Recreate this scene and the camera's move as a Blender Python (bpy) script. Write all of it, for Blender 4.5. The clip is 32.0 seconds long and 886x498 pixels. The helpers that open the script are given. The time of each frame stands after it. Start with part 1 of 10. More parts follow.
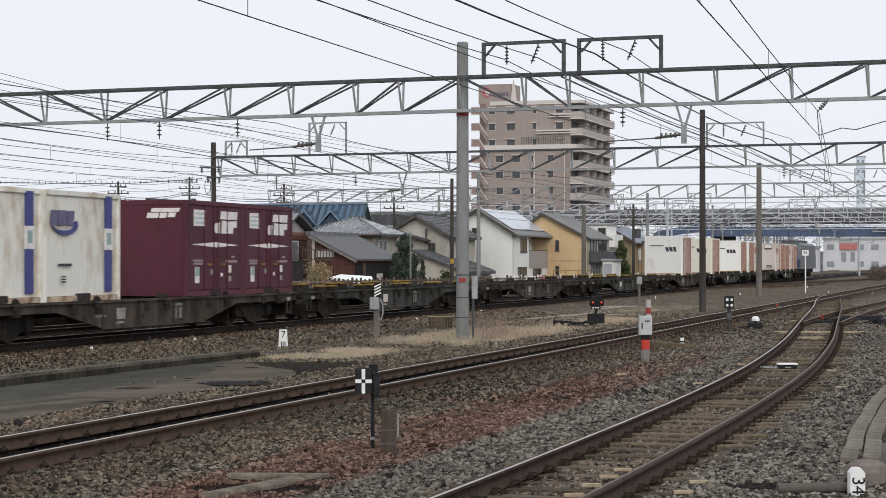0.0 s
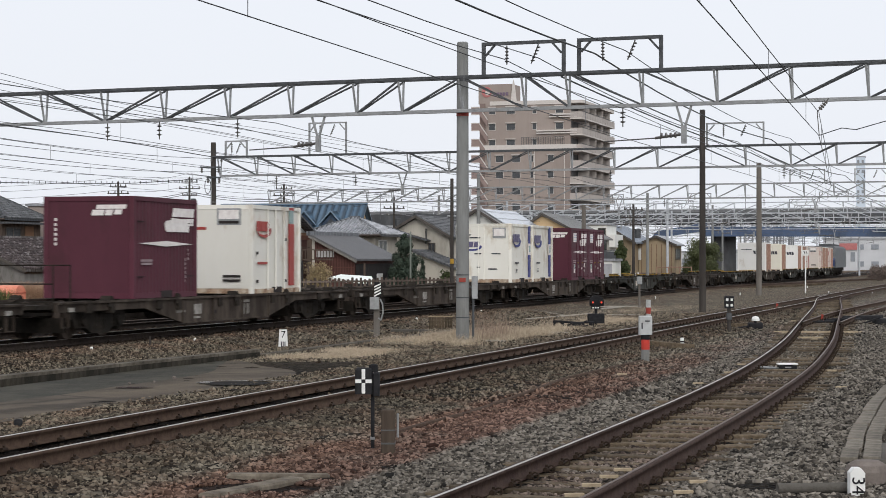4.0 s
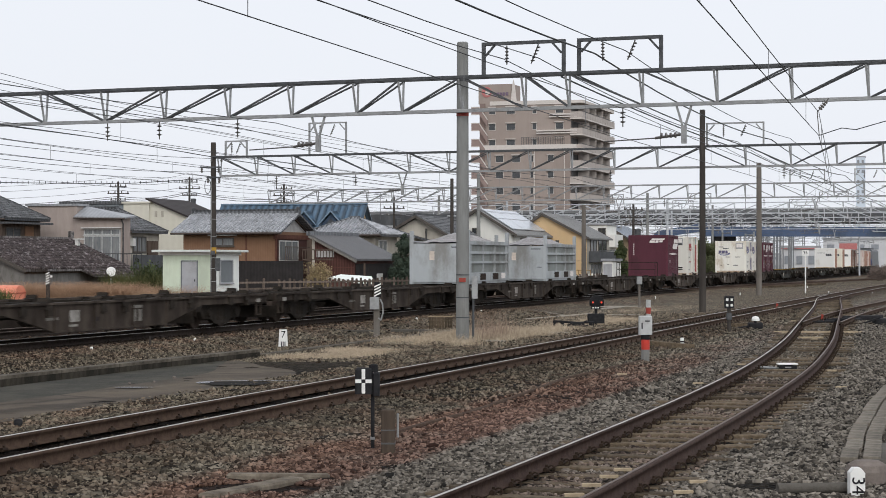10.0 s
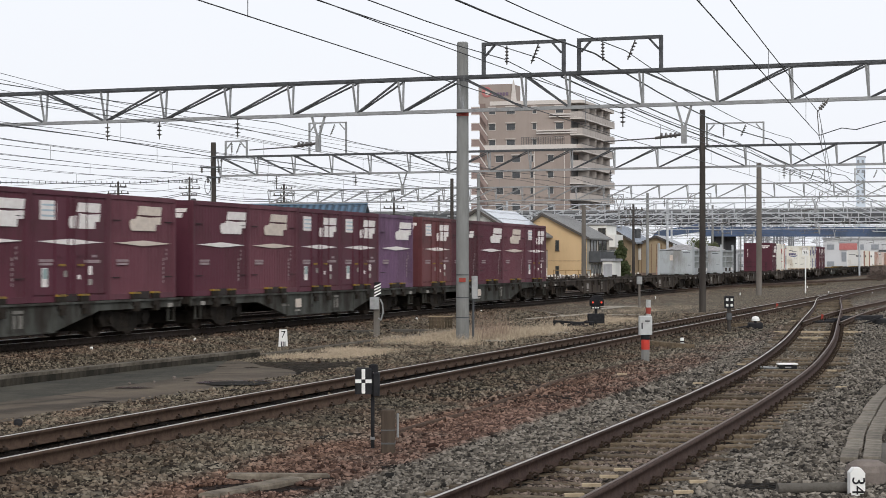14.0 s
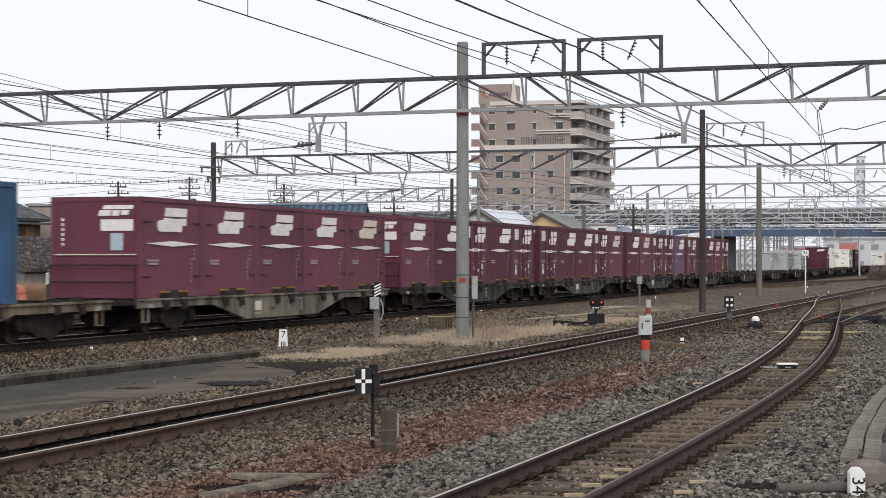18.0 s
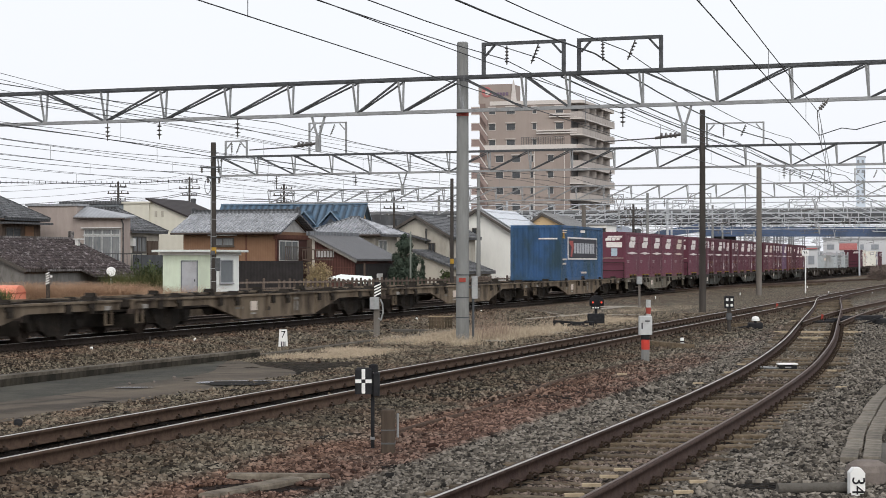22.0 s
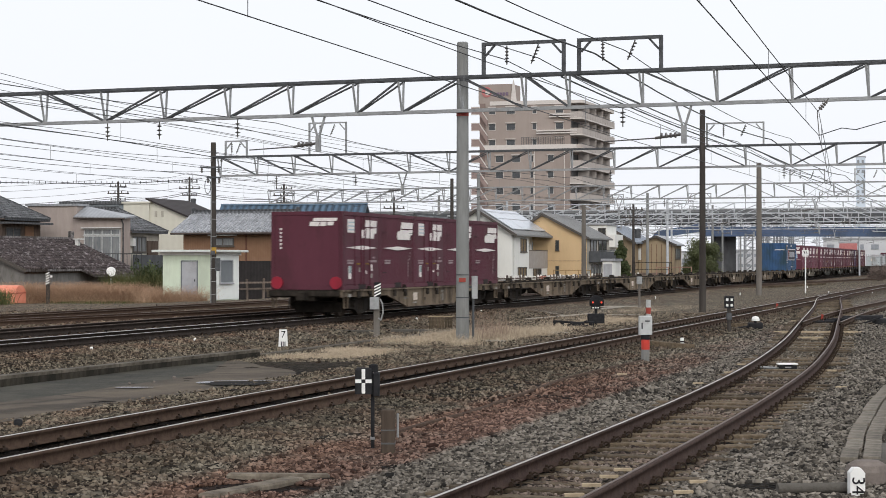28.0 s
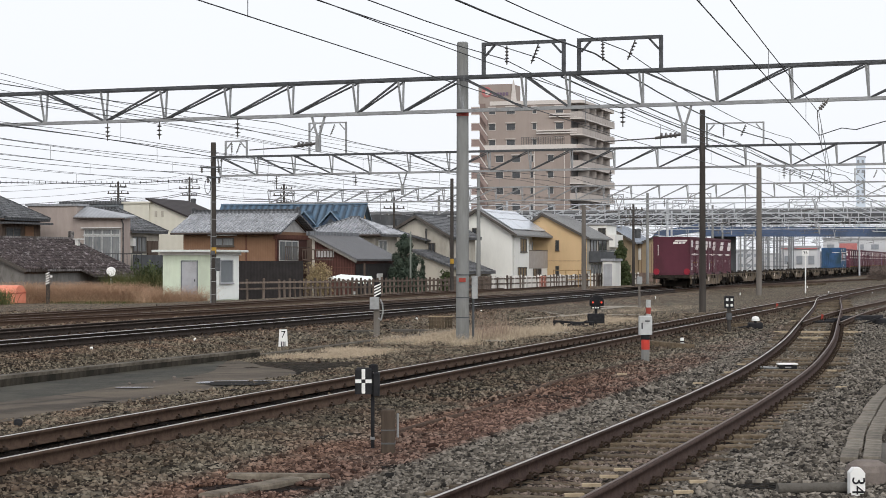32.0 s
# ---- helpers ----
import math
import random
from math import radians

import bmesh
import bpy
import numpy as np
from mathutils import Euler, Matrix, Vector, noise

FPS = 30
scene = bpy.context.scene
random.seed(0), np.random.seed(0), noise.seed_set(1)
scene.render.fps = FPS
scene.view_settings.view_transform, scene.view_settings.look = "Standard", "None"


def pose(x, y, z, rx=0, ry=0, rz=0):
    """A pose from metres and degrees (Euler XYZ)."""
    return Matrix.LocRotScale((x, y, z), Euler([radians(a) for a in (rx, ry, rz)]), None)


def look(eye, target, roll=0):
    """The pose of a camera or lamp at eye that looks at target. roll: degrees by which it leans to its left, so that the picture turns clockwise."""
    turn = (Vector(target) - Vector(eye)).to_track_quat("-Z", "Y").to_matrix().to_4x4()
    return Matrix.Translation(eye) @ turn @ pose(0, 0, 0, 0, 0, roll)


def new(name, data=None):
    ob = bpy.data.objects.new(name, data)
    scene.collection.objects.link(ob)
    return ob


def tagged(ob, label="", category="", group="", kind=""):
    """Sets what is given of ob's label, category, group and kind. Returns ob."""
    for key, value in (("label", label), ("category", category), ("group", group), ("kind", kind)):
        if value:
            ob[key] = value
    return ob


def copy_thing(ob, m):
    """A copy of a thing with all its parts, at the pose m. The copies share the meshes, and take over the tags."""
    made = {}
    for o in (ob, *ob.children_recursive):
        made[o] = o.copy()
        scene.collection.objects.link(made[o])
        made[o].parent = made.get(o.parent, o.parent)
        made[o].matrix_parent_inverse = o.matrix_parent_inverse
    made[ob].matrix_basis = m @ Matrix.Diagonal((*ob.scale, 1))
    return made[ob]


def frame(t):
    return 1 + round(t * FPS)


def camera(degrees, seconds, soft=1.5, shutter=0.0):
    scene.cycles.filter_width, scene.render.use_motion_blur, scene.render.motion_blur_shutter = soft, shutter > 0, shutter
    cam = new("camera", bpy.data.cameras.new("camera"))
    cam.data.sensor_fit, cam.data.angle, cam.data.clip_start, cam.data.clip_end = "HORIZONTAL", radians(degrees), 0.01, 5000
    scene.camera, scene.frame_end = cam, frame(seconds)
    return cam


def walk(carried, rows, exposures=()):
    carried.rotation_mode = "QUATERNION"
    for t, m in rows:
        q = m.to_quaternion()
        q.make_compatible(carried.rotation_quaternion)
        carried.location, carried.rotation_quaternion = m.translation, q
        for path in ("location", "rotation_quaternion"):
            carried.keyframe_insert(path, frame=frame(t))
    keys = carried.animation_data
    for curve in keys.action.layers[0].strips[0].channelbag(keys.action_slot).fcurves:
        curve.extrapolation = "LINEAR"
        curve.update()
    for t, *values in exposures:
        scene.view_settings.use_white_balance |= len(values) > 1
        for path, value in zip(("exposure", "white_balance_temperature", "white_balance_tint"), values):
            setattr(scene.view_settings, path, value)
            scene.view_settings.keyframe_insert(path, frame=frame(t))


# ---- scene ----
cam = camera(26.19, 32.0, soft=0.75, shutter=0.35)
EYE = (0.0, 0.0, 1.82)
VIEW = pose(*EYE, 90.357, 0, 0)
walk(cam, [(0.0, VIEW), (32.0, VIEW)], exposures=[(0.0, 0.0, 6415, 10), (9.0, 0.0, 6415, 10), (12.0, 0.02, 6440, 10), (14.0, 0.09, 6500, 10), (19.0, 0.13, 6540, 10), (24.0, 0.12, 6500, 10), (32.0, 0.14, 6500, 10)])

# ---- world: bright overcast sky, a wide weak sun behind the cloud ----
world = bpy.data.worlds.new("overcast_sky")
world.use_nodes = True
scene.world = world
wn, wl = world.node_tree.nodes, world.node_tree.links
wbg = wn["Background"]
wsky = wn.new("ShaderNodeTexSky")
wsky.sky_type, wsky.sun_disc = "NISHITA", False
wsky.sun_elevation, wsky.sun_rotation = radians(38), radians(200)
wsky.air_density, wsky.dust_density = 1.0, 6.0
wgain = wn.new("ShaderNodeMix")
wgain.data_type, wgain.blend_type = "RGBA", "MULTIPLY"
wgain.inputs[0].default_value = 1.0
wgain.inputs[7].default_value = (0.10, 0.10, 0.10, 1)
wcloud = wn.new("ShaderNodeMix")
wcloud.data_type = "RGBA"
wcloud.inputs[0].default_value = 0.88
wcloud.inputs[7].default_value = (0.95, 0.975, 1.03, 1)
wl.new(wsky.outputs[0], wgain.inputs[6])
wl.new(wgain.outputs[2], wcloud.inputs[6])
wl.new(wcloud.outputs[2], wbg.inputs[0])
wbg.inputs[1].default_value = 1.0

sun = new("sun", bpy.data.lights.new("sun", "SUN"))
sun.data.energy, sun.data.angle, sun.data.color = 1.4, radians(45), (1.0, 0.97, 0.92)
sun.matrix_world = look((30, -60, 60), (0, 40, 0))


# ---- materials ----
def rgb(c):
    return (c[0], c[1], c[2], 1.0)


def material(name, base, other=None, rough=0.7, metal=0.0, scale=3.0, mix=0.5, bump=0.0, bump_scale=40.0,
             dirt=None, dirt_scale=0.8, dirt_amount=0.35, streak=1.0, vary=0.0, island=False, emit=None):
    """A surface with a fine grain, larger stains, relief and a random shade for each piece."""
    m = bpy.data.materials.new(name)
    m.use_nodes = True
    nt = m.node_tree
    N, L = nt.nodes, nt.links
    b = N["Principled BSDF"]
    b.inputs["Roughness"].default_value, b.inputs["Metallic"].default_value = rough, metal
    b.inputs["Specular IOR Level"].default_value = 0.5 if rough < 0.45 else 0.3 if rough < 0.65 else 0.12
    co = N.new("ShaderNodeTexCoord")
    mp = N.new("ShaderNodeMapping")
    mp.inputs["Scale"].default_value = (1, 1, 1 / streak)
    L.new(co.outputs["Object"], mp.inputs["Vector"])
    n1 = N.new("ShaderNodeTexNoise")
    n1.inputs["Scale"].default_value, n1.inputs["Detail"].default_value, n1.inputs["Roughness"].default_value = scale, 6, 0.65
    L.new(mp.outputs[0], n1.inputs["Vector"])
    r1 = N.new("ShaderNodeValToRGB")
    r1.color_ramp.elements[0].position, r1.color_ramp.elements[1].position = 0.5 - 0.28 * mix, 0.5 + 0.28 * mix + 0.02
    r1.color_ramp.elements[0].color = rgb(base)
    r1.color_ramp.elements[1].color = rgb(other if other else [min(1, v * 1.18 + 0.004) for v in base])
    L.new(n1.outputs["Fac"], r1.inputs[0])
    col = r1.outputs[0]
    if dirt:
        n2 = N.new("ShaderNodeTexNoise")
        n2.inputs["Scale"].default_value, n2.inputs["Detail"].default_value, n2.inputs["Roughness"].default_value = dirt_scale, 8, 0.7
        L.new(mp.outputs[0], n2.inputs["Vector"])
        r2 = N.new("ShaderNodeValToRGB")
        r2.color_ramp.elements[0].position, r2.color_ramp.elements[1].position = 0.62 - dirt_amount * 0.5, 0.74 - dirt_amount * 0.3
        L.new(n2.outputs["Fac"], r2.inputs[0])
        mx = N.new("ShaderNodeMix")
        mx.data_type = "RGBA"
        L.new(r2.outputs[0], mx.inputs[0])
        L.new(col, mx.inputs[6])
        mx.inputs[7].default_value = rgb(dirt)
        col = mx.outputs[2]
    if vary or island:
        if island:
            src = N.new("ShaderNodeNewGeometry").outputs["Random Per Island"]
        else:
            src = N.new("ShaderNodeObjectInfo").outputs["Random"]
        mr = N.new("ShaderNodeMapRange")
        mr.inputs["To Min"].default_value, mr.inputs["To Max"].default_value = 1 - vary, 1 + vary
        L.new(src, mr.inputs["Value"])
        hs = N.new("ShaderNodeHueSaturation")
        L.new(mr.outputs[0], hs.inputs["Value"])
        L.new(col, hs.inputs["Color"])
        col = hs.outputs[0]
    L.new(col, b.inputs["Base Color"])
    if bump:
        n3 = N.new("ShaderNodeTexNoise")
        n3.inputs["Scale"].default_value, n3.inputs["Detail"].default_value = bump_scale, 4
        L.new(mp.outputs[0], n3.inputs["Vector"])
        bp = N.new("ShaderNodeBump")
        bp.inputs["Strength"].default_value, bp.inputs["Distance"].default_value = min(1, bump), 0.02
        L.new(n3.outputs["Fac"], bp.inputs["Height"])
        L.new(bp.outputs[0], b.inputs["Normal"])
    if emit:
        b.inputs["Emission Color"].default_value, b.inputs["Emission Strength"].default_value = rgb(emit[0]), emit[1]
    return m


def ribbed(name, base, other, pitch, axis="X", rough=0.6, depth=0.03, rows=0.0, dirt=None, metal=0.0, tone=(0.45, 1.25), scale=1.7):
    """Roof tiles, corrugated or standing-seam sheet: ribs in relief at true pitch, with courses across them where rows
    is given. tone paints groove shade into the colour.
    """
    m = material(name, base, other, rough=rough, scale=scale, mix=0.8, dirt=dirt, dirt_scale=0.6, metal=metal)
    nt = m.node_tree
    N, L = nt.nodes, nt.links
    b = N["Principled BSDF"]
    co = N.new("ShaderNodeTexCoord")

    def wave(ax, p):
        w = N.new("ShaderNodeTexWave")
        w.wave_type, w.bands_direction, w.wave_profile = "BANDS", ax, "SIN"
        w.inputs["Scale"].default_value = 0.314 / p
        L.new(co.outputs["Object"], w.inputs["Vector"])
        return w.outputs["Fac"]
    h = wave(axis, pitch)
    if rows:
        w2 = wave("Y" if axis == "X" else "X", rows)
        ad = N.new("ShaderNodeMath")
        ad.operation = "MULTIPLY_ADD"
        L.new(w2, ad.inputs[0])
        ad.inputs[1].default_value = 0.7
        L.new(h, ad.inputs[2])
        h = ad.outputs[0]
    bp = N.new("ShaderNodeBump")
    bp.inputs["Strength"].default_value, bp.inputs["Distance"].default_value = 0.9, depth
    L.new(h, bp.inputs["Height"])
    L.new(bp.outputs[0], b.inputs["Normal"])
    old = b.inputs["Base Color"].links[0].from_socket
    # painted shade: colour falls dark in the grooves, bright on the crests
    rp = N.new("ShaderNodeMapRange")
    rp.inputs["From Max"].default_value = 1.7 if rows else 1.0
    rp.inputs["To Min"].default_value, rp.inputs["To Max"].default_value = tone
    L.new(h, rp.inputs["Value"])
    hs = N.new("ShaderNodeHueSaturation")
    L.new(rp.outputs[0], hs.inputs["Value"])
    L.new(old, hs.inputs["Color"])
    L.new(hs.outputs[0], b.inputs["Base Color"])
    return m


M = {}
M["rail"] = material("rusty_rail_steel", (0.050, 0.031, 0.022), (0.085, 0.057, 0.041), rough=0.85, scale=9, bump=0.3)
M["rail_black"] = material("oil_blackened_rail_steel", (0.018, 0.014, 0.012), (0.040, 0.030, 0.024), rough=0.8, scale=9, bump=0.3)
M["rail_red"] = material("dark_red_rusted_rail", (0.036, 0.021, 0.017), (0.066, 0.043, 0.034), rough=0.8, scale=9, bump=0.3)
M["railtop"] = material("polished_rail_head", (0.58, 0.56, 0.53), (0.36, 0.335, 0.31), rough=0.33, metal=0.85, scale=1.6, mix=0.8)
M["railtop_worn"] = material("half_worn_rail_head", (0.52, 0.49, 0.455), (0.31, 0.27, 0.235), rough=0.36, metal=0.75, scale=1.3, mix=0.8)
M["railtop_dull"] = material("rusted_rail_head", (0.145, 0.105, 0.086), (0.085, 0.060, 0.048), rough=0.55, metal=0.4, scale=5)
M["white_dull"] = material("greyed_white_paint", (0.50, 0.51, 0.51), (0.42, 0.43, 0.43), rough=0.6, scale=5, dirt=(0.3, 0.3, 0.28), dirt_scale=4, dirt_amount=0.2)
M["sleeper"] = material("weathered_timber_sleeper", (0.066, 0.050, 0.034), (0.150, 0.118, 0.082), rough=0.9, scale=12, bump=0.6, bump_scale=50, vary=0.4)
M["sleeper_oily"] = material("oil_soaked_sleeper", (0.016, 0.013, 0.011), (0.034, 0.027, 0.022), rough=0.8, scale=12, bump=0.5, bump_scale=50, vary=0.3)
M["sleeper_brown"] = material("dark_brown_greasy_sleeper", (0.030, 0.023, 0.018), (0.066, 0.050, 0.038), rough=0.85, scale=12, bump=0.5, bump_scale=50, vary=0.3)
M["sleeper_pale"] = material("bare_pale_timber", (0.44, 0.36, 0.25), (0.32, 0.26, 0.18), rough=0.9, scale=10, bump=0.4)
M["clip"] = material("rusty_rail_clip", (0.022, 0.015, 0.011), (0.044, 0.030, 0.022), rough=0.8, scale=20)
M["concrete_dark"] = material("damp_dirty_concrete", (0.085, 0.078, 0.068), (0.15, 0.14, 0.125), rough=0.85, scale=1.6, bump=0.4, dirt=(0.05, 0.045, 0.038), dirt_scale=0.7)
M["galv"] = material("galvanised_steel", (0.36, 0.37, 0.37), (0.25, 0.255, 0.26), rough=0.55, metal=0.35, scale=6)
M["galv_dark"] = material("weathered_grey_steel", (0.10, 0.105, 0.11), (0.055, 0.058, 0.062), rough=0.6, metal=0.3, scale=6)
M["pole"] = material("grey_concrete_pole", (0.21, 0.215, 0.21), (0.28, 0.285, 0.28), rough=0.85, scale=3, streak=6, bump=0.2, dirt=(0.15, 0.15, 0.14), dirt_scale=1.4)
M["pole_dark"] = material("dark_weathered_pole", (0.042, 0.037, 0.034), (0.072, 0.064, 0.058), rough=0.85, scale=3, streak=6)
M["pole_brown"] = material("brown_concrete_pole", (0.13, 0.115, 0.10), (0.18, 0.165, 0.15), rough=0.85, scale=3, streak=6)
M["wire"] = material("dark_copper_wire", (0.045, 0.047, 0.05), (0.07, 0.07, 0.072), rough=0.6, metal=0.3)
M["wire_pale"] = material("pale_wire", (0.16, 0.165, 0.175), (0.22, 0.22, 0.23), rough=0.6)
M["insulator"] = material("glazed_insulator", (0.06, 0.055, 0.055), (0.12, 0.11, 0.10), rough=0.3)
M["white"] = material("white_paint", (0.80, 0.80, 0.78), (0.72, 0.72, 0.70), rough=0.6, scale=5)
M["black"] = material("black_paint", (0.016, 0.016, 0.018), (0.028, 0.028, 0.03), rough=0.85, scale=8)
M["red"] = material("red_paint", (0.52, 0.05, 0.035), (0.42, 0.05, 0.035), rough=0.5)
M["red_dull"] = material("faded_red_band", (0.34, 0.045, 0.032), (0.27, 0.05, 0.035), rough=0.6)
# distance haze is put into this steel's pale colour
M["galv_far"] = material("haze_paled_steel", (0.50, 0.52, 0.545), (0.40, 0.42, 0.445), rough=0.6)
M["yellow"] = material("yellow_paint", (0.42, 0.25, 0.03), (0.30, 0.18, 0.03), rough=0.6)
M["glass"] = material("dark_window_glass", (0.035, 0.04, 0.045), (0.06, 0.065, 0.07), rough=0.12)
M["curtain"] = material("pale_curtain_behind_glass", (0.24, 0.25, 0.25), (0.14, 0.15, 0.16), rough=0.25, scale=8, streak=9)
M["signbar"] = material("dark_lettering", (0.05, 0.05, 0.06), rough=0.7)


# ---- mesh building ----
class Shape:
    """Collects boxes, tubes and prisms for one mesh."""

    def __init__(self):
        self.v, self.f = [], []

    def add(self, verts, faces):
        k = len(self.v)
        self.v += [tuple(p) for p in verts]
        self.f += [tuple(i + k for i in f) for f in faces]
        return self

    def box(self, x0, x1, y0, y1, z0, z1):
        p = [(x, y, z) for z in (z0, z1) for y in (y0, y1) for x in (x0, x1)]
        return self.add(p, [(0, 2, 3, 1), (4, 5, 7, 6), (0, 1, 5, 4), (2, 6, 7, 3), (0, 4, 6, 2), (1, 3, 7, 5)])

    def slab(self, x0, x1, y0, y1, z0, z1, b=0.01):
        """A box with chamfered upright edges and a chamfered top."""
        def ring(z, i):
            return [(x0 + b + i, y0 + i, z), (x1 - b - i, y0 + i, z), (x1 - i, y0 + b + i, z), (x1 - i, y1 - b - i, z),
                    (x1 - b - i, y1 - i, z), (x0 + b + i, y1 - i, z), (x0 + i, y1 - b - i, z), (x0 + i, y0 + b + i, z)]
        p = ring(z0, 0) + ring(z1 - b, 0) + ring(z1, b * 0.8)
        f = [tuple(range(7, -1, -1)), tuple(range(16, 24))]
        for k in (0, 8):
            f += [(k + i, k + (i + 1) % 8, k + 8 + (i + 1) % 8, k + 8 + i) for i in range(8)]
        return self.add(p, f)

    def tube(self, a, b, r0, r1=None, n=8, caps=True):
        a, b = Vector(a), Vector(b)
        r1 = r0 if r1 is None else r1
        w = (b - a).normalized()
        u = w.cross(Vector((0, 0, 1)) if abs(w.z) < 0.9 else Vector((1, 0, 0))).normalized()
        q = w.cross(u)
        p = []
        for c, r in ((a, r0), (b, r1)):
            p += [c + r * (math.cos(2 * math.pi * i / n) * u + math.sin(2 * math.pi * i / n) * q) for i in range(n)]
        f = [(i, (i + 1) % n, n + (i + 1) % n, n + i) for i in range(n)]
        if caps:
            f += [tuple(range(n - 1, -1, -1)), tuple(range(n, 2 * n))]
        return self.add(p, f)

    def bar(self, a, b, w, h):
        """A straight bar of rectangular section between two points; h is its upright side."""
        a, b = Vector(a), Vector(b)
        d = (b - a).normalized()
        s = d.cross(Vector((0, 0, 1)) if abs(d.z) < 0.95 else Vector((0, 1, 0))).normalized() * w / 2
        t = s.cross(d).normalized() * h / 2
        p = [c + i * s + j * t for c in (a, b) for i, j in ((-1, -1), (1, -1), (1, 1), (-1, 1))]
        return self.add(p, [(0, 1, 2, 3), (7, 6, 5, 4), (0, 4, 5, 1), (1, 5, 6, 2), (2, 6, 7, 3), (3, 7, 4, 0)])

    def prism(self, outline, y0, y1):
        """An outline of (x, z) drawn from y0 to y1."""
        n = len(outline)
        p = [(x, y0, z) for x, z in outline] + [(x, y1, z) for x, z in outline]
        return self.add(p, [tuple(range(n)), tuple(range(2 * n - 1, n - 1, -1))] + [(i, n + i, n + (i + 1) % n, (i + 1) % n) for i in range(n)])

    def prism_x(self, outline, x0, x1):
        """An outline of (y, z) drawn from x0 to x1."""
        n = len(outline)
        p = [(x0, y, z) for y, z in outline] + [(x1, y, z) for y, z in outline]
        return self.add(p, [tuple(range(n - 1, -1, -1)), tuple(range(n, 2 * n))] + [(i, (i + 1) % n, n + (i + 1) % n, n + i) for i in range(n)])

    def turned(self, profile, c=(0, 0), n=12):
        """A round body about the upright axis at c from (radius, z) pairs."""
        p, f = [], []
        for r, z in profile:
            p += [(c[0] + r * math.cos(2 * math.pi * i / n), c[1] + r * math.sin(2 * math.pi * i / n), z) for i in range(n)]
        for k in range(len(profile) - 1):
            f += [(k * n + i, k * n + (i + 1) % n, (k + 1) * n + (i + 1) % n, (k + 1) * n + i) for i in range(n)]
        f += [tuple(range(n - 1, -1, -1)), tuple(range((len(profile) - 1) * n, len(profile) * n))]
        return self.add(p, f)

    def mesh(self, name, mat, smooth=False):
        me = bpy.data.meshes.new(name)
        me.from_pydata(self.v, [], self.f)
        if mat:
            me.materials.append(mat)
        if smooth:
            me.shade_smooth()
        me.validate()
        return me


def part(name, shape, mat, parent, label="", at=None, smooth=False):
    ob = new(name, shape if isinstance(shape, bpy.types.Mesh) else shape.mesh(name, mat, smooth))
    ob.parent = parent
    if at is not None:
        ob.matrix_basis = at
    return tagged(ob, label)


def pieces(name, shape, mat, parent, label=""):
    """Each separate piece of a shape as a part of its own."""
    root = list(range(len(shape.v)))

    def top(i):
        while root[i] != i:
            i = root[i]
        return i
    for f in shape.f:
        for i in f[1:]:
            root[top(i)] = top(f[0])
    groups = {}
    for f in shape.f:
        groups.setdefault(top(f[0]), []).append(f)
    for fs in groups.values():
        ids = sorted({i for f in fs for i in f})
        new_id = {i: k for k, i in enumerate(ids)}
        part(name, Shape().add([shape.v[i] for i in ids], [tuple(new_id[i] for i in f) for f in fs]), mat, parent, label)


def thing(name, label, category, at, group="", kind=""):
    ob = new(name)
    ob.empty_display_size = 0.2
    ob.matrix_basis = at
    return tagged(ob, label, category, group, kind)


def single(name, shape, mat, label, category, at=None, group="", kind="", smooth=False):
    ob = new(name, shape.mesh(name, mat, smooth))
    if at is not None:
        ob.matrix_basis = at
    return tagged(ob, label, category, group, kind)


def lettering(name, text, size, mat, parent, at, label=""):
    """Characters in the built-in font as a thin mesh, centred, in the thing's space."""
    cu = bpy.data.curves.new(name, "FONT")
    cu.body, cu.size, cu.extrude, cu.align_x, cu.align_y = text, size, 0.002, "CENTER", "CENTER"
    tmp = bpy.data.objects.new(name + "_text", cu)
    me = bpy.data.meshes.new_from_object(tmp)
    bpy.data.objects.remove(tmp)
    me.materials.clear()
    me.materials.append(mat)
    return part(name, me, mat, parent, label, at)


SLOPE = 0.303                       # the tracks run to the right of the view: metres across for each metre ahead
ALONG = Vector((0.29, 0.957, 0.0))  # unit vector along the tracks
TURN = math.degrees(math.atan2(0.957, 0.29))
CROSS = Vector((0.957, -0.29, 0.0))


def lane(q, y, z=0.0):
    """A point y ahead of the camera on the line that passes q metres beside it."""
    return Vector((q + SLOPE * y, y, z))


# ---- ground ----
def smooth01(a, b, x):
    t = np.clip((x - a) / (b - a), 0, 1)
    return t * t * (3 - 2 * t)


B_LINE = [(-40, -16.5), (0, -4.3), (14.6, 0.50), (18.3, 1.62), (21.0, 2.47), (26.3, 4.02), (33.5, 5.98), (44.4, 8.55), (56.8, 11.2), (76.0, 15.35), (96.0, 19.42), (103.0, 21.42)]


def b_x(y):
    return np.interp(y, [p[0] for p in B_LINE], [p[1] for p in B_LINE])


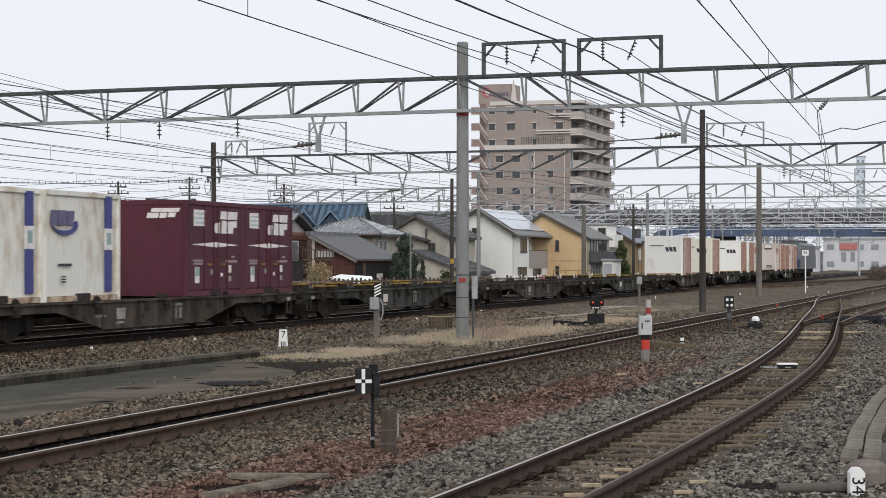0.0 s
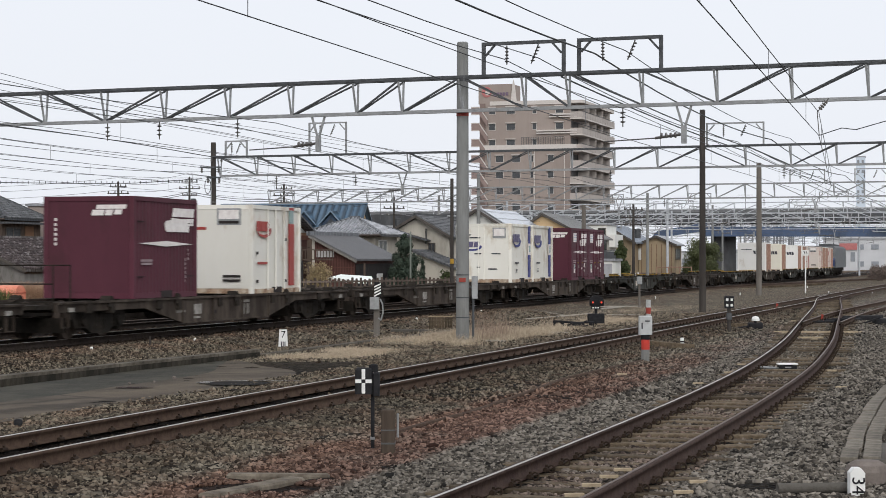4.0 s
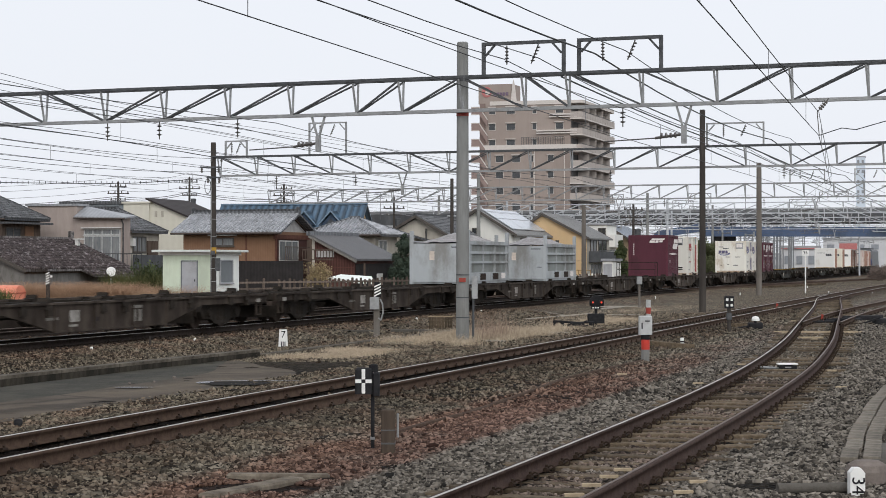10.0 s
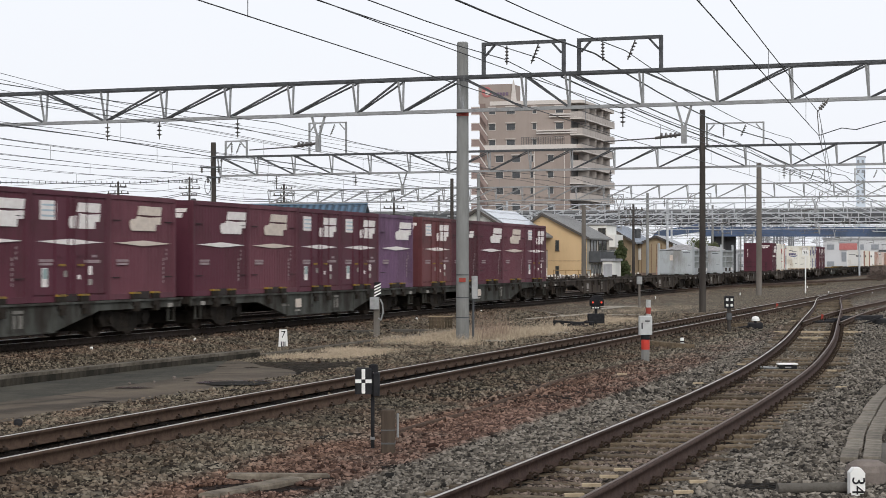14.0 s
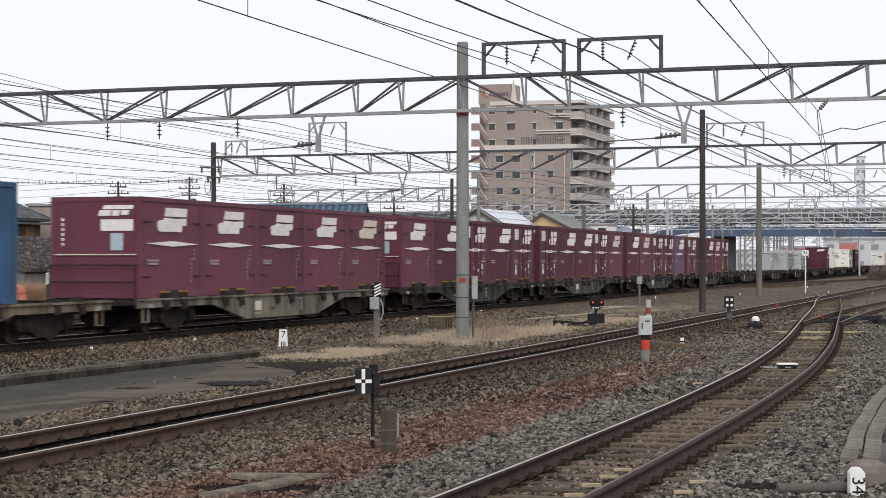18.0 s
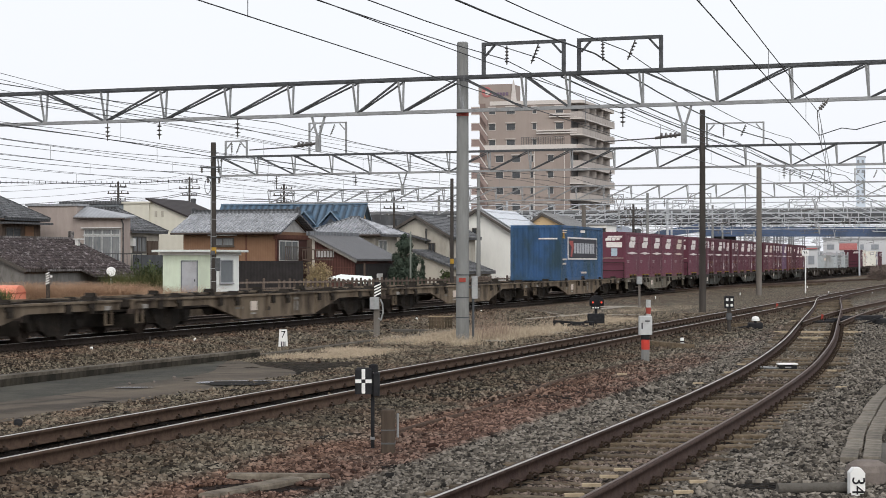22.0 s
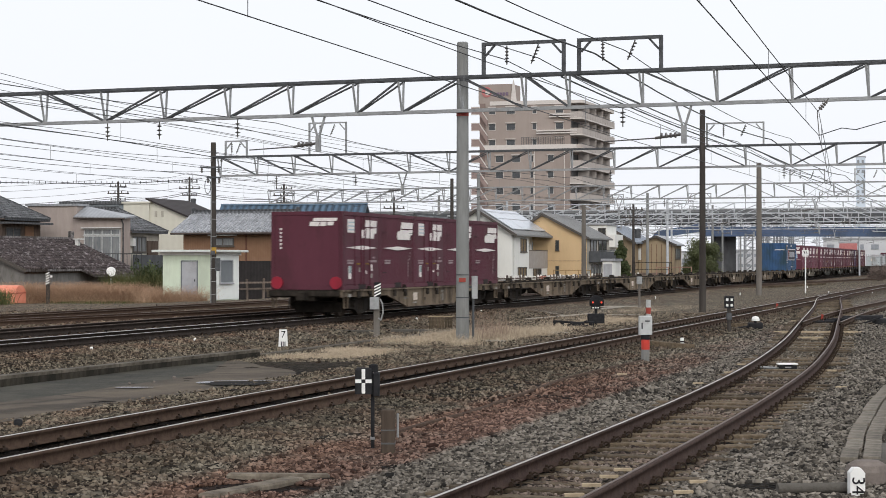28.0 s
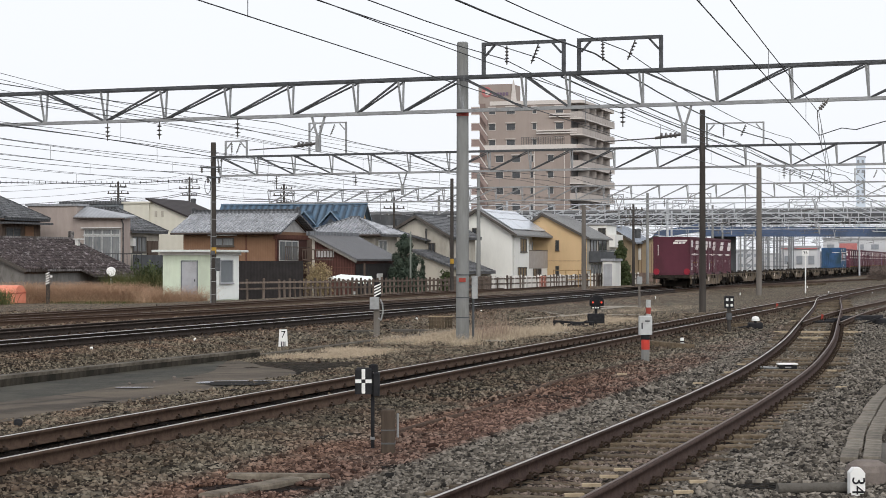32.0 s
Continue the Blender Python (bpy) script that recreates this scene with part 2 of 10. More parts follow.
def ground_height(x, y):
    q = x - SLOPE * y
    z = np.full(np.shape(x), -0.34)
    # ballast beds of the main lines and of the near tracks
    z = np.maximum(z, -0.34 + 0.17 * smooth01(-18.9, -21.0, q) * smooth01(-46, -38, q))
    z = np.maximum(z, -0.34 + 0.18 * smooth01(-12.9, -11.4, q))
    z = np.where(q > 6, -0.3, z)
    # the cribs between the sleepers lie a little low
    z = z - 0.03 * (1 - smooth01(0.35, 0.6, np.abs(q + 9.98) * 0.957))
    z = z - 0.036 * (1 - smooth01(0.92, 1.2, np.abs(x - b_x(y)) * 0.96)) * (y < 104)
    z = z + 0.012 * smooth01(0.7, 0.9, np.abs(q + 9.98)) * (np.abs(q + 9.98) < 2.0)
    # lower ground between the two near tracks
    z = z - 0.05 * smooth01(1.1, 1.7, q + 9.98) * smooth01(1.0, 1.6, b_x(y) - x) * (y < 104)
    # the ground falls behind the line-side fence to the houses
    z = z - 1.0 * smooth01(-40.5, -46, q) * smooth01(95, 112, y)
    return z


gy = np.concatenate([np.linspace(-300, 5, 8), np.linspace(9, 60, 160), np.linspace(61, 200, 110), np.linspace(215, 500, 20), np.array([700, 1100, 1800, 3000, 4500])])
gq = np.concatenate([np.array([-3500, -1500, -700, -300, -150, -90, -70, -60, -52]), np.linspace(-49, 8, 230), np.array([12, 20, 40, 80, 200, 600, 1500, 3500])])
GQ, GY = np.meshgrid(gq, gy)
GX = GQ + SLOPE * GY
GZ = ground_height(GX, GY)
near = (GY > 5) & (GY < 210) & (GQ > -49) & (GQ < 8)
rng = np.random.default_rng(4)
GZ = GZ + near * (rng.normal(0, 0.012, GZ.shape))
nr, nc = GZ.shape
gv = np.stack([GX.ravel(), GY.ravel(), GZ.ravel()], 1)
gi = np.arange(nr * nc).reshape(nr, nc)
gf = np.stack([gi[:-1, :-1].ravel(), gi[:-1, 1:].ravel(), gi[1:, 1:].ravel(), gi[1:, :-1].ravel()], 1)


def fast_mesh(name, verts, faces, mat):
    """A mesh from arrays of corners and of faces with the same number of corners each."""
    me = bpy.data.meshes.new(name)
    k = faces.shape[1]
    me.vertices.add(len(verts))
    me.vertices.foreach_set("co", np.asarray(verts, np.float32).ravel())
    me.loops.add(faces.size)
    me.loops.foreach_set("vertex_index", np.asarray(faces, np.int32).ravel())
    me.polygons.add(len(faces))
    me.polygons.foreach_set("loop_start", np.arange(0, faces.size, k, dtype=np.int32))
    me.update(calc_edges=True)
    me.materials.append(mat)
    return me


def ballast_material(name, stones, stain=0.0):
    """Grey crushed stone, stained rust brown in bands beside the tracks; the near ground sheet has gap shade painted
    in.
    """
    m = bpy.data.materials.new(name)
    m.use_nodes = True
    N, L = m.node_tree.nodes, m.node_tree.links
    b = N["Principled BSDF"]
    b.inputs["Roughness"].default_value = 0.9
    b.inputs["Specular IOR Level"].default_value = 0.08
    ge = N.new("ShaderNodeNewGeometry")
    sx = N.new("ShaderNodeSeparateXYZ")
    L.new(ge.outputs["Position"], sx.inputs[0])
    q = N.new("ShaderNodeMath")
    q.operation = "MULTIPLY_ADD"
    q.inputs[1].default_value = -SLOPE
    L.new(sx.outputs["Y"], q.inputs[0])
    L.new(sx.outputs["X"], q.inputs[2])
    # shade of each stone
    if stones:
        rnd = ge.outputs["Random Per Island"]
    else:
        vo = N.new("ShaderNodeTexVoronoi")
        vo.inputs["Scale"].default_value = 19.0
        L.new(ge.outputs["Position"], vo.inputs["Vector"])
        sc = N.new("ShaderNodeSeparateColor")
        L.new(vo.outputs["Color"], sc.inputs[0])
        rnd = sc.outputs[0]
    grey = N.new("ShaderNodeValToRGB")
    cr = grey.color_ramp
    cr.elements[0].position, cr.elements[0].color = 0.0, (0.013, 0.012, 0.011, 1)
    cr.elements[1].position, cr.elements[1].color = 1.0, (0.245, 0.221, 0.189, 1)
    e = cr.elements.new(0.55)
    e.color = (0.114, 0.101, 0.085, 1)
    L.new(rnd, grey.inputs[0])
    brown = N.new("ShaderNodeValToRGB")
    cr = brown.color_ramp
    cr.elements[0].position, cr.elements[0].color = 0.0, (0.026, 0.014, 0.011, 1)
    cr.elements[1].position, cr.elements[1].color = 1.0, (0.236, 0.149, 0.117, 1)
    e = cr.elements.new(0.5)
    e.color = (0.096, 0.058, 0.045, 1)
    L.new(rnd, brown.inputs[0])
    # where it is stained: bands along the tracks, broken up by noise
    fc = N.new("ShaderNodeFloatCurve")
    mr = N.new("ShaderNodeMapRange")
    mr.inputs["From Min"].default_value, mr.inputs["From Max"].default_value = -50, 10
    L.new(q.outputs[0], mr.inputs["Value"])
    L.new(mr.outputs[0], fc.inputs["Value"])
    pts = fc.mapping.curves[0].points
    for k, (qq, v) in enumerate([(-50, 0.5), (-37, 0.45), (-29, 0.52), (-22, 0.55), (-19.5, 0.42), (-16, 0.40), (-12.5, 0.42), (-9.0, 0.44), (-7.9, 0.44), (-7.35, 0.73), (-6.35, 0.73), (-5.8, 0.10), (10, 0.1)]):
        p = ((qq + 50) / 60, v)
        if k == 0:
            pts[0].location = p
        elif k == 12:
            pts[-1].location = p
        else:
            pts.new(*p)
    fc.mapping.update()
    no = N.new("ShaderNodeTexNoise")
    no.inputs["Scale"].default_value, no.inputs["Detail"].default_value, no.inputs["Roughness"].default_value = 0.9, 7, 0.7
    L.new(ge.outputs["Position"], no.inputs["Vector"])
    # the red band beside the pipe thins out towards the marker post
    thin = N.new("ShaderNodeMapRange")
    thin.inputs["From Min"].default_value, thin.inputs["From Max"].default_value = 30, 44
    thin.inputs["To Max"].default_value = 0.3
    L.new(sx.outputs["Y"], thin.inputs["Value"])
    side = N.new("ShaderNodeMath")
    side.operation = "GREATER_THAN"
    side.inputs[1].default_value = -8.0
    L.new(q.outputs[0], side.inputs[0])
    less = N.new("ShaderNodeMath")
    less.operation = "MULTIPLY"
    L.new(thin.outputs[0], less.inputs[0])
    L.new(side.outputs[0], less.inputs[1])
    band = N.new("ShaderNodeMath")
    band.operation = "SUBTRACT"
    L.new(fc.outputs[0], band.inputs[0])
    L.new(less.outputs[0], band.inputs[1])
    ad = N.new("ShaderNodeMath")
    L.new(band.outputs[0], ad.inputs[0])
    L.new(no.outputs["Fac"], ad.inputs[1])
    rp = N.new("ShaderNodeMapRange")
    rp.inputs["From Min"].default_value, rp.inputs["From Max"].default_value = 0.86 - stain, 1.22 - stain
    rp.inputs["To Max"].default_value = 0.95
    L.new(ad.outputs[0], rp.inputs["Value"])
    mx = N.new("ShaderNodeMix")
    mx.data_type = "RGBA"
    L.new(rp.outputs[0], mx.inputs[0])
    L.new(grey.outputs[0], mx.inputs[6])
    L.new(brown.outputs[0], mx.inputs[7])
    last = mx.outputs[2]
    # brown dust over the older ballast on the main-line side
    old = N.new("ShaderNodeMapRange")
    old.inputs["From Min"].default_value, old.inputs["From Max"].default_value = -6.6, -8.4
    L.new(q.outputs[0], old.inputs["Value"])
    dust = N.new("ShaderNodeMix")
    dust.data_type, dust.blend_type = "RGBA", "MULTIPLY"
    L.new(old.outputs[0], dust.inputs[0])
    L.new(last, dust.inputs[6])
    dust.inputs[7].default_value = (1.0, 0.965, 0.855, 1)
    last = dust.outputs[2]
    # oil and brake dust along the running lines
    for q0, wide, most in ((22.78, 1.7, 0.93), (26.6, 1.7, 0.93), (9.98, 2.4, 0.5)):
        sh = N.new("ShaderNodeMath")
        sh.inputs[1].default_value = q0
        L.new(q.outputs[0], sh.inputs[0])
        ab = N.new("ShaderNodeMath")
        ab.operation = "ABSOLUTE"
        L.new(sh.outputs[0], ab.inputs[0])
        oil = N.new("ShaderNodeMapRange")
        oil.inputs["From Min"].default_value, oil.inputs["From Max"].default_value = wide, 0.8
        oil.inputs["To Max"].default_value = most
        L.new(ab.outputs[0], oil.inputs["Value"])
        om = N.new("ShaderNodeMix")
        om.data_type = "RGBA"
        L.new(oil.outputs[0], om.inputs[0])
        L.new(last, om.inputs[6])
        om.inputs[7].default_value = (0.010, 0.008, 0.007, 1)
        last = om.outputs[2]
    if not stones:
        gap_shade = N.new("ShaderNodeMix")
        gap_shade.data_type, gap_shade.blend_type = "RGBA", "MULTIPLY"
        near_y = N.new("ShaderNodeMapRange")
        near_y.inputs["From Min"].default_value, near_y.inputs["From Max"].default_value = 60, 36
        L.new(sx.outputs["Y"], near_y.inputs["Value"])
        L.new(near_y.outputs[0], gap_shade.inputs[0])
        L.new(last, gap_shade.inputs[6])
        gap_shade.inputs[7].default_value = (0.11, 0.102, 0.094, 1)     # shade between the loose stones, painted into the ground
        last = gap_shade.outputs[2]
    # paler dusty and darker damp patches
    pn = N.new("ShaderNodeTexNoise")
    pn.inputs["Scale"].default_value, pn.inputs["Detail"].default_value, pn.inputs["Roughness"].default_value = 0.32, 8, 0.72
    L.new(ge.outputs["Position"], pn.inputs["Vector"])
    pr = N.new("ShaderNodeMapRange")
    pr.inputs["From Min"].default_value, pr.inputs["From Max"].default_value = 0.32, 0.68
    pr.inputs["To Min"].default_value, pr.inputs["To Max"].default_value = 0.86, 1.32
    L.new(pn.outputs["Fac"], pr.inputs["Value"])
    hv = N.new("ShaderNodeHueSaturation")
    L.new(pr.outputs[0], hv.inputs["Value"])
    L.new(last, hv.inputs["Color"])
    last = hv.outputs[0]
    L.new(last, b.inputs["Base Color"])
    if not stones:
        bp = N.new("ShaderNodeBump")
        bp.inputs["Strength"].default_value, bp.inputs["Distance"].default_value, bp.invert = 1.0, 0.05, True
        L.new(vo.outputs["Distance"], bp.inputs["Height"])
        L.new(bp.outputs[0], b.inputs["Normal"])
    return m


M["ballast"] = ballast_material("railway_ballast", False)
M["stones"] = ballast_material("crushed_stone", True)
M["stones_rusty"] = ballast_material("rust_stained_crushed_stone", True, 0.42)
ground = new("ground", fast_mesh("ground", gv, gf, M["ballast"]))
tagged(ground, "grey and rust-stained railway ballast yard ground", "ground", kind="structure")


# ---- tracks ----
def track_points(line, step):
    """Points and directions at even steps along a smooth line of (ahead, across) pairs."""
    ys = np.array([p[0] for p in line], float)
    xs = np.array([p[1] for p in line], float)
    yy = np.arange(ys[0], ys[-1], 0.25)
    xx = np.interp(yy, ys, xs)
    for _ in range(6):
        k = np.ones(17) / 17
        pad = np.concatenate([xx[0] + (np.arange(-8, 0)) * (xx[1] - xx[0]), xx, xx[-1] + np.arange(1, 9) * (xx[-1] - xx[-2])])
        xx = np.convolve(pad, k, "valid")
    ds = np.concatenate([[0], np.cumsum(np.hypot(np.diff(xx), np.diff(yy)))])
    s = np.arange(0, ds[-1], step)
    return np.interp(s, ds, xx), np.interp(s, ds, yy)


def sweep(xs, ys, outline, name, mat, off=0.0):
    """An upright outline of (side, z) carried along a line."""
    dx, dy = np.gradient(xs), np.gradient(ys)
    l = np.hypot(dx, dy)
    nx, ny = dy / l, -dx / l
    o = np.array(outline)
    k = len(o)
    v = np.zeros((len(xs), k, 3))
    v[:, :, 0] = xs[:, None] + nx[:, None] * (o[None, :, 0] + off)
    v[:, :, 1] = ys[:, None] + ny[:, None] * (o[None, :, 0] + off)
    v[:, :, 2] = o[None, :, 1]
    i = np.arange(len(xs) * k).reshape(len(xs), k)
    j = np.roll(i, -1, axis=1)
    f = np.stack([i[:-1].ravel(), j[:-1].ravel(), j[1:].ravel(), i[1:].ravel()], 1)
    return fast_mesh(name, v.reshape(-1, 3), f, mat)


RAIL = [(-0.0625, -0.150), (0.0625, -0.150), (0.0625, -0.138), (0.010, -0.120), (0.009, -0.045), (0.032, -0.034), (0.0315, -0.003), (-0.0315, -0.006), (-0.032, -0.034), (-0.009, -0.045), (-0.010, -0.120), (-0.0625, -0.138)]


def head(face, inner=-0.020):
    """The worn top of a rail and so much of its gauge face as the wheels rub bright."""
    return [(inner, -0.006), (inner + 0.012, -0.006 - face), (0.0336, -face), (0.0336, -0.001), (0.024, 0.001), (inner + 0.002, 0.001)]


sleeper_shape = Shape().slab(-1.05, 1.05, -0.105, 0.105, -0.30, -0.152, 0.012)
sleeper_mesh = sleeper_shape.mesh("sleeper", M["sleeper"])
oily_mesh = sleeper_shape.mesh("sleeper", M["sleeper_oily"])
brown_mesh = sleeper_shape.mesh("sleeper", M["sleeper_brown"])


def track(label, line, rail_step, first, last, dull=False, clips=(0, 0), jitter=0.05, sink=(-0.012, 0.004), skew=0.6, rings=False, timber=sleeper_mesh, face=0.006, bright="railtop", web="rail", inner=-0.020):
    """One track: two rails with bright heads, sleepers between first and last metres ahead, and fastenings in the clips stretch."""
    t = thing("railway_track", label, "railway track", Matrix(), "railway tracks", "structure")
    xs, ys = track_points(line, rail_step)
    for side in (-0.5655, 0.5655):
        r = part("rail", sweep(xs, ys, RAIL, "rail", M[web], side), None, t)
        part("rail_head", sweep(xs, ys, head(face, inner) if side < 0 else [(-a, b) for a, b in head(face, inner)[::-1]], "rail_head", M["railtop_dull" if dull is True or (dull == "right" and side > 0) else bright], side), None, r, "worn shiny rail head")
    sx, sy = track_points(line, 0.61)
    rnd = random.Random(len(label))
    for k in range(1, len(sx) - 1):
        if not first < sy[k] < last:
            continue
        a = math.degrees(math.atan2(sy[k + 1] - sy[k - 1], sx[k + 1] - sx[k - 1])) - 90
        m = pose(sx[k] + rnd.uniform(-jitter, jitter), sy[k], rnd.uniform(*sink), 0, rnd.uniform(-skew, skew) * 0.6, a + rnd.uniform(-skew, skew))
        ob = part("sleeper", timber, None, t, at=m)
    if clips[1] > clips[0]:
        s = Shape()
        for k in range(1, len(sx) - 1):
            if clips[0] < sy[k] < clips[1]:
                a = math.atan2(sy[k + 1] - sy[k - 1], sx[k + 1] - sx[k - 1])
                n = Vector((math.sin(a), -math.cos(a), 0))
                d = Vector((math.cos(a), math.sin(a), 0))
                for side in (-0.5655, 0.5655):
                    for o in (-0.085, 0.085):
                        c = Vector((sx[k], sy[k], -0.128)) + n * (side + o)
                        s.tube(c - d * 0.05, c + d * 0.05, 0.024, n=8)
                        if rings:      # coil spring beside the rail foot
                            for j in range(8):
                                p, e = (2 * math.pi * (j + i_) / 8 for i_ in (0, 1))
                                w = c + n * math.copysign(0.045, o)
                                s.tube(w + n * 0.034 * math.cos(p) + Vector((0, 0, 0.004 + 0.034 * math.sin(p))), w + n * 0.034 * math.cos(e) + Vector((0, 0, 0.004 + 0.034 * math.sin(e))), 0.009, n=5)
                        s.tube(c + d * 0.0 + Vector((0, 0, -0.02)), c + Vector((0, 0, 0.045)), 0.016, n=6)
        ob = part("fastenings", s, M["clip"], t, "rusty spring clips and bolts")
        tagged(ob, kind="stuff")
    return t


def straight(q, y0, y1):
    return [(y, q + SLOPE * y) for y in np.linspace(y0, y1, 12)]


LINE_T1 = straight(-22.78, 10, 132) + [(y, -22.78 + SLOPE * y - 0.0133 * (y - 127)) for y in (150, 180, 240, 320, 420, 600)]
track("nearer main line track with worn bright rail heads", LINE_T1, 1.0, 26, 150, timber=oily_mesh, face=0.012, web="rail_black")
track("second main line track on rust-brown ballast", straight(-26.6, 10, 420), 2.0, 38, 110, dull=True, timber=oily_mesh, web="rail_black")
track("rusty siding track joining the main line", [(20, -26.6), (45, -18.6), (55, -15.3), (67, -9.8), (80, -4.7), (105, 4.6), (130, 12.8), (160, 21.9)], 1.5, 45, 110, dull=True)
track("rusty outer siding track beside the weeds", straight(-34.2, 20, 150), 2.0, 50, 120, dull=True)
track("straight siding track with bright rail heads and timber sleepers", straight(-9.98, 2, 330), 1.0, 12, 120, clips=(14, 75), sink=(-0.055, -0.035), timber=brown_mesh, face=0.003, inner=-0.008, bright="railtop_worn")
track("curved siding track with worn rail heads and old timber sleepers", B_LINE, 0.5, 12, 98, dull="right", clips=(12, 60), sink=(-0.038, 0.006), skew=1.6, rings=True, face=0.003, inner=0.004, bright="railtop_worn", web="rail_red")
LINE_C = [(57, 11.33), (66, 13.9), (74, 16.4), (86, 20.45), (100, 25.4), (130, 36.5), (170, 51.5)]
track("rusty branch track leaving the curved siding", LINE_C, 1.0, 58, 120, dull=True, clips=(55, 75))
track("far crossover track between the main lines", [(118, 12.8), (135, 18.6), (160, 29.0), (190, 41.5), (220, 53), (260, 66)], 2.0, 118, 170, dull=True)


# ---- the train ----
def train_way(t):
    """Metres that the train has gone since the start; it gathers speed from 39 to 61 km/h."""
    start = 0.5106 * max(0.0, 1 - t / 0.5) ** 2
    return start + sum(c * t ** (k + 1) for k, c in enumerate((10.794742, 0.073371875, 0.0030498531, -2.8729547e-05, -3.7804294e-06, 7.9497457e-08)))


def train_pose(u, t, z=0.0, y=0.0):
    """The pose, x ahead, of a spot u metres along the train's track at the start, at time t; the line bends a little to the left far off."""
    s = u + train_way(t)
    bend = max(0.0, s - 132)
    p = lane(-22.78, s * 0.957) + CROSS * (-0.0127 * (bend - 18 * (1 - math.exp(-bend / 18))))
    a = math.degrees(0.0127 * (1 - math.exp(-bend / 18)))
    return pose(p.x, p.y, z, 0, 0, TURN + a)


MOVERS = []   # (thing, metres along the track at the start, height)
SPINNERS = []  # (wheelset, its place in the bogie, metres along)

PAINT = {}


def paint(name, base, other, dirt, amount=0.3, rough=0.62):
    PAINT[name] = material("container_paint_" + name, base, other, rough=rough, scale=1.3, mix=0.9, dirt=dirt, dirt_scale=0.9,
                           dirt_amount=amount, streak=2.2, bump=0.12, bump_scale=6, vary=0.12)


paint("plum", (0.078, 0.018, 0.031), (0.098, 0.025, 0.040), (0.062, 0.017, 0.024), 0.25)
paint("plum_worn", (0.104, 0.031, 0.044), (0.132, 0.046, 0.060), (0.082, 0.024, 0.034), 0.3)
paint("brown", (0.105, 0.030, 0.034), (0.140, 0.046, 0.046), (0.070, 0.024, 0.026), 0.3)
paint("plum_pale", (0.118, 0.032, 0.052), (0.150, 0.046, 0.070), (0.105, 0.034, 0.05), 0.3)
paint("dark", (0.055, 0.011, 0.018), (0.072, 0.018, 0.024), (0.04, 0.012, 0.016), 0.2)
paint("violet", (0.120, 0.062, 0.122), (0.158, 0.088, 0.155), (0.085, 0.045, 0.08), 0.35)
paint("cream", (0.73, 0.71, 0.64), (0.79, 0.775, 0.71), (0.44, 0.34, 0.22), 0.2)
paint("cream_rusty", (0.74, 0.72, 0.65), (0.80, 0.785, 0.73), (0.48, 0.36, 0.25), 0.13)
paint("white", (0.73, 0.72, 0.69), (0.79, 0.785, 0.76), (0.50, 0.42, 0.34), 0.11)
paint("ivory", (0.72, 0.68, 0.57), (0.78, 0.745, 0.65), (0.52, 0.42, 0.31), 0.12)
paint("tan", (0.64, 0.56, 0.42), (0.72, 0.65, 0.52), (0.30, 0.18, 0.09), 0.35)
paint("pinkish", (0.60, 0.52, 0.47), (0.68, 0.61, 0.56), (0.36, 0.22, 0.17), 0.2)
paint("pale", (0.70, 0.74, 0.76), (0.78, 0.81, 0.82), (0.40, 0.40, 0.38), 0.2)
paint("grey", (0.33, 0.355, 0.37), (0.40, 0.425, 0.44), (0.22, 0.22, 0.21), 0.3)
paint("grey_green", (0.20, 0.22, 0.21), (0.26, 0.28, 0.27), (0.14, 0.14, 0.13), 0.3)
paint("blue", (0.030, 0.085, 0.20), (0.045, 0.112, 0.245), (0.028, 0.060, 0.085), 0.42)
M["mark"] = material("white_stencil_paint", (0.80, 0.77, 0.74), (0.66, 0.61, 0.59), rough=0.6, scale=7)
M["mark_worn"] = material("yellowed_stencil_paint", (0.66, 0.58, 0.50), (0.52, 0.45, 0.39), rough=0.6, scale=7)
M["mark_soft"] = material("half_worn_stencil_paint", (0.40, 0.335, 0.34), (0.19, 0.13, 0.14), rough=0.7, scale=9, mix=0.9)
M["mark_faint"] = material("faded_data_stencil", (0.42, 0.40, 0.37), (0.16, 0.15, 0.135), rough=0.8, scale=5, mix=0.7)
M["mark_dusty"] = material("dusty_stencil_paint", (0.22, 0.21, 0.19), (0.14, 0.13, 0.115), rough=0.8, scale=7)
M["mark_violet"] = material("violet_grey_vinyl", (0.10, 0.09, 0.17), (0.13, 0.12, 0.20), rough=0.5)
M["mark_blue"] = material("dark_blue_vinyl", (0.045, 0.05, 0.19), (0.06, 0.07, 0.23), rough=0.5)
M["mark_red"] = material("red_vinyl", (0.36, 0.055, 0.045), (0.30, 0.05, 0.042), rough=0.5)
M["rust_edge"] = material("cream_paint_eaten_by_rust", (0.60, 0.54, 0.44), (0.30, 0.17, 0.09), rough=0.85, scale=2.5, mix=0.8, dirt=(0.16, 0.085, 0.05), dirt_scale=3.0, dirt_amount=0.35, bump=0.3)
M["rod_rust"] = material("rust_brown_lock_rod", (0.30, 0.17, 0.13), (0.42, 0.28, 0.22), rough=0.8, scale=6)
M["disc_red"] = material("dull_red_disc", (0.30, 0.016, 0.035), (0.22, 0.014, 0.028), rough=0.5)
M["mark_sky"] = material("pale_blue_sticker", (0.42, 0.52, 0.57), (0.34, 0.44, 0.52), rough=0.5, scale=12)
M["mark_green"] = material("green_blue_sticker", (0.24, 0.34, 0.31), (0.30, 0.38, 0.40), rough=0.5, scale=12)
M["seal"] = material("black_rubber_and_grime", (0.025, 0.022, 0.022), (0.045, 0.038, 0.036), rough=0.8)
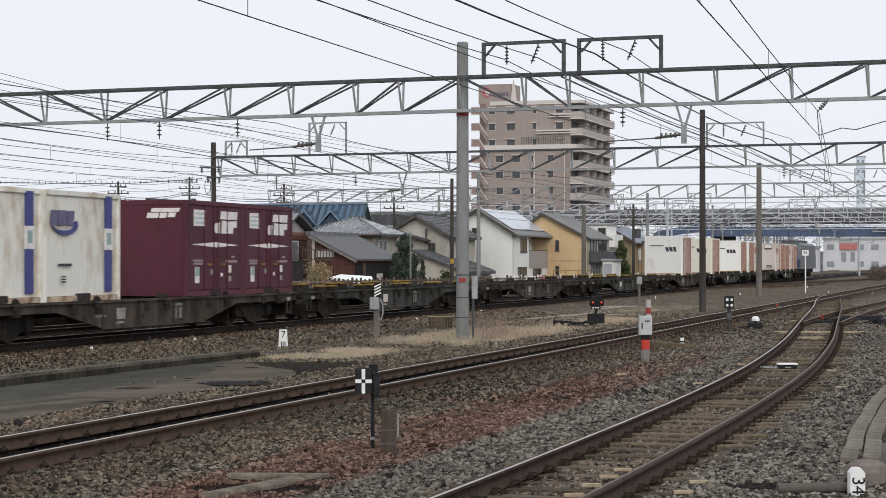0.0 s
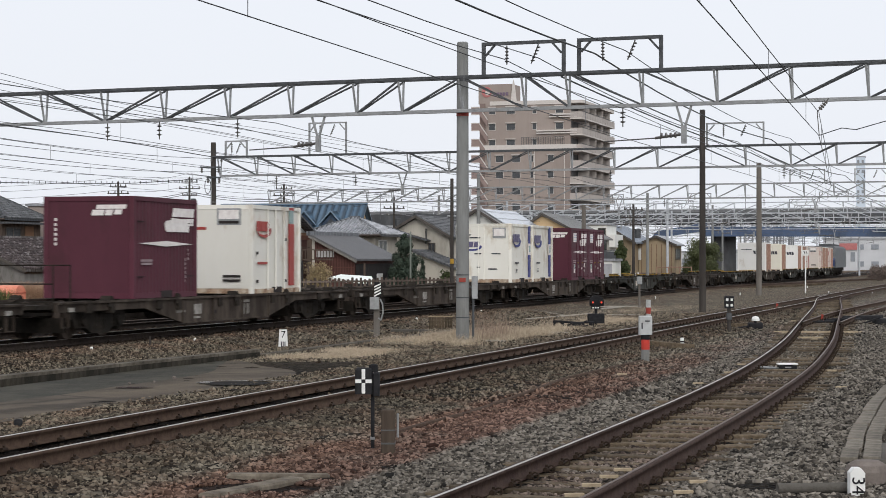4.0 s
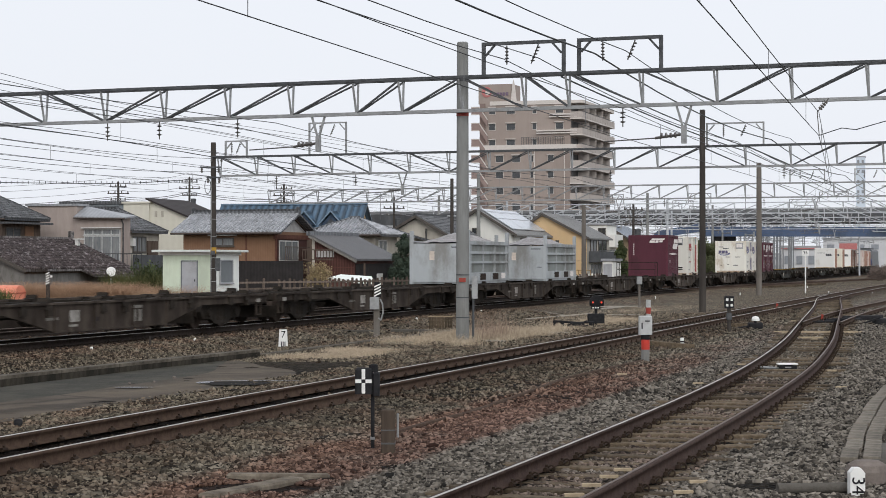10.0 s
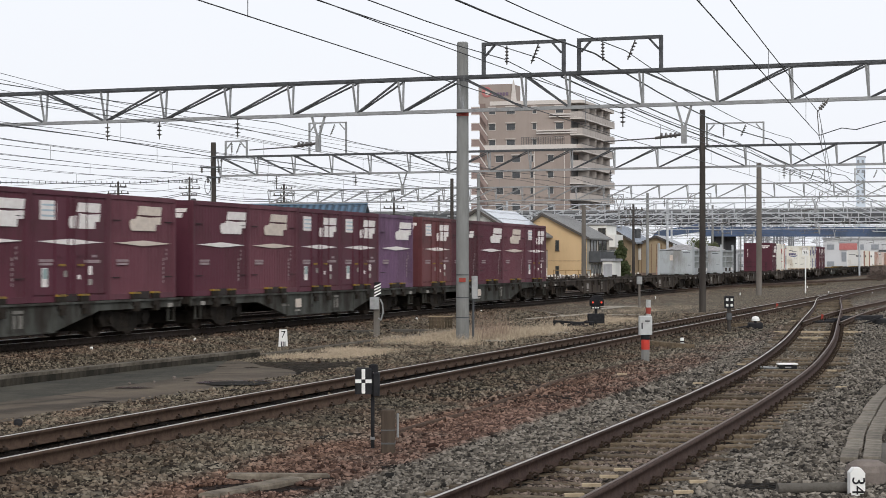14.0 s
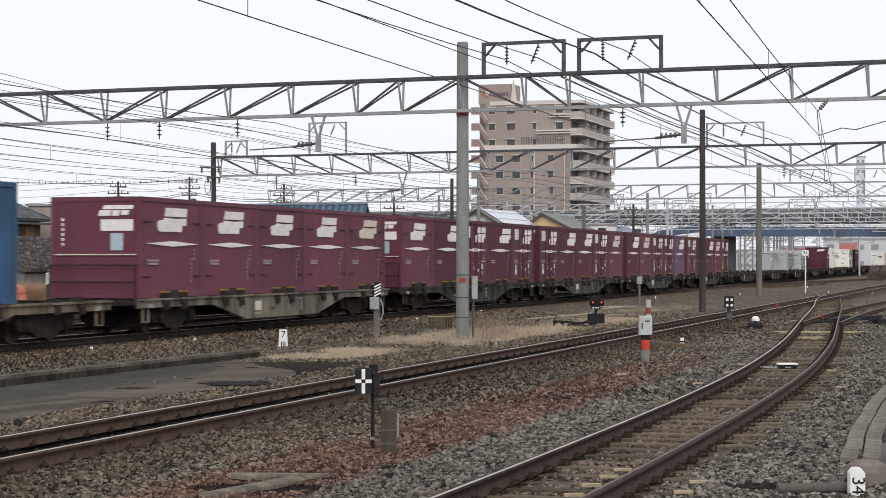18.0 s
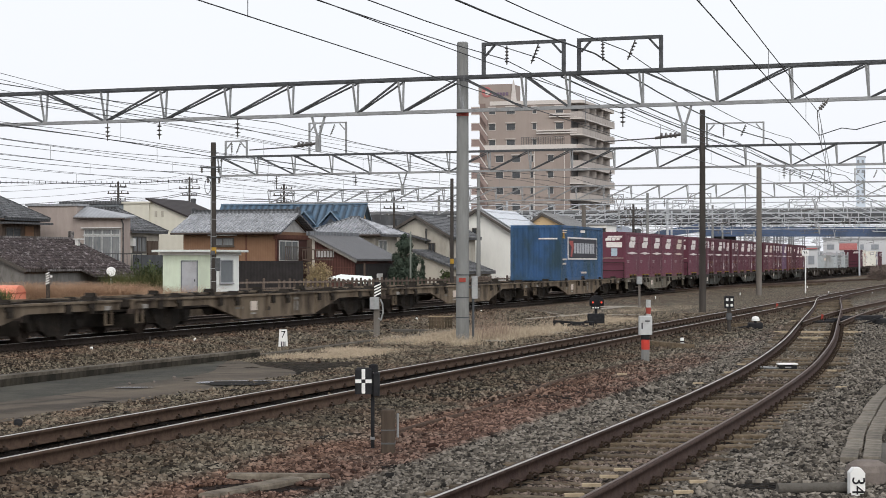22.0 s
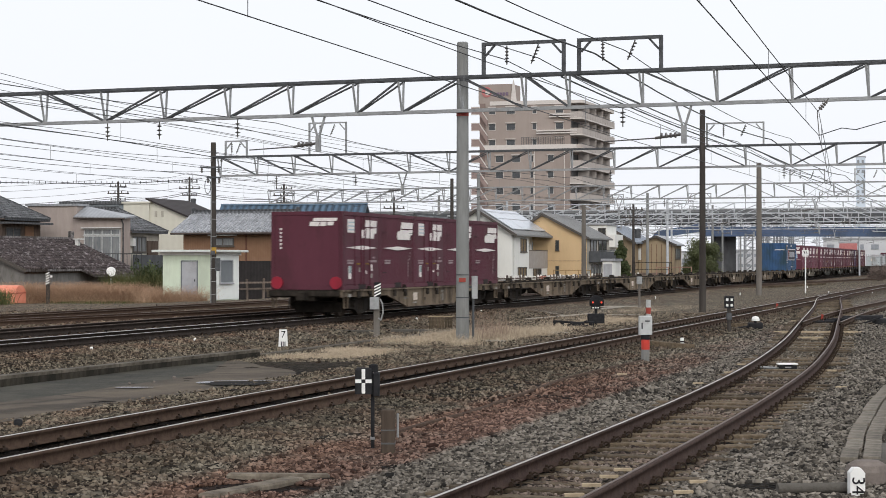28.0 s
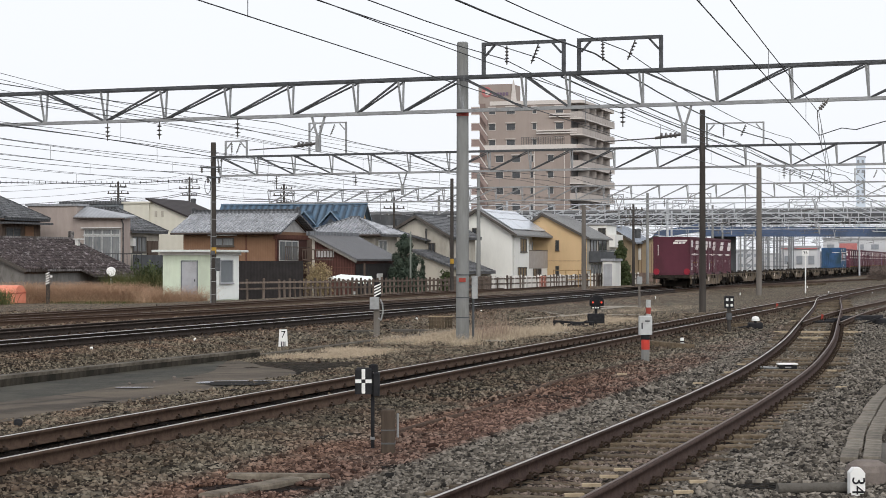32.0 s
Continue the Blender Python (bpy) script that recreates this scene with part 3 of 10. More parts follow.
M["under"] = material("grimy_wagon_steel", (0.014, 0.012, 0.010), (0.044, 0.036, 0.029), rough=0.85, scale=3, dirt=(0.016, 0.014, 0.012), dirt_scale=1.3, bump=0.2, vary=0.2)
M["sill_grey"] = material("dusty_grey_wagon_sill", (0.064, 0.068, 0.061), (0.100, 0.104, 0.094), rough=0.8, scale=2, dirt=(0.026, 0.022, 0.018), dirt_scale=1.1, dirt_amount=0.45, streak=3, vary=0.18)
M["sill_pale"] = material("pale_dusty_wagon_sill", (0.17, 0.152, 0.118), (0.25, 0.228, 0.18), rough=0.85, scale=2, dirt=(0.06, 0.05, 0.04), dirt_scale=0.9, streak=3, vary=0.1)
M["sill_tan"] = material("dusty_tan_wagon_sill", (0.165, 0.129, 0.092), (0.220, 0.176, 0.130), rough=0.85, scale=2, dirt=(0.044, 0.033, 0.025), dirt_scale=1.1, dirt_amount=0.34, streak=3, vary=0.15)
M["sill_brown"] = material("dusty_brown_wagon_sill", (0.060, 0.047, 0.038), (0.098, 0.079, 0.065), rough=0.8, scale=2, dirt=(0.026, 0.020, 0.016), dirt_scale=1.1, dirt_amount=0.45, streak=3, vary=0.18)
M["wheel"] = material("brake_dust_brown_wheel", (0.045, 0.034, 0.028), (0.075, 0.058, 0.048), rough=0.7, scale=5)


def emblem(c, x, z, w, side_y, mat, solid=True):
    """The operator's mark as plain slanted shapes: a block over a longer one with a rounded toe, split from it on doors."""
    k = -math.copysign(1, side_y)
    h = w * (0.43 if solid else 0.48)
    rows = [[(-0.32, 0.13), (0.56, 0.13), (0.60, 0.48), (-0.26, 0.48)]]
    toe = [(-0.61, -0.15), (-0.60, -0.40), (-0.55, -0.49)]
    heel = [(0.36, -0.49), (0.38, -0.22), (0.55, -0.22), (0.57, 0.08), (0.10, 0.04)]
    if solid:
        rows.append(toe + heel + [(-0.33, 0.08), (-0.36, -0.01), (-0.55, -0.05)])
    else:
        rows += [toe + [(-0.36, -0.49), (-0.33, -0.01), (-0.55, -0.05)], [(-0.25, -0.49)] + heel + [(-0.22, 0.08)]]
    y0, y1 = sorted((side_y, side_y - math.copysign(0.02, side_y)))
    for o in rows:
        o = [(x + k * a * w, z + b * h) for a, b in o]
        part("emblem", Shape().prism(o if k > 0 else o[::-1], y0, y1), mat, c, "plain white block emblem")


def bars(s, x, z, w, n, y, h=0.05, gap=0.10):
    """Stacked plain bars in place of stencilled lettering."""
    for k in range(n):
        s.box(x, x + w * (1 - 0.18 * (k % 2)), min(y, y * 0.99), max(y, y * 0.99), z - k * gap, z - k * gap + h)
    return s


def stencil_columns(s, x, z, y):
    for k in range(6):
        s.box(x, x + 0.05, min(y, y * 0.992), max(y, y * 0.992), z - 0.11 * k, z - 0.11 * k + 0.07)
        if k < 3:
            s.box(x + 0.17, x + 0.22, min(y, y * 0.992), max(y, y * 0.992), z - 0.11 * k + 0.25, z - 0.11 * k + 0.31)


def container(label, kind, color, L=3.715, H=2.5, mark="mark", end_text=True, sticker=False, end_sign=False, bare=False, mark_at=0.8):
    """A goods container: ribbed walls in a frame of posts and rails; origin in the middle of its underside, x along the train."""
    W = 2.45
    P = PAINT[color]
    c = thing("freight_container", label, "container", Matrix(), "containers on the train")
    hx, hy = L / 2, W / 2
    rib = 0.026 if kind in ("plain", "door", "blank") else 0.004
    # corrugated wall sheets in one closed body
    edge = [(-hx + 0.05, -hy + 0.05)]

    def folds(p, q, m, out):
        p, q, out = Vector(p), Vector(q), Vector(out)
        for i in range(m):
            for k, o in ((0.1, 0.0), (0.25, rib), (0.75, rib), (0.9, 0.0)):
                edge.append(tuple(p + (q - p) * ((i + k) / m) + out * o))
        edge.append(tuple(q))
    nx = int(L / 0.19)
    folds((-hx + 0.05, -hy + 0.05), (hx - 0.05, -hy + 0.05), nx, (0, -1))
    folds((hx - 0.05, -hy + 0.05), (hx - 0.05, hy - 0.05), 9, (1, 0))
    folds((hx - 0.05, hy - 0.05), (-hx + 0.05, hy - 0.05), nx, (0, 1))
    folds((-hx + 0.05, hy - 0.05), (-hx + 0.05, -hy + 0.05), 9, (-1, 0))
    edge = edge[:-1]
    ne = len(edge)
    core = Shape().add([(x, y, z) for z in (0.06, H - 0.03) for x, y in edge],
                       [tuple(range(ne - 1, -1, -1)), tuple(range(ne, 2 * ne))] + [(i, (i + 1) % ne, ne + (i + 1) % ne, ne + i) for i in range(ne)])
    part("body", core, P, c)
    fr = Shape()
    for sx in (-1, 1):
        for sy in (-1, 1):
            fr.slab(min(sx * hx, sx * (hx - 0.13)), max(sx * hx, sx * (hx - 0.13)), min(sy * hy, sy * (hy - 0.13)), max(sy * hy, sy * (hy - 0.13)), 0, H, 0.012)
    low = Shape()
    for sy in (-1, 1):
        low.box(-hx + 0.131, hx - 0.131, min(sy * hy, sy * (hy - 0.1)), max(sy * hy, sy * (hy - 0.1)), 0, 0.13)
        fr.box(-hx + 0.13, hx - 0.13, min(sy * hy, sy * (hy - 0.08)), max(sy * hy, sy * (hy - 0.08)), H - 0.11, H)
    for sx in (-1, 1):
        low.box(min(sx * hx, sx * (hx - 0.08)), max(sx * hx, sx * (hx - 0.08)), -hy + 0.131, hy - 0.131, 0, 0.14)
        fr.box(min(sx * hx, sx * (hx - 0.08)), max(sx * hx, sx * (hx - 0.08)), -hy + 0.13, hy - 0.13, H - 0.12, H)
    pieces("base_rail", low, M["rust_edge"] if kind in ("jot", "reefer", "box") else P, c, "rust-stained base rail" if kind in ("jot", "reefer", "box") else "")
    pieces("corner_frame", fr, P, c)
    if kind != "blank":
        for sx in (-1, 1):
            part("end_panel", Shape().slab(*sorted((sx * (hx - 0.05), sx * (hx - 0.012))), -hy + 0.135, hy - 0.135, 0.145, H - 0.125, 0.006), P, c)
    part("roof", Shape().box(-hx + 0.08, hx - 0.08, -hy + 0.08, hy - 0.08, H - 0.03, H - 0.012), M["seal"] if kind == "plain" else P, c)
    for sy in (-1, 1):
        for fx in (0.0,):
            s = Shape().box(fx - 0.33, fx + 0.33, min(sy * (hy - 0.05), sy * (hy + 0.004)), max(sy * (hy - 0.05), sy * (hy + 0.004)), 0.004, 0.175)
            part("fork_pocket", s, M["seal"], c, "dark fork pocket in the base rail")
    if kind in ("plain", "door"):
        for sy in (-1, 1):
            y = sy * (hy + 0.004)
            yy = y - sy * 0.03
            stripe = Shape()
            stripe.prism([(-hx * 0.84, 1.35), (0, 1.28), (hx * 0.84, 1.35), (0, 1.42)], min(y, yy), max(y, yy))
            if not bare:
                part("stripe", stripe, M[mark], c, "white tapered stripe")
            emblem(c, sy * -(0.70 if kind == "door" else mark_at), 1.96, 0.6 if bare else 1.28 if kind == "door" else 1.45, y, M[mark], kind == "plain")
            part("stencil", bars(Shape(), sy * 1.15 - 0.3, 0.90, 0.62, 1, y, 0.055), M["mark_soft"], c, "plain stencilled lettering bar")
            part("stencil", bars(Shape(), sy * 1.15 - 0.3, 0.82, 0.60, 1, y, 0.055), M["mark_soft"], c, "plain stencilled lettering bar")
            if kind == "plain":
                s = Shape()
                for hx_, hz in ((-1.45, 1.88), (1.45, 1.88), (-1.45, 0.52), (1.45, 0.52)):
                    s.box(hx_ - 0.2, hx_ + 0.2, min(y, yy), max(y, yy), hz, hz + 0.02)
                tagged(part("hinges", s, M["seal"], c, "dark hinge bars"), kind="stuff")
                s = Shape()
                stencil_columns(s, sy * -1.1, 0.92, y)
                tagged(part("stencil_column", s, M["mark_soft"], c, "upright column of stencilled bars"), kind="stuff")
            else:
                part("stencil", bars(Shape(), sy * -1.15 - 0.1, 1.0, 0.22, 1, y, 0.06), M["mark_soft"], c, "plain stencilled lettering bar")
                part("stencil", bars(Shape(), sy * -1.05 - 0.38, 0.87, 0.76, 1, y, 0.075), M["mark_soft"], c, "plain stencilled lettering bar")
            if kind == "door":
                d = Shape()
                for x0, x1 in ((-hx + 0.16, -0.015), (0.015, hx - 0.16)):
                    d.slab(x0, x1, min(sy * (hy - 0.02), sy * (hy - 0.006)), max(sy * (hy - 0.02), sy * (hy - 0.006)), 0.17, H - 0.16, 0.006)
                dd = part("door", d, P, c)
                rods = Shape()
                for x in (-0.75, -0.14, 0.14, 0.75):
                    rods.tube((x, sy * (hy + 0.008), 0.12), (x, sy * (hy + 0.008), H - 0.12), 0.018, n=6)
                for x in (-0.45, 0.45):
                    rods.box(x - 0.14, x + 0.14, sy * hy - 0.015, sy * hy + 0.015, 1.0, 1.05)
                pieces("lock_rod", rods, P, dd)
                s = Shape().box(sy * 1.05 - 0.36, sy * 1.05 + 0.36, min(y, yy), max(y, yy), 1.83, 2.26)
                sign = part("sign_panel", s, M["mark"], c, "white notice panel")
                s = Shape()
                for k in range(3):
                    s.box(sy * 1.05 - 0.30, sy * 1.05 + 0.27, min(y + sy * 0.004, yy), max(y + sy * 0.004, yy), 1.90 + 0.12 * k, 1.94 + 0.12 * k)
                tagged(part("sign_lettering", s, M["mark_sky"], sign), kind="stuff")
                for hx_, hz in ((-0.45, 0.80), (0.45, 0.80)):
                    part("handle", Shape().box(hx_ - 0.13, hx_ + 0.13, *sorted((sy * (hy + 0.012), sy * (hy + 0.03))), hz, hz + 0.05), M["lock"], dd, "worn yellow door handle")
                for k, (bx_, bz, bw, bh) in enumerate(((-0.25, 0.56, 0.14, 0.14), (0.95, 0.60, 0.16, 0.2), (0.95, 0.36, 0.16, 0.14), (0.4, 0.5, 0.12, 0.1))):
                    part("data_plate", Shape().box(-sy * bx_ - bw / 2, -sy * bx_ + bw / 2, min(y, yy), max(y, yy), bz, bz + bh), M[mark if k % 2 else "mark_faint"], c, "small stencilled plate")
                if sticker:
                    s = Shape().box(sy * 1.2 - 0.13, sy * 1.2 + 0.13, min(y, yy), max(y, yy), 0.34, 0.76)
                    card = part("sticker", s, M["mark"], c, "white card in a holder")
                    part("card_print", Shape().box(sy * 1.2 - 0.11, sy * 1.2 + 0.11, *sorted((y, y + sy * 0.004)), 0.52, 0.75), M["mark_green"], card, "faded green print")
        # plain end with a wide slanted emblem
        for sx in (-1, 1):
            x = sx * (hx + 0.004)
            x0, x1 = sorted((x, x - sx * 0.05))
            s = Shape()
            for a, b, z0, z1 in ((0.18, 0.98, 2.19, 2.29), (0.10, 0.42, 2.03, 2.17), (0.46, 0.66, 2.03, 2.17), (0.70, 0.90, 2.05, 2.17)):
                o = [(sx * (a + 0.3 * (z0 - 2.1)), z0), (sx * (b + 0.3 * (z0 - 2.1)), z0), (sx * (b + 0.3 * (z1 - 2.1)), z1), (sx * (a + 0.3 * (z1 - 2.1)), z1)]
                s.prism_x(o if sx > 0 else o[::-1], x0, x1)
            part("end_emblem", s, M[mark], c, "plain white slanted emblem")
            if end_text:
                s = Shape()
                for k in range(6):
                    s.box(x0, x1, *sorted((-sx * 0.92, -sx * 0.86)), 1.30 + 0.12 * k, 1.37 + 0.12 * k)
                part("end_lettering", s, M[mark], c)
            if end_sign:
                part("end_notice", Shape().box(x0, x1, *sorted((sx * 0.15, sx * 1.02)), 1.66, 1.94), M["mark"], c, "white notice panel")
                part("end_sticker", Shape().box(x0, x1, *sorted((sx * 0.42, sx * 0.75)), 1.18, 1.6), M["mark_sky"], c, "pale blue sticker")
                part("end_bar", Shape().box(min(x, x + sx * 0.03), max(x, x + sx * 0.03), -1.1, 1.1, 1.06, 1.09), M["mark_worn"], c)
    if kind == "jot":
        col = M["mark_blue"]
        for sy in (-1, 1):
            y = sy * (hy + 0.004)
            yy = y - sy * 0.03
            a = sy * -1.25
            part("stripe", Shape().box(a - 0.17, a + 0.17, min(y, yy), max(y, yy), 0.2, H - 0.06), col, c, "broad dark blue upright stripe")
            sk = part("sticker", Shape().box(a - 0.2, a + 0.2, min(y + sy * 0.003, yy), max(y + sy * 0.003, yy), 1.18, 1.68), M["mark"], c, "white sticker across the stripe")
            part("sticker_mark", Shape().box(a - 0.11, a + 0.11, min(y + sy * 0.006, yy), max(y + sy * 0.006, yy), 1.3, 1.58), M["mark_green"], sk, "green mark")
            tagged(swoosh(c, sy * 1.0, 1.72, 1.2, y, M["mark_blue"], M["mark_violet"]), "plain blue swoosh emblem")
            part("stencil", bars(Shape(), sy * 0.9 - 0.3, 0.80, 0.62, 1, y, 0.06), M["signbar"], c, "dark stencilled lettering bar")
            for k in range(3):
                part("stencil", bars(Shape(), sy * 0.95 - 0.1, 0.55 - 0.06 * k, 0.2, 1, y, 0.03), M["signbar"], c, "dark stencilled lettering bar")
        for sx in (-1, 1):
            x = sx * (hx + 0.003)
            s = Shape()
            end_swoosh(c, -sx * 0.58, 1.50, 0.85, x, M["mark_blue"], M["mark_violet"])
            for ya, yb, z0 in ((0.55, 0.95, 2.0), (0.15, 0.62, 1.88), (0.1, 0.4, 1.2), (-0.75, -0.35, 1.2), (0.15, 0.3, 0.62), (0.72, 0.8, 0.52), (-0.6, -0.2, 0.55)):
                part("end_lettering", Shape().box(min(x, x - sx * 0.04), max(x, x - sx * 0.04), *sorted((-sx * ya, -sx * yb)), z0, z0 + 0.05), M["signbar"], c)
            s = Shape()
            for y0 in (-0.02, 0.22):
                s.tube((x, y0, 0.1), (x, y0, H - 0.1), 0.02, n=6)
            pieces("lock_rod", s, P, c)
            h = part("vent_hatch", Shape().box(min(x, x - sx * 0.05), max(x, x - sx * 0.05), *sorted((sx * 0.4, sx * 0.98)), 1.88, 2.33), M["galv"], c, "framed ventilation hatch")
            part("hatch_cover", Shape().box(min(x + sx * 0.014, x), max(x + sx * 0.014, x), *sorted((sx * 0.46, sx * 0.92)), 1.98, 2.28), M["mark"], h)
    if kind == "reefer":
        for sy in (-1, 1):
            y = sy * (hy + 0.004)
            yy = y - sy * 0.03
            a = sy * -1.1
            part("stripe", Shape().box(a - 0.2, a + 0.2, min(y, yy), max(y, yy), 0.2, H - 0.5), M["mark_red"], c, "broad red upright stripe")
            part("sticker", Shape().box(a - 0.15, a + 0.15, min(y, yy), max(y, yy), H - 0.48, H - 0.1), M["mark_green"], c, "pale green sticker")
            part("stripe_cap", Shape().box(a - 0.2, a + 0.2, min(y, yy), max(y, yy), H - 0.095, H - 0.02), M["mark_red"], c, "red top of the stripe")
            swoosh(c, sy * 1.1, 1.76, 1.0, y, M["mark_red"])
            part("stencil", bars(Shape(), sy * 1.1 - 0.4, 0.82, 0.8, 1, y, 0.07), M["mark_red"], c, "plain red lettering bar")
            for hx_, hz in ((-1.5, 0.34), (-1.5, 1.14), (0.66, 0.34), (0.66, 1.54)):
                part("hinge", Shape().box(hx_ - 0.05, hx_ + 0.05, min(y, yy), max(y, yy), hz - 0.04, hz + 0.04), M["seal"], c)
            s = Shape()
            for x in (-0.15, -0.75, 0.5):
                s.tube((x, y, 0.1), (x, y, H - 0.1), 0.025, n=6)
            pieces("lock_rod", s, P, c)
        for sx in (-1, 1):
            x = sx * (hx + 0.003)
            h = part("vent_hatch", Shape().box(min(x, x - sx * 0.06), max(x, x - sx * 0.06), *sorted((sx * 0.13, sx * 0.86)), 1.93, 2.40), M["galv"], c, "framed ventilation hatch")
            part("hatch_cover", Shape().box(min(x + sx * 0.014, x), max(x + sx * 0.014, x), *sorted((sx * 0.19, sx * 0.80)), 2.10, 2.35), M["mark"], h)
            part("hatch_grille", Shape().box(min(x + sx * 0.01, x), max(x + sx * 0.01, x), *sorted((sx * 0.19, sx * 0.80)), 1.97, 2.05), M["seal"], h)
            s = Shape()
            for z in (0.34, 0.46):
                s.box(min(x, x + sx * 0.03), max(x, x + sx * 0.03), *sorted((sx * 0.32, sx * 0.85)), z, z + 0.06)
            part("ladder_step", s, M["seal"], c, "small dark steps")
            part("lettering", Shape().box(min(x, x - sx * 0.03), max(x, x - sx * 0.03), *sorted((-sx * 0.2, -sx * 1.1)), 1.80, 1.88), M["mark_red"], c)
    if kind == "box":
        for sy in (-1, 1):
            y = sy * (hy + 0.004)
            for x in (-1.45, -0.95, -0.5, -0.05, 0.4, 0.85, 1.35):
                part("lock_rod", Shape().tube((x, y, 0.1), (x, y, H - 0.1), 0.028, n=6), M["rod_rust"], c, "rusty upright lock rod")
            part("stripe", Shape().box(1.0, 1.3, *sorted((y, y - sy * 0.03)), 0.2, H - 0.15) if sy > 0 else Shape().box(1.0, 1.3, *sorted((y, y - sy * 0.03)), 0.2, H - 0.15), M["rod_rust"], c, "faded reddish upright stripe")
        for sx in (-1, 1):
            x = sx * (hx + 0.003)
            x0, x1 = sorted((x, x - sx * 0.05))
            s = Shape()
            for k in range(3):
                a = 0.18 + 0.24 * k
                o = [(sx * a, 1.52), (sx * (a + 0.19), 1.52), (sx * (a + 0.12), 1.80), (sx * (a - 0.07), 1.80)]
                s.prism_x(o if sx > 0 else o[::-1], x0, x1)
            part("end_emblem", s, M["signbar"], c, "three dark slanted blocks")
            part("end_lettering", Shape().box(x0, x1, *sorted((-sx * 0.0, -sx * 0.9)), 1.86, 1.92), M["signbar"], c)
    return c


def crescent(x, z, w):
    """Outline of a curved band that swells under a row of letters and rises at its right end."""
    o = []
    for k in range(13):
        a = math.radians(188 + 195 * k / 12)
        o.append((x + w * (0.10 + 0.50 * math.cos(a)), z + w * (0.02 + 0.20 * math.sin(a))))
    for k in range(12, -1, -1):
        a = math.radians(195 + 180 * k / 12)
        o.append((x + w * (0.04 + 0.44 * math.cos(a)), z + w * (0.03 + 0.13 * math.sin(a))))
    return o


def swoosh(c, x, z, w, y, mat, letters=None):
    """Three plain upright blocks over a curved band, on a side wall."""
    sg = -1 if y > 0 else 1
    y0, y1 = sorted((y, y * 0.98))
    for a, b in ((-0.46, -0.24), (-0.19, 0.12), (0.17, 0.42)):
        o = [(x + sg * a * w, z), (x + sg * b * w, z), (x + sg * (b + 0.04) * w, z + 0.28 * w), (x + sg * (a + 0.04) * w, z + 0.28 * w)]
        part("emblem_block", Shape().prism(o if sg > 0 else o[::-1], y0, y1), letters or mat, c)
    o = [(x + sg * (a - x), b) for a, b in crescent(x, z, w)]
    return part("emblem", Shape().prism(o if sg > 0 else o[::-1], *sorted((y * 1.003, y * 0.98))), mat, c, "plain curved emblem band")


def end_swoosh(c, y, z, w, x, mat, letters=None):
    """The same mark on an end wall at x."""
    sg = 1 if x > 0 else -1
    x0, x1 = sorted((x, x - sg * 0.04))
    for a, b in ((-0.46, -0.24), (-0.19, 0.12), (0.17, 0.42)):
        o = [(y + sg * a * w, z), (y + sg * b * w, z), (y + sg * (b + 0.04) * w, z + 0.28 * w), (y + sg * (a + 0.04) * w, z + 0.28 * w)]
        part("emblem_block", Shape().prism_x(o if sg > 0 else o[::-1], x0, x1), letters or mat, c)
    o = [(y + sg * (a - y), b) for a, b in crescent(y, z, w)]
    part("emblem", Shape().prism_x(o if sg > 0 else o[::-1], *sorted((x + sg * 0.003, x - sg * 0.04))), mat, c, "plain curved emblem band")


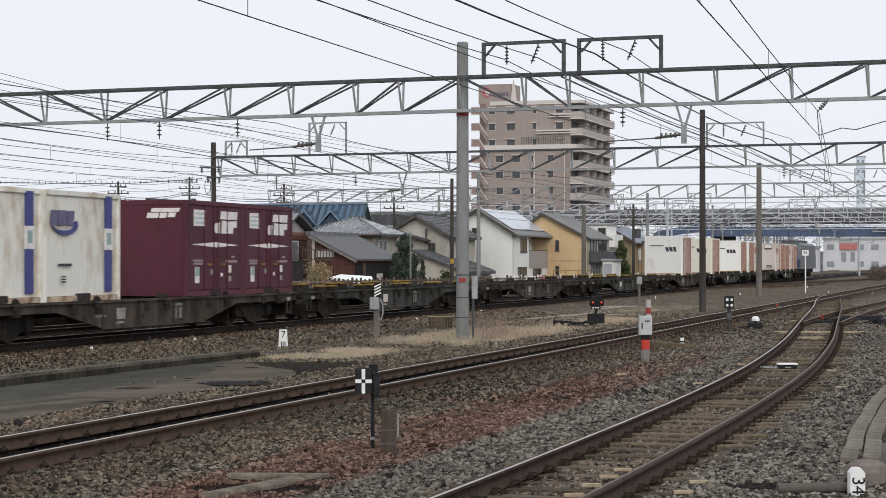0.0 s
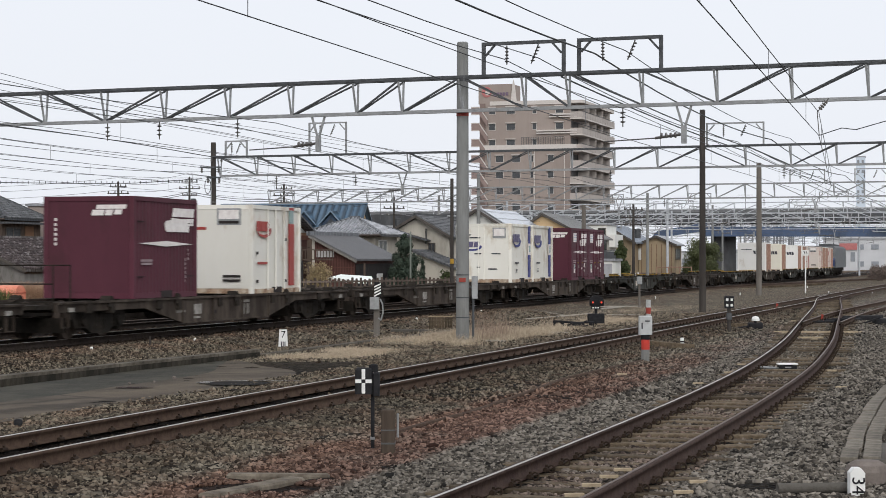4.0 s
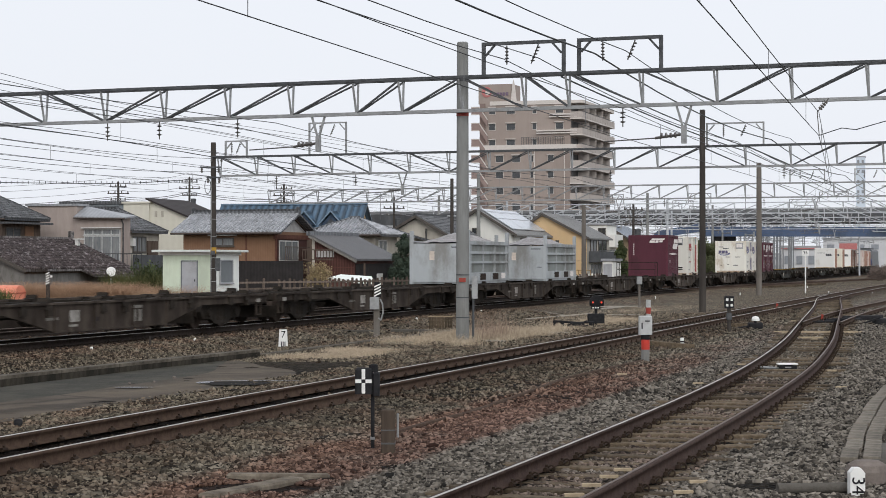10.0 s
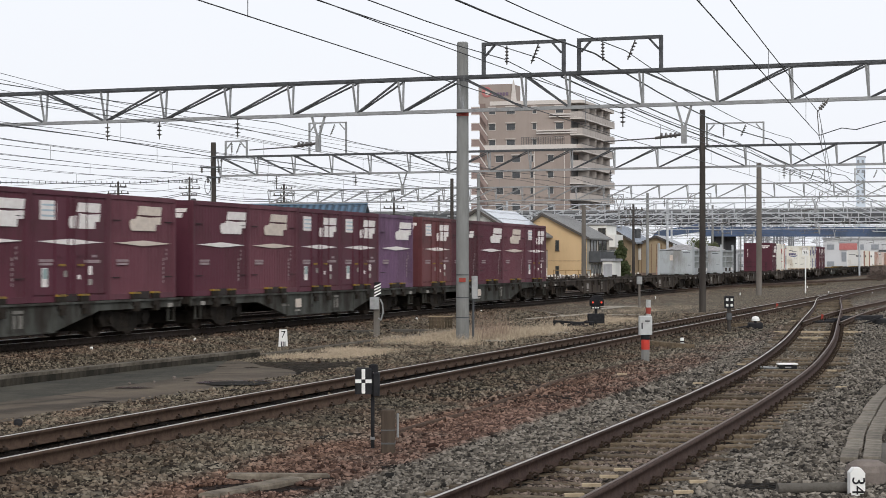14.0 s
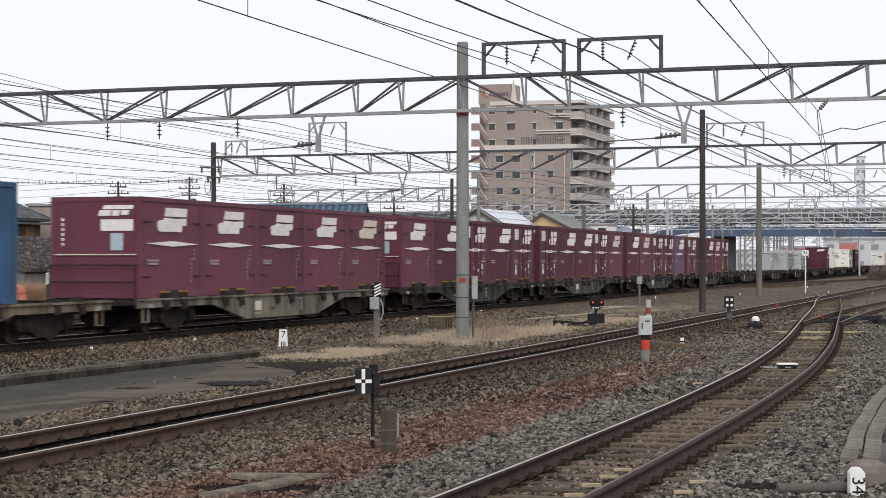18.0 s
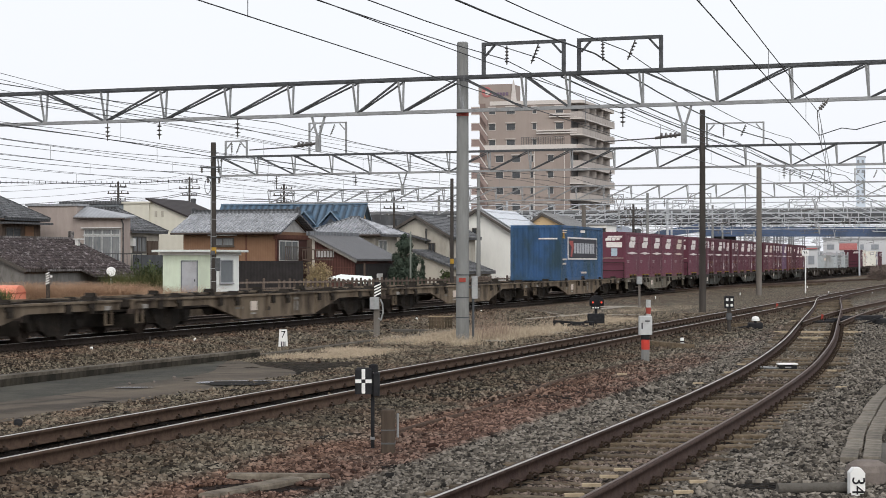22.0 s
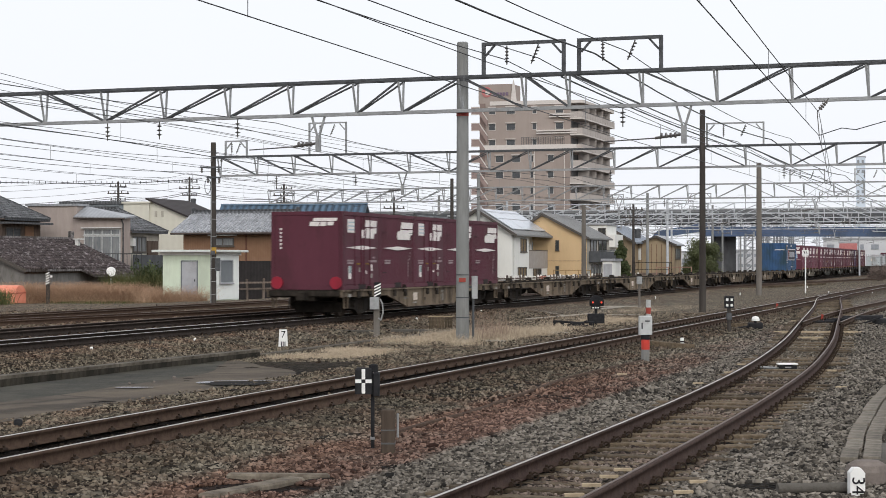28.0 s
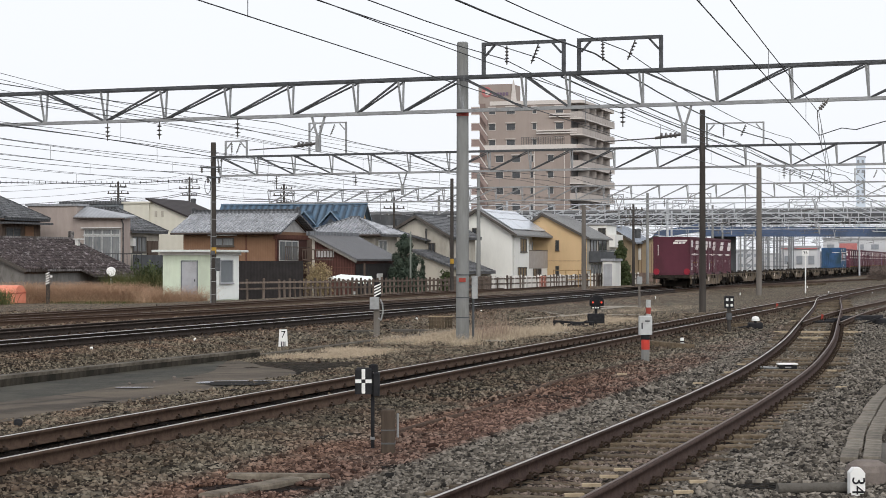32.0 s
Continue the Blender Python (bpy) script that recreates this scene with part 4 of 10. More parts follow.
def open_container(label):
    """A six metre open-topped bulk container with ribbed sides, a sheeted load and two dark pockets."""
    L, W, H = 6.06, 2.44, 1.72
    P = PAINT["grey"]
    c = thing("open_top_container", label, "container", Matrix(), "containers on the train")
    hx, hy = L / 2, W / 2
    for sy in (-1, 1):
        s = Shape().box(-hx + 0.1, hx - 0.1, min(sy * (hy - 0.08), sy * (hy - 0.12)), max(sy * (hy - 0.08), sy * (hy - 0.12)), 0.1, H - 0.05)
        side = part("side_wall", s, PAINT["grey_green"], c)
        for z0, z1 in ((0.12, 0.46), (0.82, 0.90), (1.20, 1.30), (H - 0.16, H - 0.02)):
            part("rail", Shape().box(-hx + 0.1, hx - 0.1, *sorted((sy * (hy - 0.079), sy * (hy - 0.004))), z0, z1), P, side)
        for i in range(4):
            x = -hx + 0.35 + (L - 0.7) * i / 3
            part("rib", Shape().box(x - 0.06, x + 0.06, *sorted((sy * (hy - 0.079), sy * (hy - 0.02))), 0.461, H - 0.161), P, side)
        s = Shape()
        for x in (-1.0, 0.9):
            part("fork_pocket", Shape().box(x - 0.42, x + 0.42, *sorted((sy * (hy - 0.05), sy * (hy + 0.004))), 0.16, 0.42), M["clip"], side, "dark rusty fork pocket")
        part("lettering", Shape().box(sy * -2.1 - 0.3, sy * -2.1 + 0.3, min(sy * (hy - 0.05), sy * (hy + 0.005)), max(sy * (hy - 0.05), sy * (hy + 0.005)), 0.2, 0.42), M["mark"], side)
    for sx in (-1, 1):
        s = Shape().box(min(sx * hx, sx * (hx - 0.07)), max(sx * hx, sx * (hx - 0.07)), -hy + 0.02, hy - 0.02, 0.08, H - 0.12)
        e = part("end_wall", s, P, c)
        for sy in (-1, 1):
            part("corner_post", Shape().slab(min(sx * (hx + 0.01), sx * (hx - 0.15)), max(sx * (hx + 0.01), sx * (hx - 0.15)), min(sy * hy, sy * (hy - 0.14)), max(sy * hy, sy * (hy - 0.14)), 0, H + 0.38, 0.012), P, e)
        x = sx * (hx + 0.004)
        part("placard", Shape().box(min(x, x - sx * 0.03), max(x, x - sx * 0.03), *sorted((-sx * 0.2, -sx * 0.4)), 0.95, 1.3), M["mark_worn"], e, "small yellow and white placard")
        part("stencil", Shape().box(min(x, x - sx * 0.03), max(x, x - sx * 0.03), *sorted((sx * 0.5, sx * 0.95)), 1.44, 1.48), M["signbar"], e)
        part("stencil", Shape().box(min(x, x - sx * 0.03), max(x, x - sx * 0.03), *sorted((sx * 0.8, sx * 1.0)), 0.62, 0.65), M["signbar"], e)
    part("floor", Shape().box(-hx + 0.05, hx - 0.05, -hy + 0.05, hy - 0.05, 0.02, 0.14), P, c)
    # rumpled sheet over the load
    s = Shape()
    nx, ny = 18, 8
    v = []
    for i in range(nx + 1):
        for j in range(ny + 1):
            x, y = -hx + 0.12 + (L - 0.24) * i / nx, -hy + 0.13 + (W - 0.26) * j / ny
            z = H - 0.06 + 0.34 * math.sin(math.pi * j / ny) * (0.75 + 0.3 * math.sin(i * 1.3)) * min(1, 3.5 * i / nx, 3.5 * (nx - i) / nx) + 0.05 * noise.noise(Vector((i * 0.6, j * 0.8, 1.7)))
            v.append((x, y, z))
    f = [(i * (ny + 1) + j, (i + 1) * (ny + 1) + j, (i + 1) * (ny + 1) + j + 1, i * (ny + 1) + j + 1) for i in range(nx) for j in range(ny)]
    s.add(v, f)
    part("cover_sheet", s, M["sheet"], c, "rumpled pale grey cover sheet", smooth=True)
    return c


M["sheet"] = material("grey_tarpaulin", (0.36, 0.35, 0.35), (0.22, 0.21, 0.21), rough=0.7, scale=4, bump=0.4, bump_scale=9)


def blue_container(label):
    """A 31-foot box container in blue with a framed dark name board on its side."""
    L, H = 9.35, 2.6
    c = container(label, "blank", "blue", L, H)
    hy = 1.225
    for sy in (-1, 1):
        y = sy * (hy + 0.006)
        f = part("board_frame", Shape().box(-3.2, 3.2, min(y, y - sy * 0.03), max(y, y - sy * 0.03), 0.98, 2.06) if sy < 0 else Shape().box(-3.2, 3.2, y - 0.03, y, 0.98, 2.06), M["mark"], c, "thin white frame")
        y2 = sy * (hy + 0.012)
        b = part("name_board", Shape().box(-3.12, 3.12, min(y2, y2 - sy * 0.03), max(y2, y2 - sy * 0.03), 1.05, 1.99), M["signbar"], c, "dark grey board")
        y3 = sy * (hy + 0.018)
        s = Shape()
        k = -sy
        s.prism([(k * a, z) for a, z in ((-2.95, 1.88), (-2.2, 1.88), (-2.05, 1.55), (-2.45, 1.12), (-2.75, 1.12), (-2.5, 1.6), (-2.95, 1.75))][::(1 if k > 0 else -1)], min(y3, y3 - sy * 0.03), max(y3, y3 - sy * 0.03))
        part("board_emblem", s, M["mark_red"], b, "plain red angular emblem")
        s = Shape()
        for i in range(8):
            x = k * (-1.75 + 0.58 * i)
            s.box(x - 0.21, x + 0.21, min(y3, y3 - sy * 0.03), max(y3, y3 - sy * 0.03), 1.28, 1.78)
        part("board_lettering", s, M["mark_pale"], b, "plain pale blocks")
        for bx_, bz, bw, bh in ((k * -3.9 - 0.45, 2.33, 0.9, 0.06), (k * -3.9 - 0.45, 2.23, 0.74, 0.06), (k * -3.9 - 0.4, 0.95, 0.8, 0.08), (k * -3.9 - 0.4, 0.75, 0.66, 0.08), (k * 0.2 - 0.6, 0.30, 1.2, 0.09)):
            part("stencil", bars(Shape(), bx_, bz, bw, 1, y, bh), M["mark_worn"], c)
        part("roof_label", Shape().box(-0.45, 0.45, min(y, y - sy * 0.03), max(y, y - sy * 0.03), 2.3, 2.42), M["mark"], c)
        part("warning_mark", Shape().prism([(k * -4.05 - 0.22, 1.98), (k * -4.05 + 0.22, 1.98), (k * -4.05, 2.32)], min(y, y - sy * 0.03), max(y, y - sy * 0.03)), M["yellow"], c, "small orange triangle")
    for sx in (-1, 1):
        x = sx * (L / 2 + 0.003)
        part("end_lettering", Shape().box(min(x, x - sx * 0.03), max(x, x - sx * 0.03), *sorted((sx * 0.15, sx * 1.05)), 1.93, 2.0), M["mark"], c)
    return c


M["mark_pale"] = material("pale_grey_vinyl", (0.42, 0.43, 0.46), (0.36, 0.37, 0.40), rough=0.5)

wheel_shape = Shape()
for wy in (-0.56, 0.56):
    a, b = (wy - 0.065, wy + 0.065)
    wheel_shape.tube((0, a, 0), (0, b, 0), 0.42, n=20)
    sgn = math.copysign(1, wy)
    wheel_shape.tube((0, wy - sgn * 0.065, 0), (0, wy - sgn * 0.09, 0), 0.45, n=20)
    wheel_shape.tube((0, wy + sgn * 0.066, 0), (0, wy + sgn * 0.10, 0), 0.13, n=10)
    for k in range(5):
        t = 2 * math.pi * k / 5
        cx, cz = 0.26 * math.cos(t), 0.26 * math.sin(t)
        wheel_shape.tube((cx, wy + sgn * 0.06, cz), (cx, wy + sgn * 0.075, cz), 0.055, n=6)
wheel_shape.tube((0, -0.5, 0), (0, 0.5, 0), 0.08, n=8)
wheel_mesh = wheel_shape.mesh("wheelset", M["wheel"])

bogie_shape = Shape()
for sy in (-1, 1):
    y0, y1 = sorted((sy * 0.86, sy * 1.0))
    bogie_shape.prism([(-1.35, 0.46), (-1.2, 0.26), (-0.7, 0.26), (-0.4, 0.12), (0.4, 0.12), (0.7, 0.26), (1.2, 0.26), (1.35, 0.46), (1.25, 0.66), (0.5, 0.72), (-0.5, 0.72), (-1.25, 0.66)], y0, y1)
    for x in (-0.875, 0.875):
        bogie_shape.box(x - 0.17, x + 0.17, min(y0, y1) - 0.03, max(y0, y1) + 0.05, 0.30, 0.60)
        bogie_shape.tube((x, sy * 0.9, 0.43), (x, sy * 1.09, 0.43), 0.12, n=10)
    for x in (-0.2, 0.0, 0.2):
        bogie_shape.tube((x, sy * 0.96, 0.22), (x, sy * 0.96, 0.56), 0.075, n=8)
bogie_shape.box(-0.22, 0.22, -0.9, 0.9, 0.45, 0.72)
for x in (-1.35, 1.35):
    bogie_shape.box(x - 0.05, x + 0.05, -0.8, 0.8, 0.16, 0.5)
bogie_mesh = bogie_shape.mesh("bogie", M["under"])

M["lock"] = material("yellow_latch_paint", (0.34, 0.21, 0.03), (0.12, 0.085, 0.04), rough=0.7, scale=5)
FLOOR = 0.90      # height of the wagon floor above the rails


LATCH = Shape().prism([(-0.15, 0.74), (0.15, 0.74), (0.17, 0.89), (0.10, 0.91), (0.06, 0.98), (-0.04, 1.0), (-0.08, 0.92), (-0.17, 0.90)], -0.12, 0.15).box(-0.08, 0.08, -0.16, 0.17, 0.60, 0.74).mesh("twist_lock", M["under"])
LATCH_FLAT = Shape().slab(-0.13, 0.13, -0.12, 0.15, 0.62, 0.905, 0.015).mesh("twist_lock", M["under"])
LATCH_LOW = Shape().prism([(-0.2, 0.74), (0.2, 0.74), (0.18, 1.02), (-0.18, 1.02)], -0.12, 0.15).box(-0.1, 0.1, -0.16, 0.17, 0.60, 0.74).mesh("twist_lock", M["under"])
LATCH_TAB = Shape().slab(-0.2, 0.2, -0.125, 0.158, 1.02, 1.065, 0.01).mesh("yellow_tab", M["lock"])


def wagon(label, sill, deck=False):
    """A flat container wagon, 19.3 m over its frame: fishbelly side sills, cross bearers, twist locks, two bogies."""
    w = thing("container_wagon", label, "freight wagon", Matrix(), "wagons of the train")
    frame_ = Shape()
    frame_.box(-9.55, 9.55, -0.32, 0.32, 0.55, 0.82)
    for x in (-9.4, -7.1, -4.6, -1.6, 1.6, 4.6, 7.1, 9.4):
        frame_.box(x - 0.11, x + 0.11, -1.2, 1.2, 0.66, 0.86)
    part("centre_frame", frame_, M["under"], w)
    part("air_tank", Shape().tube((-0.9, 0.6, 0.45), (0.7, 0.6, 0.45), 0.19, n=12), M["under"], w, "grimy brake air tank")
    part("brake_rod", Shape().tube((-6.0, 0.2, 0.5), (6.0, 0.2, 0.5), 0.03, n=6).box(1.2, 1.7, -0.5, 0.5, 0.3, 0.55), M["under"], w, "thin brake rod and cylinder")
    for sy in (-1, 1):
        y0, y1 = sorted((sy * 1.19, sy * 1.27))
        s = Shape()
        s.prism([(-9.55, 0.66), (-5.1, 0.66), (-2.9, 0.24), (2.9, 0.24), (5.1, 0.66), (9.55, 0.66), (9.55, 0.88), (-9.55, 0.88)], y0, y1)
        for z0, z1 in ((0.84, 0.89), ):
            s.box(-9.55, 9.55, *sorted((sy * 1.15, sy * 1.33)), z0, z1)
        s.box(-2.9, 2.9, *sorted((sy * 1.15, sy * 1.30)), 0.22, 0.26)
        for x in (-2.9, -1.0, 1.0, 2.9):
            s.box(x - 0.02, x + 0.02, *sorted((sy * 1.25, sy * 1.31)), 0.26, 0.84)
        sl = part("side_sill", s, M[sill], w)
        for x, z, ww, hh, mm in ((-1.95, 0.44, 0.46, 0.26, "mark_faint" if sill == "sill_brown" else "mark_worn"), (-2.0, 0.33, 0.40, 0.05, "mark_faint"), (1.1, 0.36, 0.17, 0.28, "mark_dusty"), (1.4, 0.36, 0.17, 0.28, "mark_dusty"), (1.25, 0.68, 0.55, 0.07, "mark_dusty"), (-3.0, 0.50, 0.55, 0.06, "mark_dusty")):
            xx = x * (-sy)
            part("data_panel", Shape().box(xx - ww / 2, xx + ww / 2, *sorted((sy * 1.27, sy * 1.278)), z, z + hh), M[mm], sl, "painted data panel")
        for e in (-1, 1):
            part("end_plate", Shape().slab(e * 8.9 - 0.13, e * 8.9 + 0.13, *sorted((sy * 1.272, sy * 1.30)), 0.66, 0.76, 0.008), M["mark_faint"], sl, "pale plate at the sill end")
        s = Shape()
        s.box(-sy * -0.9 - 0.15, -sy * -0.9 + 0.15, *sorted((sy * 1.22, sy * 1.275)), 0.42, 0.52)
        part("lamp_slot", s, M["seal"], sl)
    for k in range(5):
        for e in (-1, 1):
            for sy in (-1, 1):
                at = pose(7.5 - 3.75 * k + e * 0.55, sy * 1.2, 0)
                lock = part("twist_lock", LATCH_LOW if sill in ("sill_grey", "sill_pale") else LATCH if e > 0 else LATCH_FLAT, None, w, "dark twist lock bracket", at=at)
                if sill in ("sill_grey", "sill_pale"):
                    part("yellow_tab", LATCH_TAB, None, lock, "worn yellow tab")
    for bx in (-6.95, 6.95):
        b = part("bogie", bogie_mesh, None, w, "grimy two-axle bogie", at=pose(bx, 0, 0))
        for ax in (-0.875, 0.875):
            part("wheelset", wheel_mesh, None, b, at=pose(ax, 0, 0.42))
    for e in (-1, 1):
        s = Shape()
        s.box(*sorted((e * 9.5, e * 9.62)), -1.2, 1.2, 0.70, 0.88)
        s.box(*sorted((e * 9.6, e * 9.89)), -0.13, 0.13, 0.58, 0.82)
        s.tube((e * 9.58, 0.5, 0.62), (e * 9.86, 0.42, 0.30), 0.03, n=6)
        part("coupler", s, M["under"], w)
        for sy in (-1, 1):
            s = Shape().prism([(e * 9.24, 0.30), (e * 9.24, 0.66), (e * 9.215, 0.66), (e * 9.215, 0.325), (e * 8.925, 0.325), (e * 8.925, 0.66), (e * 8.90, 0.66), (e * 8.90, 0.30)], sy * 1.22 - 0.03, sy * 1.22 + 0.03)
            part("foot_step", s, M[sill], w, "dusty steel shunter's step")
    if deck:
        s = Shape()
        for y in (-1.15, 1.15):
            for x in (-9.5, -8.7):
                s.tube((x, y, 0.86), (x, y, 1.72), 0.018, n=6)
            s.tube((-9.5, y, 1.72), (-8.7, y, 1.72), 0.018, n=6)
        s.tube((-9.5, -1.15, 1.72), (-9.5, 1.15, 1.72), 0.018, n=6)
        s.tube((-9.5, -1.15, 1.3), (-9.5, 1.15, 1.3), 0.018, n=6)
        part("hand_rail", s, M["under"], w, "thin tubular hand rail at the brake end")
        if deck == 1:
            part("brake_platform", Shape().box(-10.35, -9.62, -1.2, 1.2, 0.74, 0.84).box(-10.7, -9.62, -0.12, 0.12, 0.58, 0.74), M["under"], w)
    return w



# kinds of container, each built once
KINDS = {
    "P": lambda: container("plum-coloured steel freight container with white block emblem and stripe", "plain", "plum"),
    "Q": lambda: container("worn plum steel freight container with yellowed emblem", "plain", "plum_worn", mark="mark_worn", mark_at=0.15),
    "D": lambda: container("plum steel freight container with side doors and notice panel", "door", "plum", sticker=True),
    "E": lambda: container("brownish plum freight container with side doors", "door", "brown"),
    "K": lambda: container("dark plum freight container with one small white block", "plain", "dark", bare=True),
    "A": lambda: container("pinkish faded plum freight container with white stripe", "plain", "plum_pale", mark_at=0.0),
    "V": lambda: container("faded violet steel freight container with white stripe", "plain", "violet"),
    "B": lambda: container("pinkish plum freight container with white notice on its end", "plain", "plum_pale", mark="mark", end_sign=True, mark_at=0.0),
    "J": lambda: container("cream freight container with broad dark blue stripe", "jot", "cream"),
    "R": lambda: container("white freight container with red stripe and rust spots", "reefer", "cream_rusty"),
    "T": lambda: container("tan rust-streaked freight container with plain walls", "reefer", "tan"),
    "W": lambda: container("pale bluish white freight container", "reefer", "pale"),
    "I": lambda: container("pinkish faded freight container", "reefer", "pinkish"),
    "N": lambda: container("white freight container with dark block emblem on its plain end", "box", "white"),
    "O": lambda: container("ivory freight container with dark block emblem and rusty rods", "box", "ivory"),
    "G": lambda: open_container("open-topped grey bulk container with a sheeted load"),
    "L": lambda: blue_container("blue corrugated long freight container with dark name board"),
}
MADE = {}

# wagons from the engine to the tail: sill, hand rail, and the kind of container on each of the five slots, front to rear ("." is empty)
CONSIST = [
    ("g", 0, "NINOI"), ("g", 0, "...IN"), ("g", 0, "N...O"), ("b", 0, "..N.."), ("g", 0, "....."), ("b", 0, "....."), ("g", 0, "....."),
    ("b", 0, "DD.JJ"), ("b", 0, "....."), ("b", 1, ".R.P."), ("b", 0, "....."), ("b", 0, "2"), ("b", 0, "....."), ("b", 0, "....."),
    ("g", 0, "DQPKE"), ("g", 0, "VDDQP"), ("g", 0, "QDPPD"), ("g", 1, "DPDPB"), ("p", 1, "QAAAB"),
    ("t", 0, "1"), ("t", 0, "....."), ("t", 0, "....."), ("t", 2, "....."), ("t", 0, "....."), ("t", 0, "....."), ("t", 0, "PPDPD"),
]
WAGON_MADE = {}
PITCH = 19.795
FIRST = 49.31 + 7 * PITCH    # the middle of the first wagon at the start


def place_container(code, u):
    if code not in MADE:
        ob = MADE[code] = KINDS[code]()
    else:
        ob = copy_thing(MADE[code], Matrix())
    MOVERS.append((ob, u, FLOOR))
    return ob


mid = FIRST
for sill, deck, load in CONSIST:
    key = (sill, deck)
    if key not in WAGON_MADE:
        w = wagon("flat container wagon with %s fishbelly sills%s" % ({"g": "dusty grey", "b": "dusty brown", "p": "pale dusty", "t": "dusty tan"}[sill], " and hand rail" if deck else ""), {"g": "sill_grey", "b": "sill_brown", "p": "sill_pale", "t": "sill_tan"}[sill], deck)
        WAGON_MADE[key] = w
    else:
        w = copy_thing(WAGON_MADE[key], Matrix())
    MOVERS.append((w, mid, 0.0))
    for b in w.children:
        if b.name.startswith("bogie"):
            for a in b.children:
                SPINNERS.append((a, a.location.copy(), mid + b.location.x))
    if load == "2":
        place_container("G", mid + 6.65)
        place_container("G", mid - 6.0)
    elif load == "1":
        place_container("L", mid + 0.6)
    else:
        for k, code in enumerate(load):
            if code != ".":
                place_container(code, mid + 7.5 - 3.75 * k)
    LAST_MID = mid
    mid -= PITCH + (0.8 if deck == 1 else 0.0)   # a brake platform makes the wagon longer

# red tail discs hung on the last container
tail = thing("tail_markers", "pair of round red tail discs on the last container", "tail marker", Matrix())
for y in (-1.0, 1.0):
    d = part("disc", Shape().tube((0, y, 0.22), (-0.05, y, 0.22), 0.20, n=20), M["disc_red"], tail, "round red disc")
MOVERS.append((tail, LAST_MID - 7.5 - 1.87, FLOOR))


def locomotive():
    """A blue and grey electric freight engine with a sloped cab end, roof gear and two bogies shown."""
    e = thing("electric_locomotive", "blue and grey electric freight locomotive hauling the train", "locomotive", Matrix())
    part("body", Shape().prism([(-8.3, 1.0), (8.3, 1.0), (8.6, 1.9), (8.1, 3.4), (-8.1, 3.4), (-8.6, 1.9)], -1.4, 1.4), M["loco_grey"], e)
    for x in (-1, 1):
        part("nose_panel", Shape().prism([(x * 8.45, 1.15), (x * 8.64, 1.9), (x * 8.55, 2.15), (x * 8.36, 1.15)][::x], -1.3, 1.3), M["loco_blue"], e, "blue painted nose")
    part("side_band", Shape().prism([(-8.45, 1.0), (8.45, 1.0), (8.5, 1.75), (-8.5, 1.75)], -1.415, 1.415), M["loco_grey"], e, "grey lower band")
    part("roof", Shape().prism_x([(-1.4, 3.4), (1.4, 3.4), (1.1, 3.66), (-1.1, 3.66)], -7.9, 7.9), M["loco_grey"], e)
    s = Shape()
    for x in (-4.5, -1.5, 1.5, 4.5):
        s.box(x - 1.0, x + 1.0, -0.8, 0.8, 3.66, 3.9)
    part("roof_gear", s, M["galv_dark"], e)
    for x in (-6.3, 6.3):
        p = Shape()
        p.bar((x - 0.8, 0, 3.7), (x + 0.4, 0, 4.3), 0.06, 0.06).bar((x + 0.4, 0, 4.3), (x - 0.5, 0, 4.9), 0.05, 0.05).bar((x - 0.5, -0.9, 4.95), (x - 0.5, 0.9, 4.95), 0.06, 0.06)
        part("pantograph", p, M["galv_dark"], e)
        w = Shape().prism([(math.copysign(8.64, x), 2.1), (math.copysign(8.25, x), 3.1), (math.copysign(8.2, x), 3.1), (math.copysign(8.55, x), 2.1)], -1.1, 1.1)
        part("windscreen", w, M["glass"], e)
    for x in (-5.6, 0.0, 5.6):
        b = part("bogie", bogie_mesh, None, e, at=pose(x, 0, 0))
        for ax in (-0.875, 0.875):
            part("wheelset", wheel_mesh, None, b, at=pose(ax, 0, 0.42))
    part("underframe", Shape().box(-8.4, 8.4, -1.1, 1.1, 0.6, 1.0), M["under"], e)
    return e


M["loco_blue"] = material("engine_blue_paint", (0.035, 0.06, 0.16), (0.05, 0.08, 0.19), rough=0.5, scale=2)
M["loco_grey"] = material("engine_grey_paint", (0.10, 0.107, 0.115), (0.14, 0.148, 0.155), rough=0.5, scale=2)
MOVERS.append((locomotive(), FIRST + 10 + 9.4, 0.0))


# ---- overhead line: portals, poles and wires ----
BEAM_DIR = Vector((0.932, -0.363, 0.0))    # the portals stand across the tracks
BEAM_TURN = math.degrees(math.atan2(-0.363, 0.932))
BOTTOM, TOP = 5.74, 6.70


M["conifer_post"] = material("pale_greenish_post", (0.16, 0.18, 0.155), (0.20, 0.22, 0.195), rough=0.8, scale=3, streak=5)


def pole(label, x, y, z0, z1, r0, r1, mat, bands=(), group="line poles"):
    t = thing("overhead_line_pole", label, "pole", pose(x, y, z0), group)
    part("shaft", Shape().turned([(r0, -0.3), (r0, 0.0), (r1, z1 - z0 - 0.03), (r1 * 0.85, z1 - z0)], n=20), M[mat], t, smooth=False)
    for z, h, m in bands:
        r = r0 + (r1 - r0) * z / (z1 - z0) + 0.008
        part("band", Shape().turned([(r, z - h / 2), (r, z + h / 2)], n=20), M[m], t)
    return t


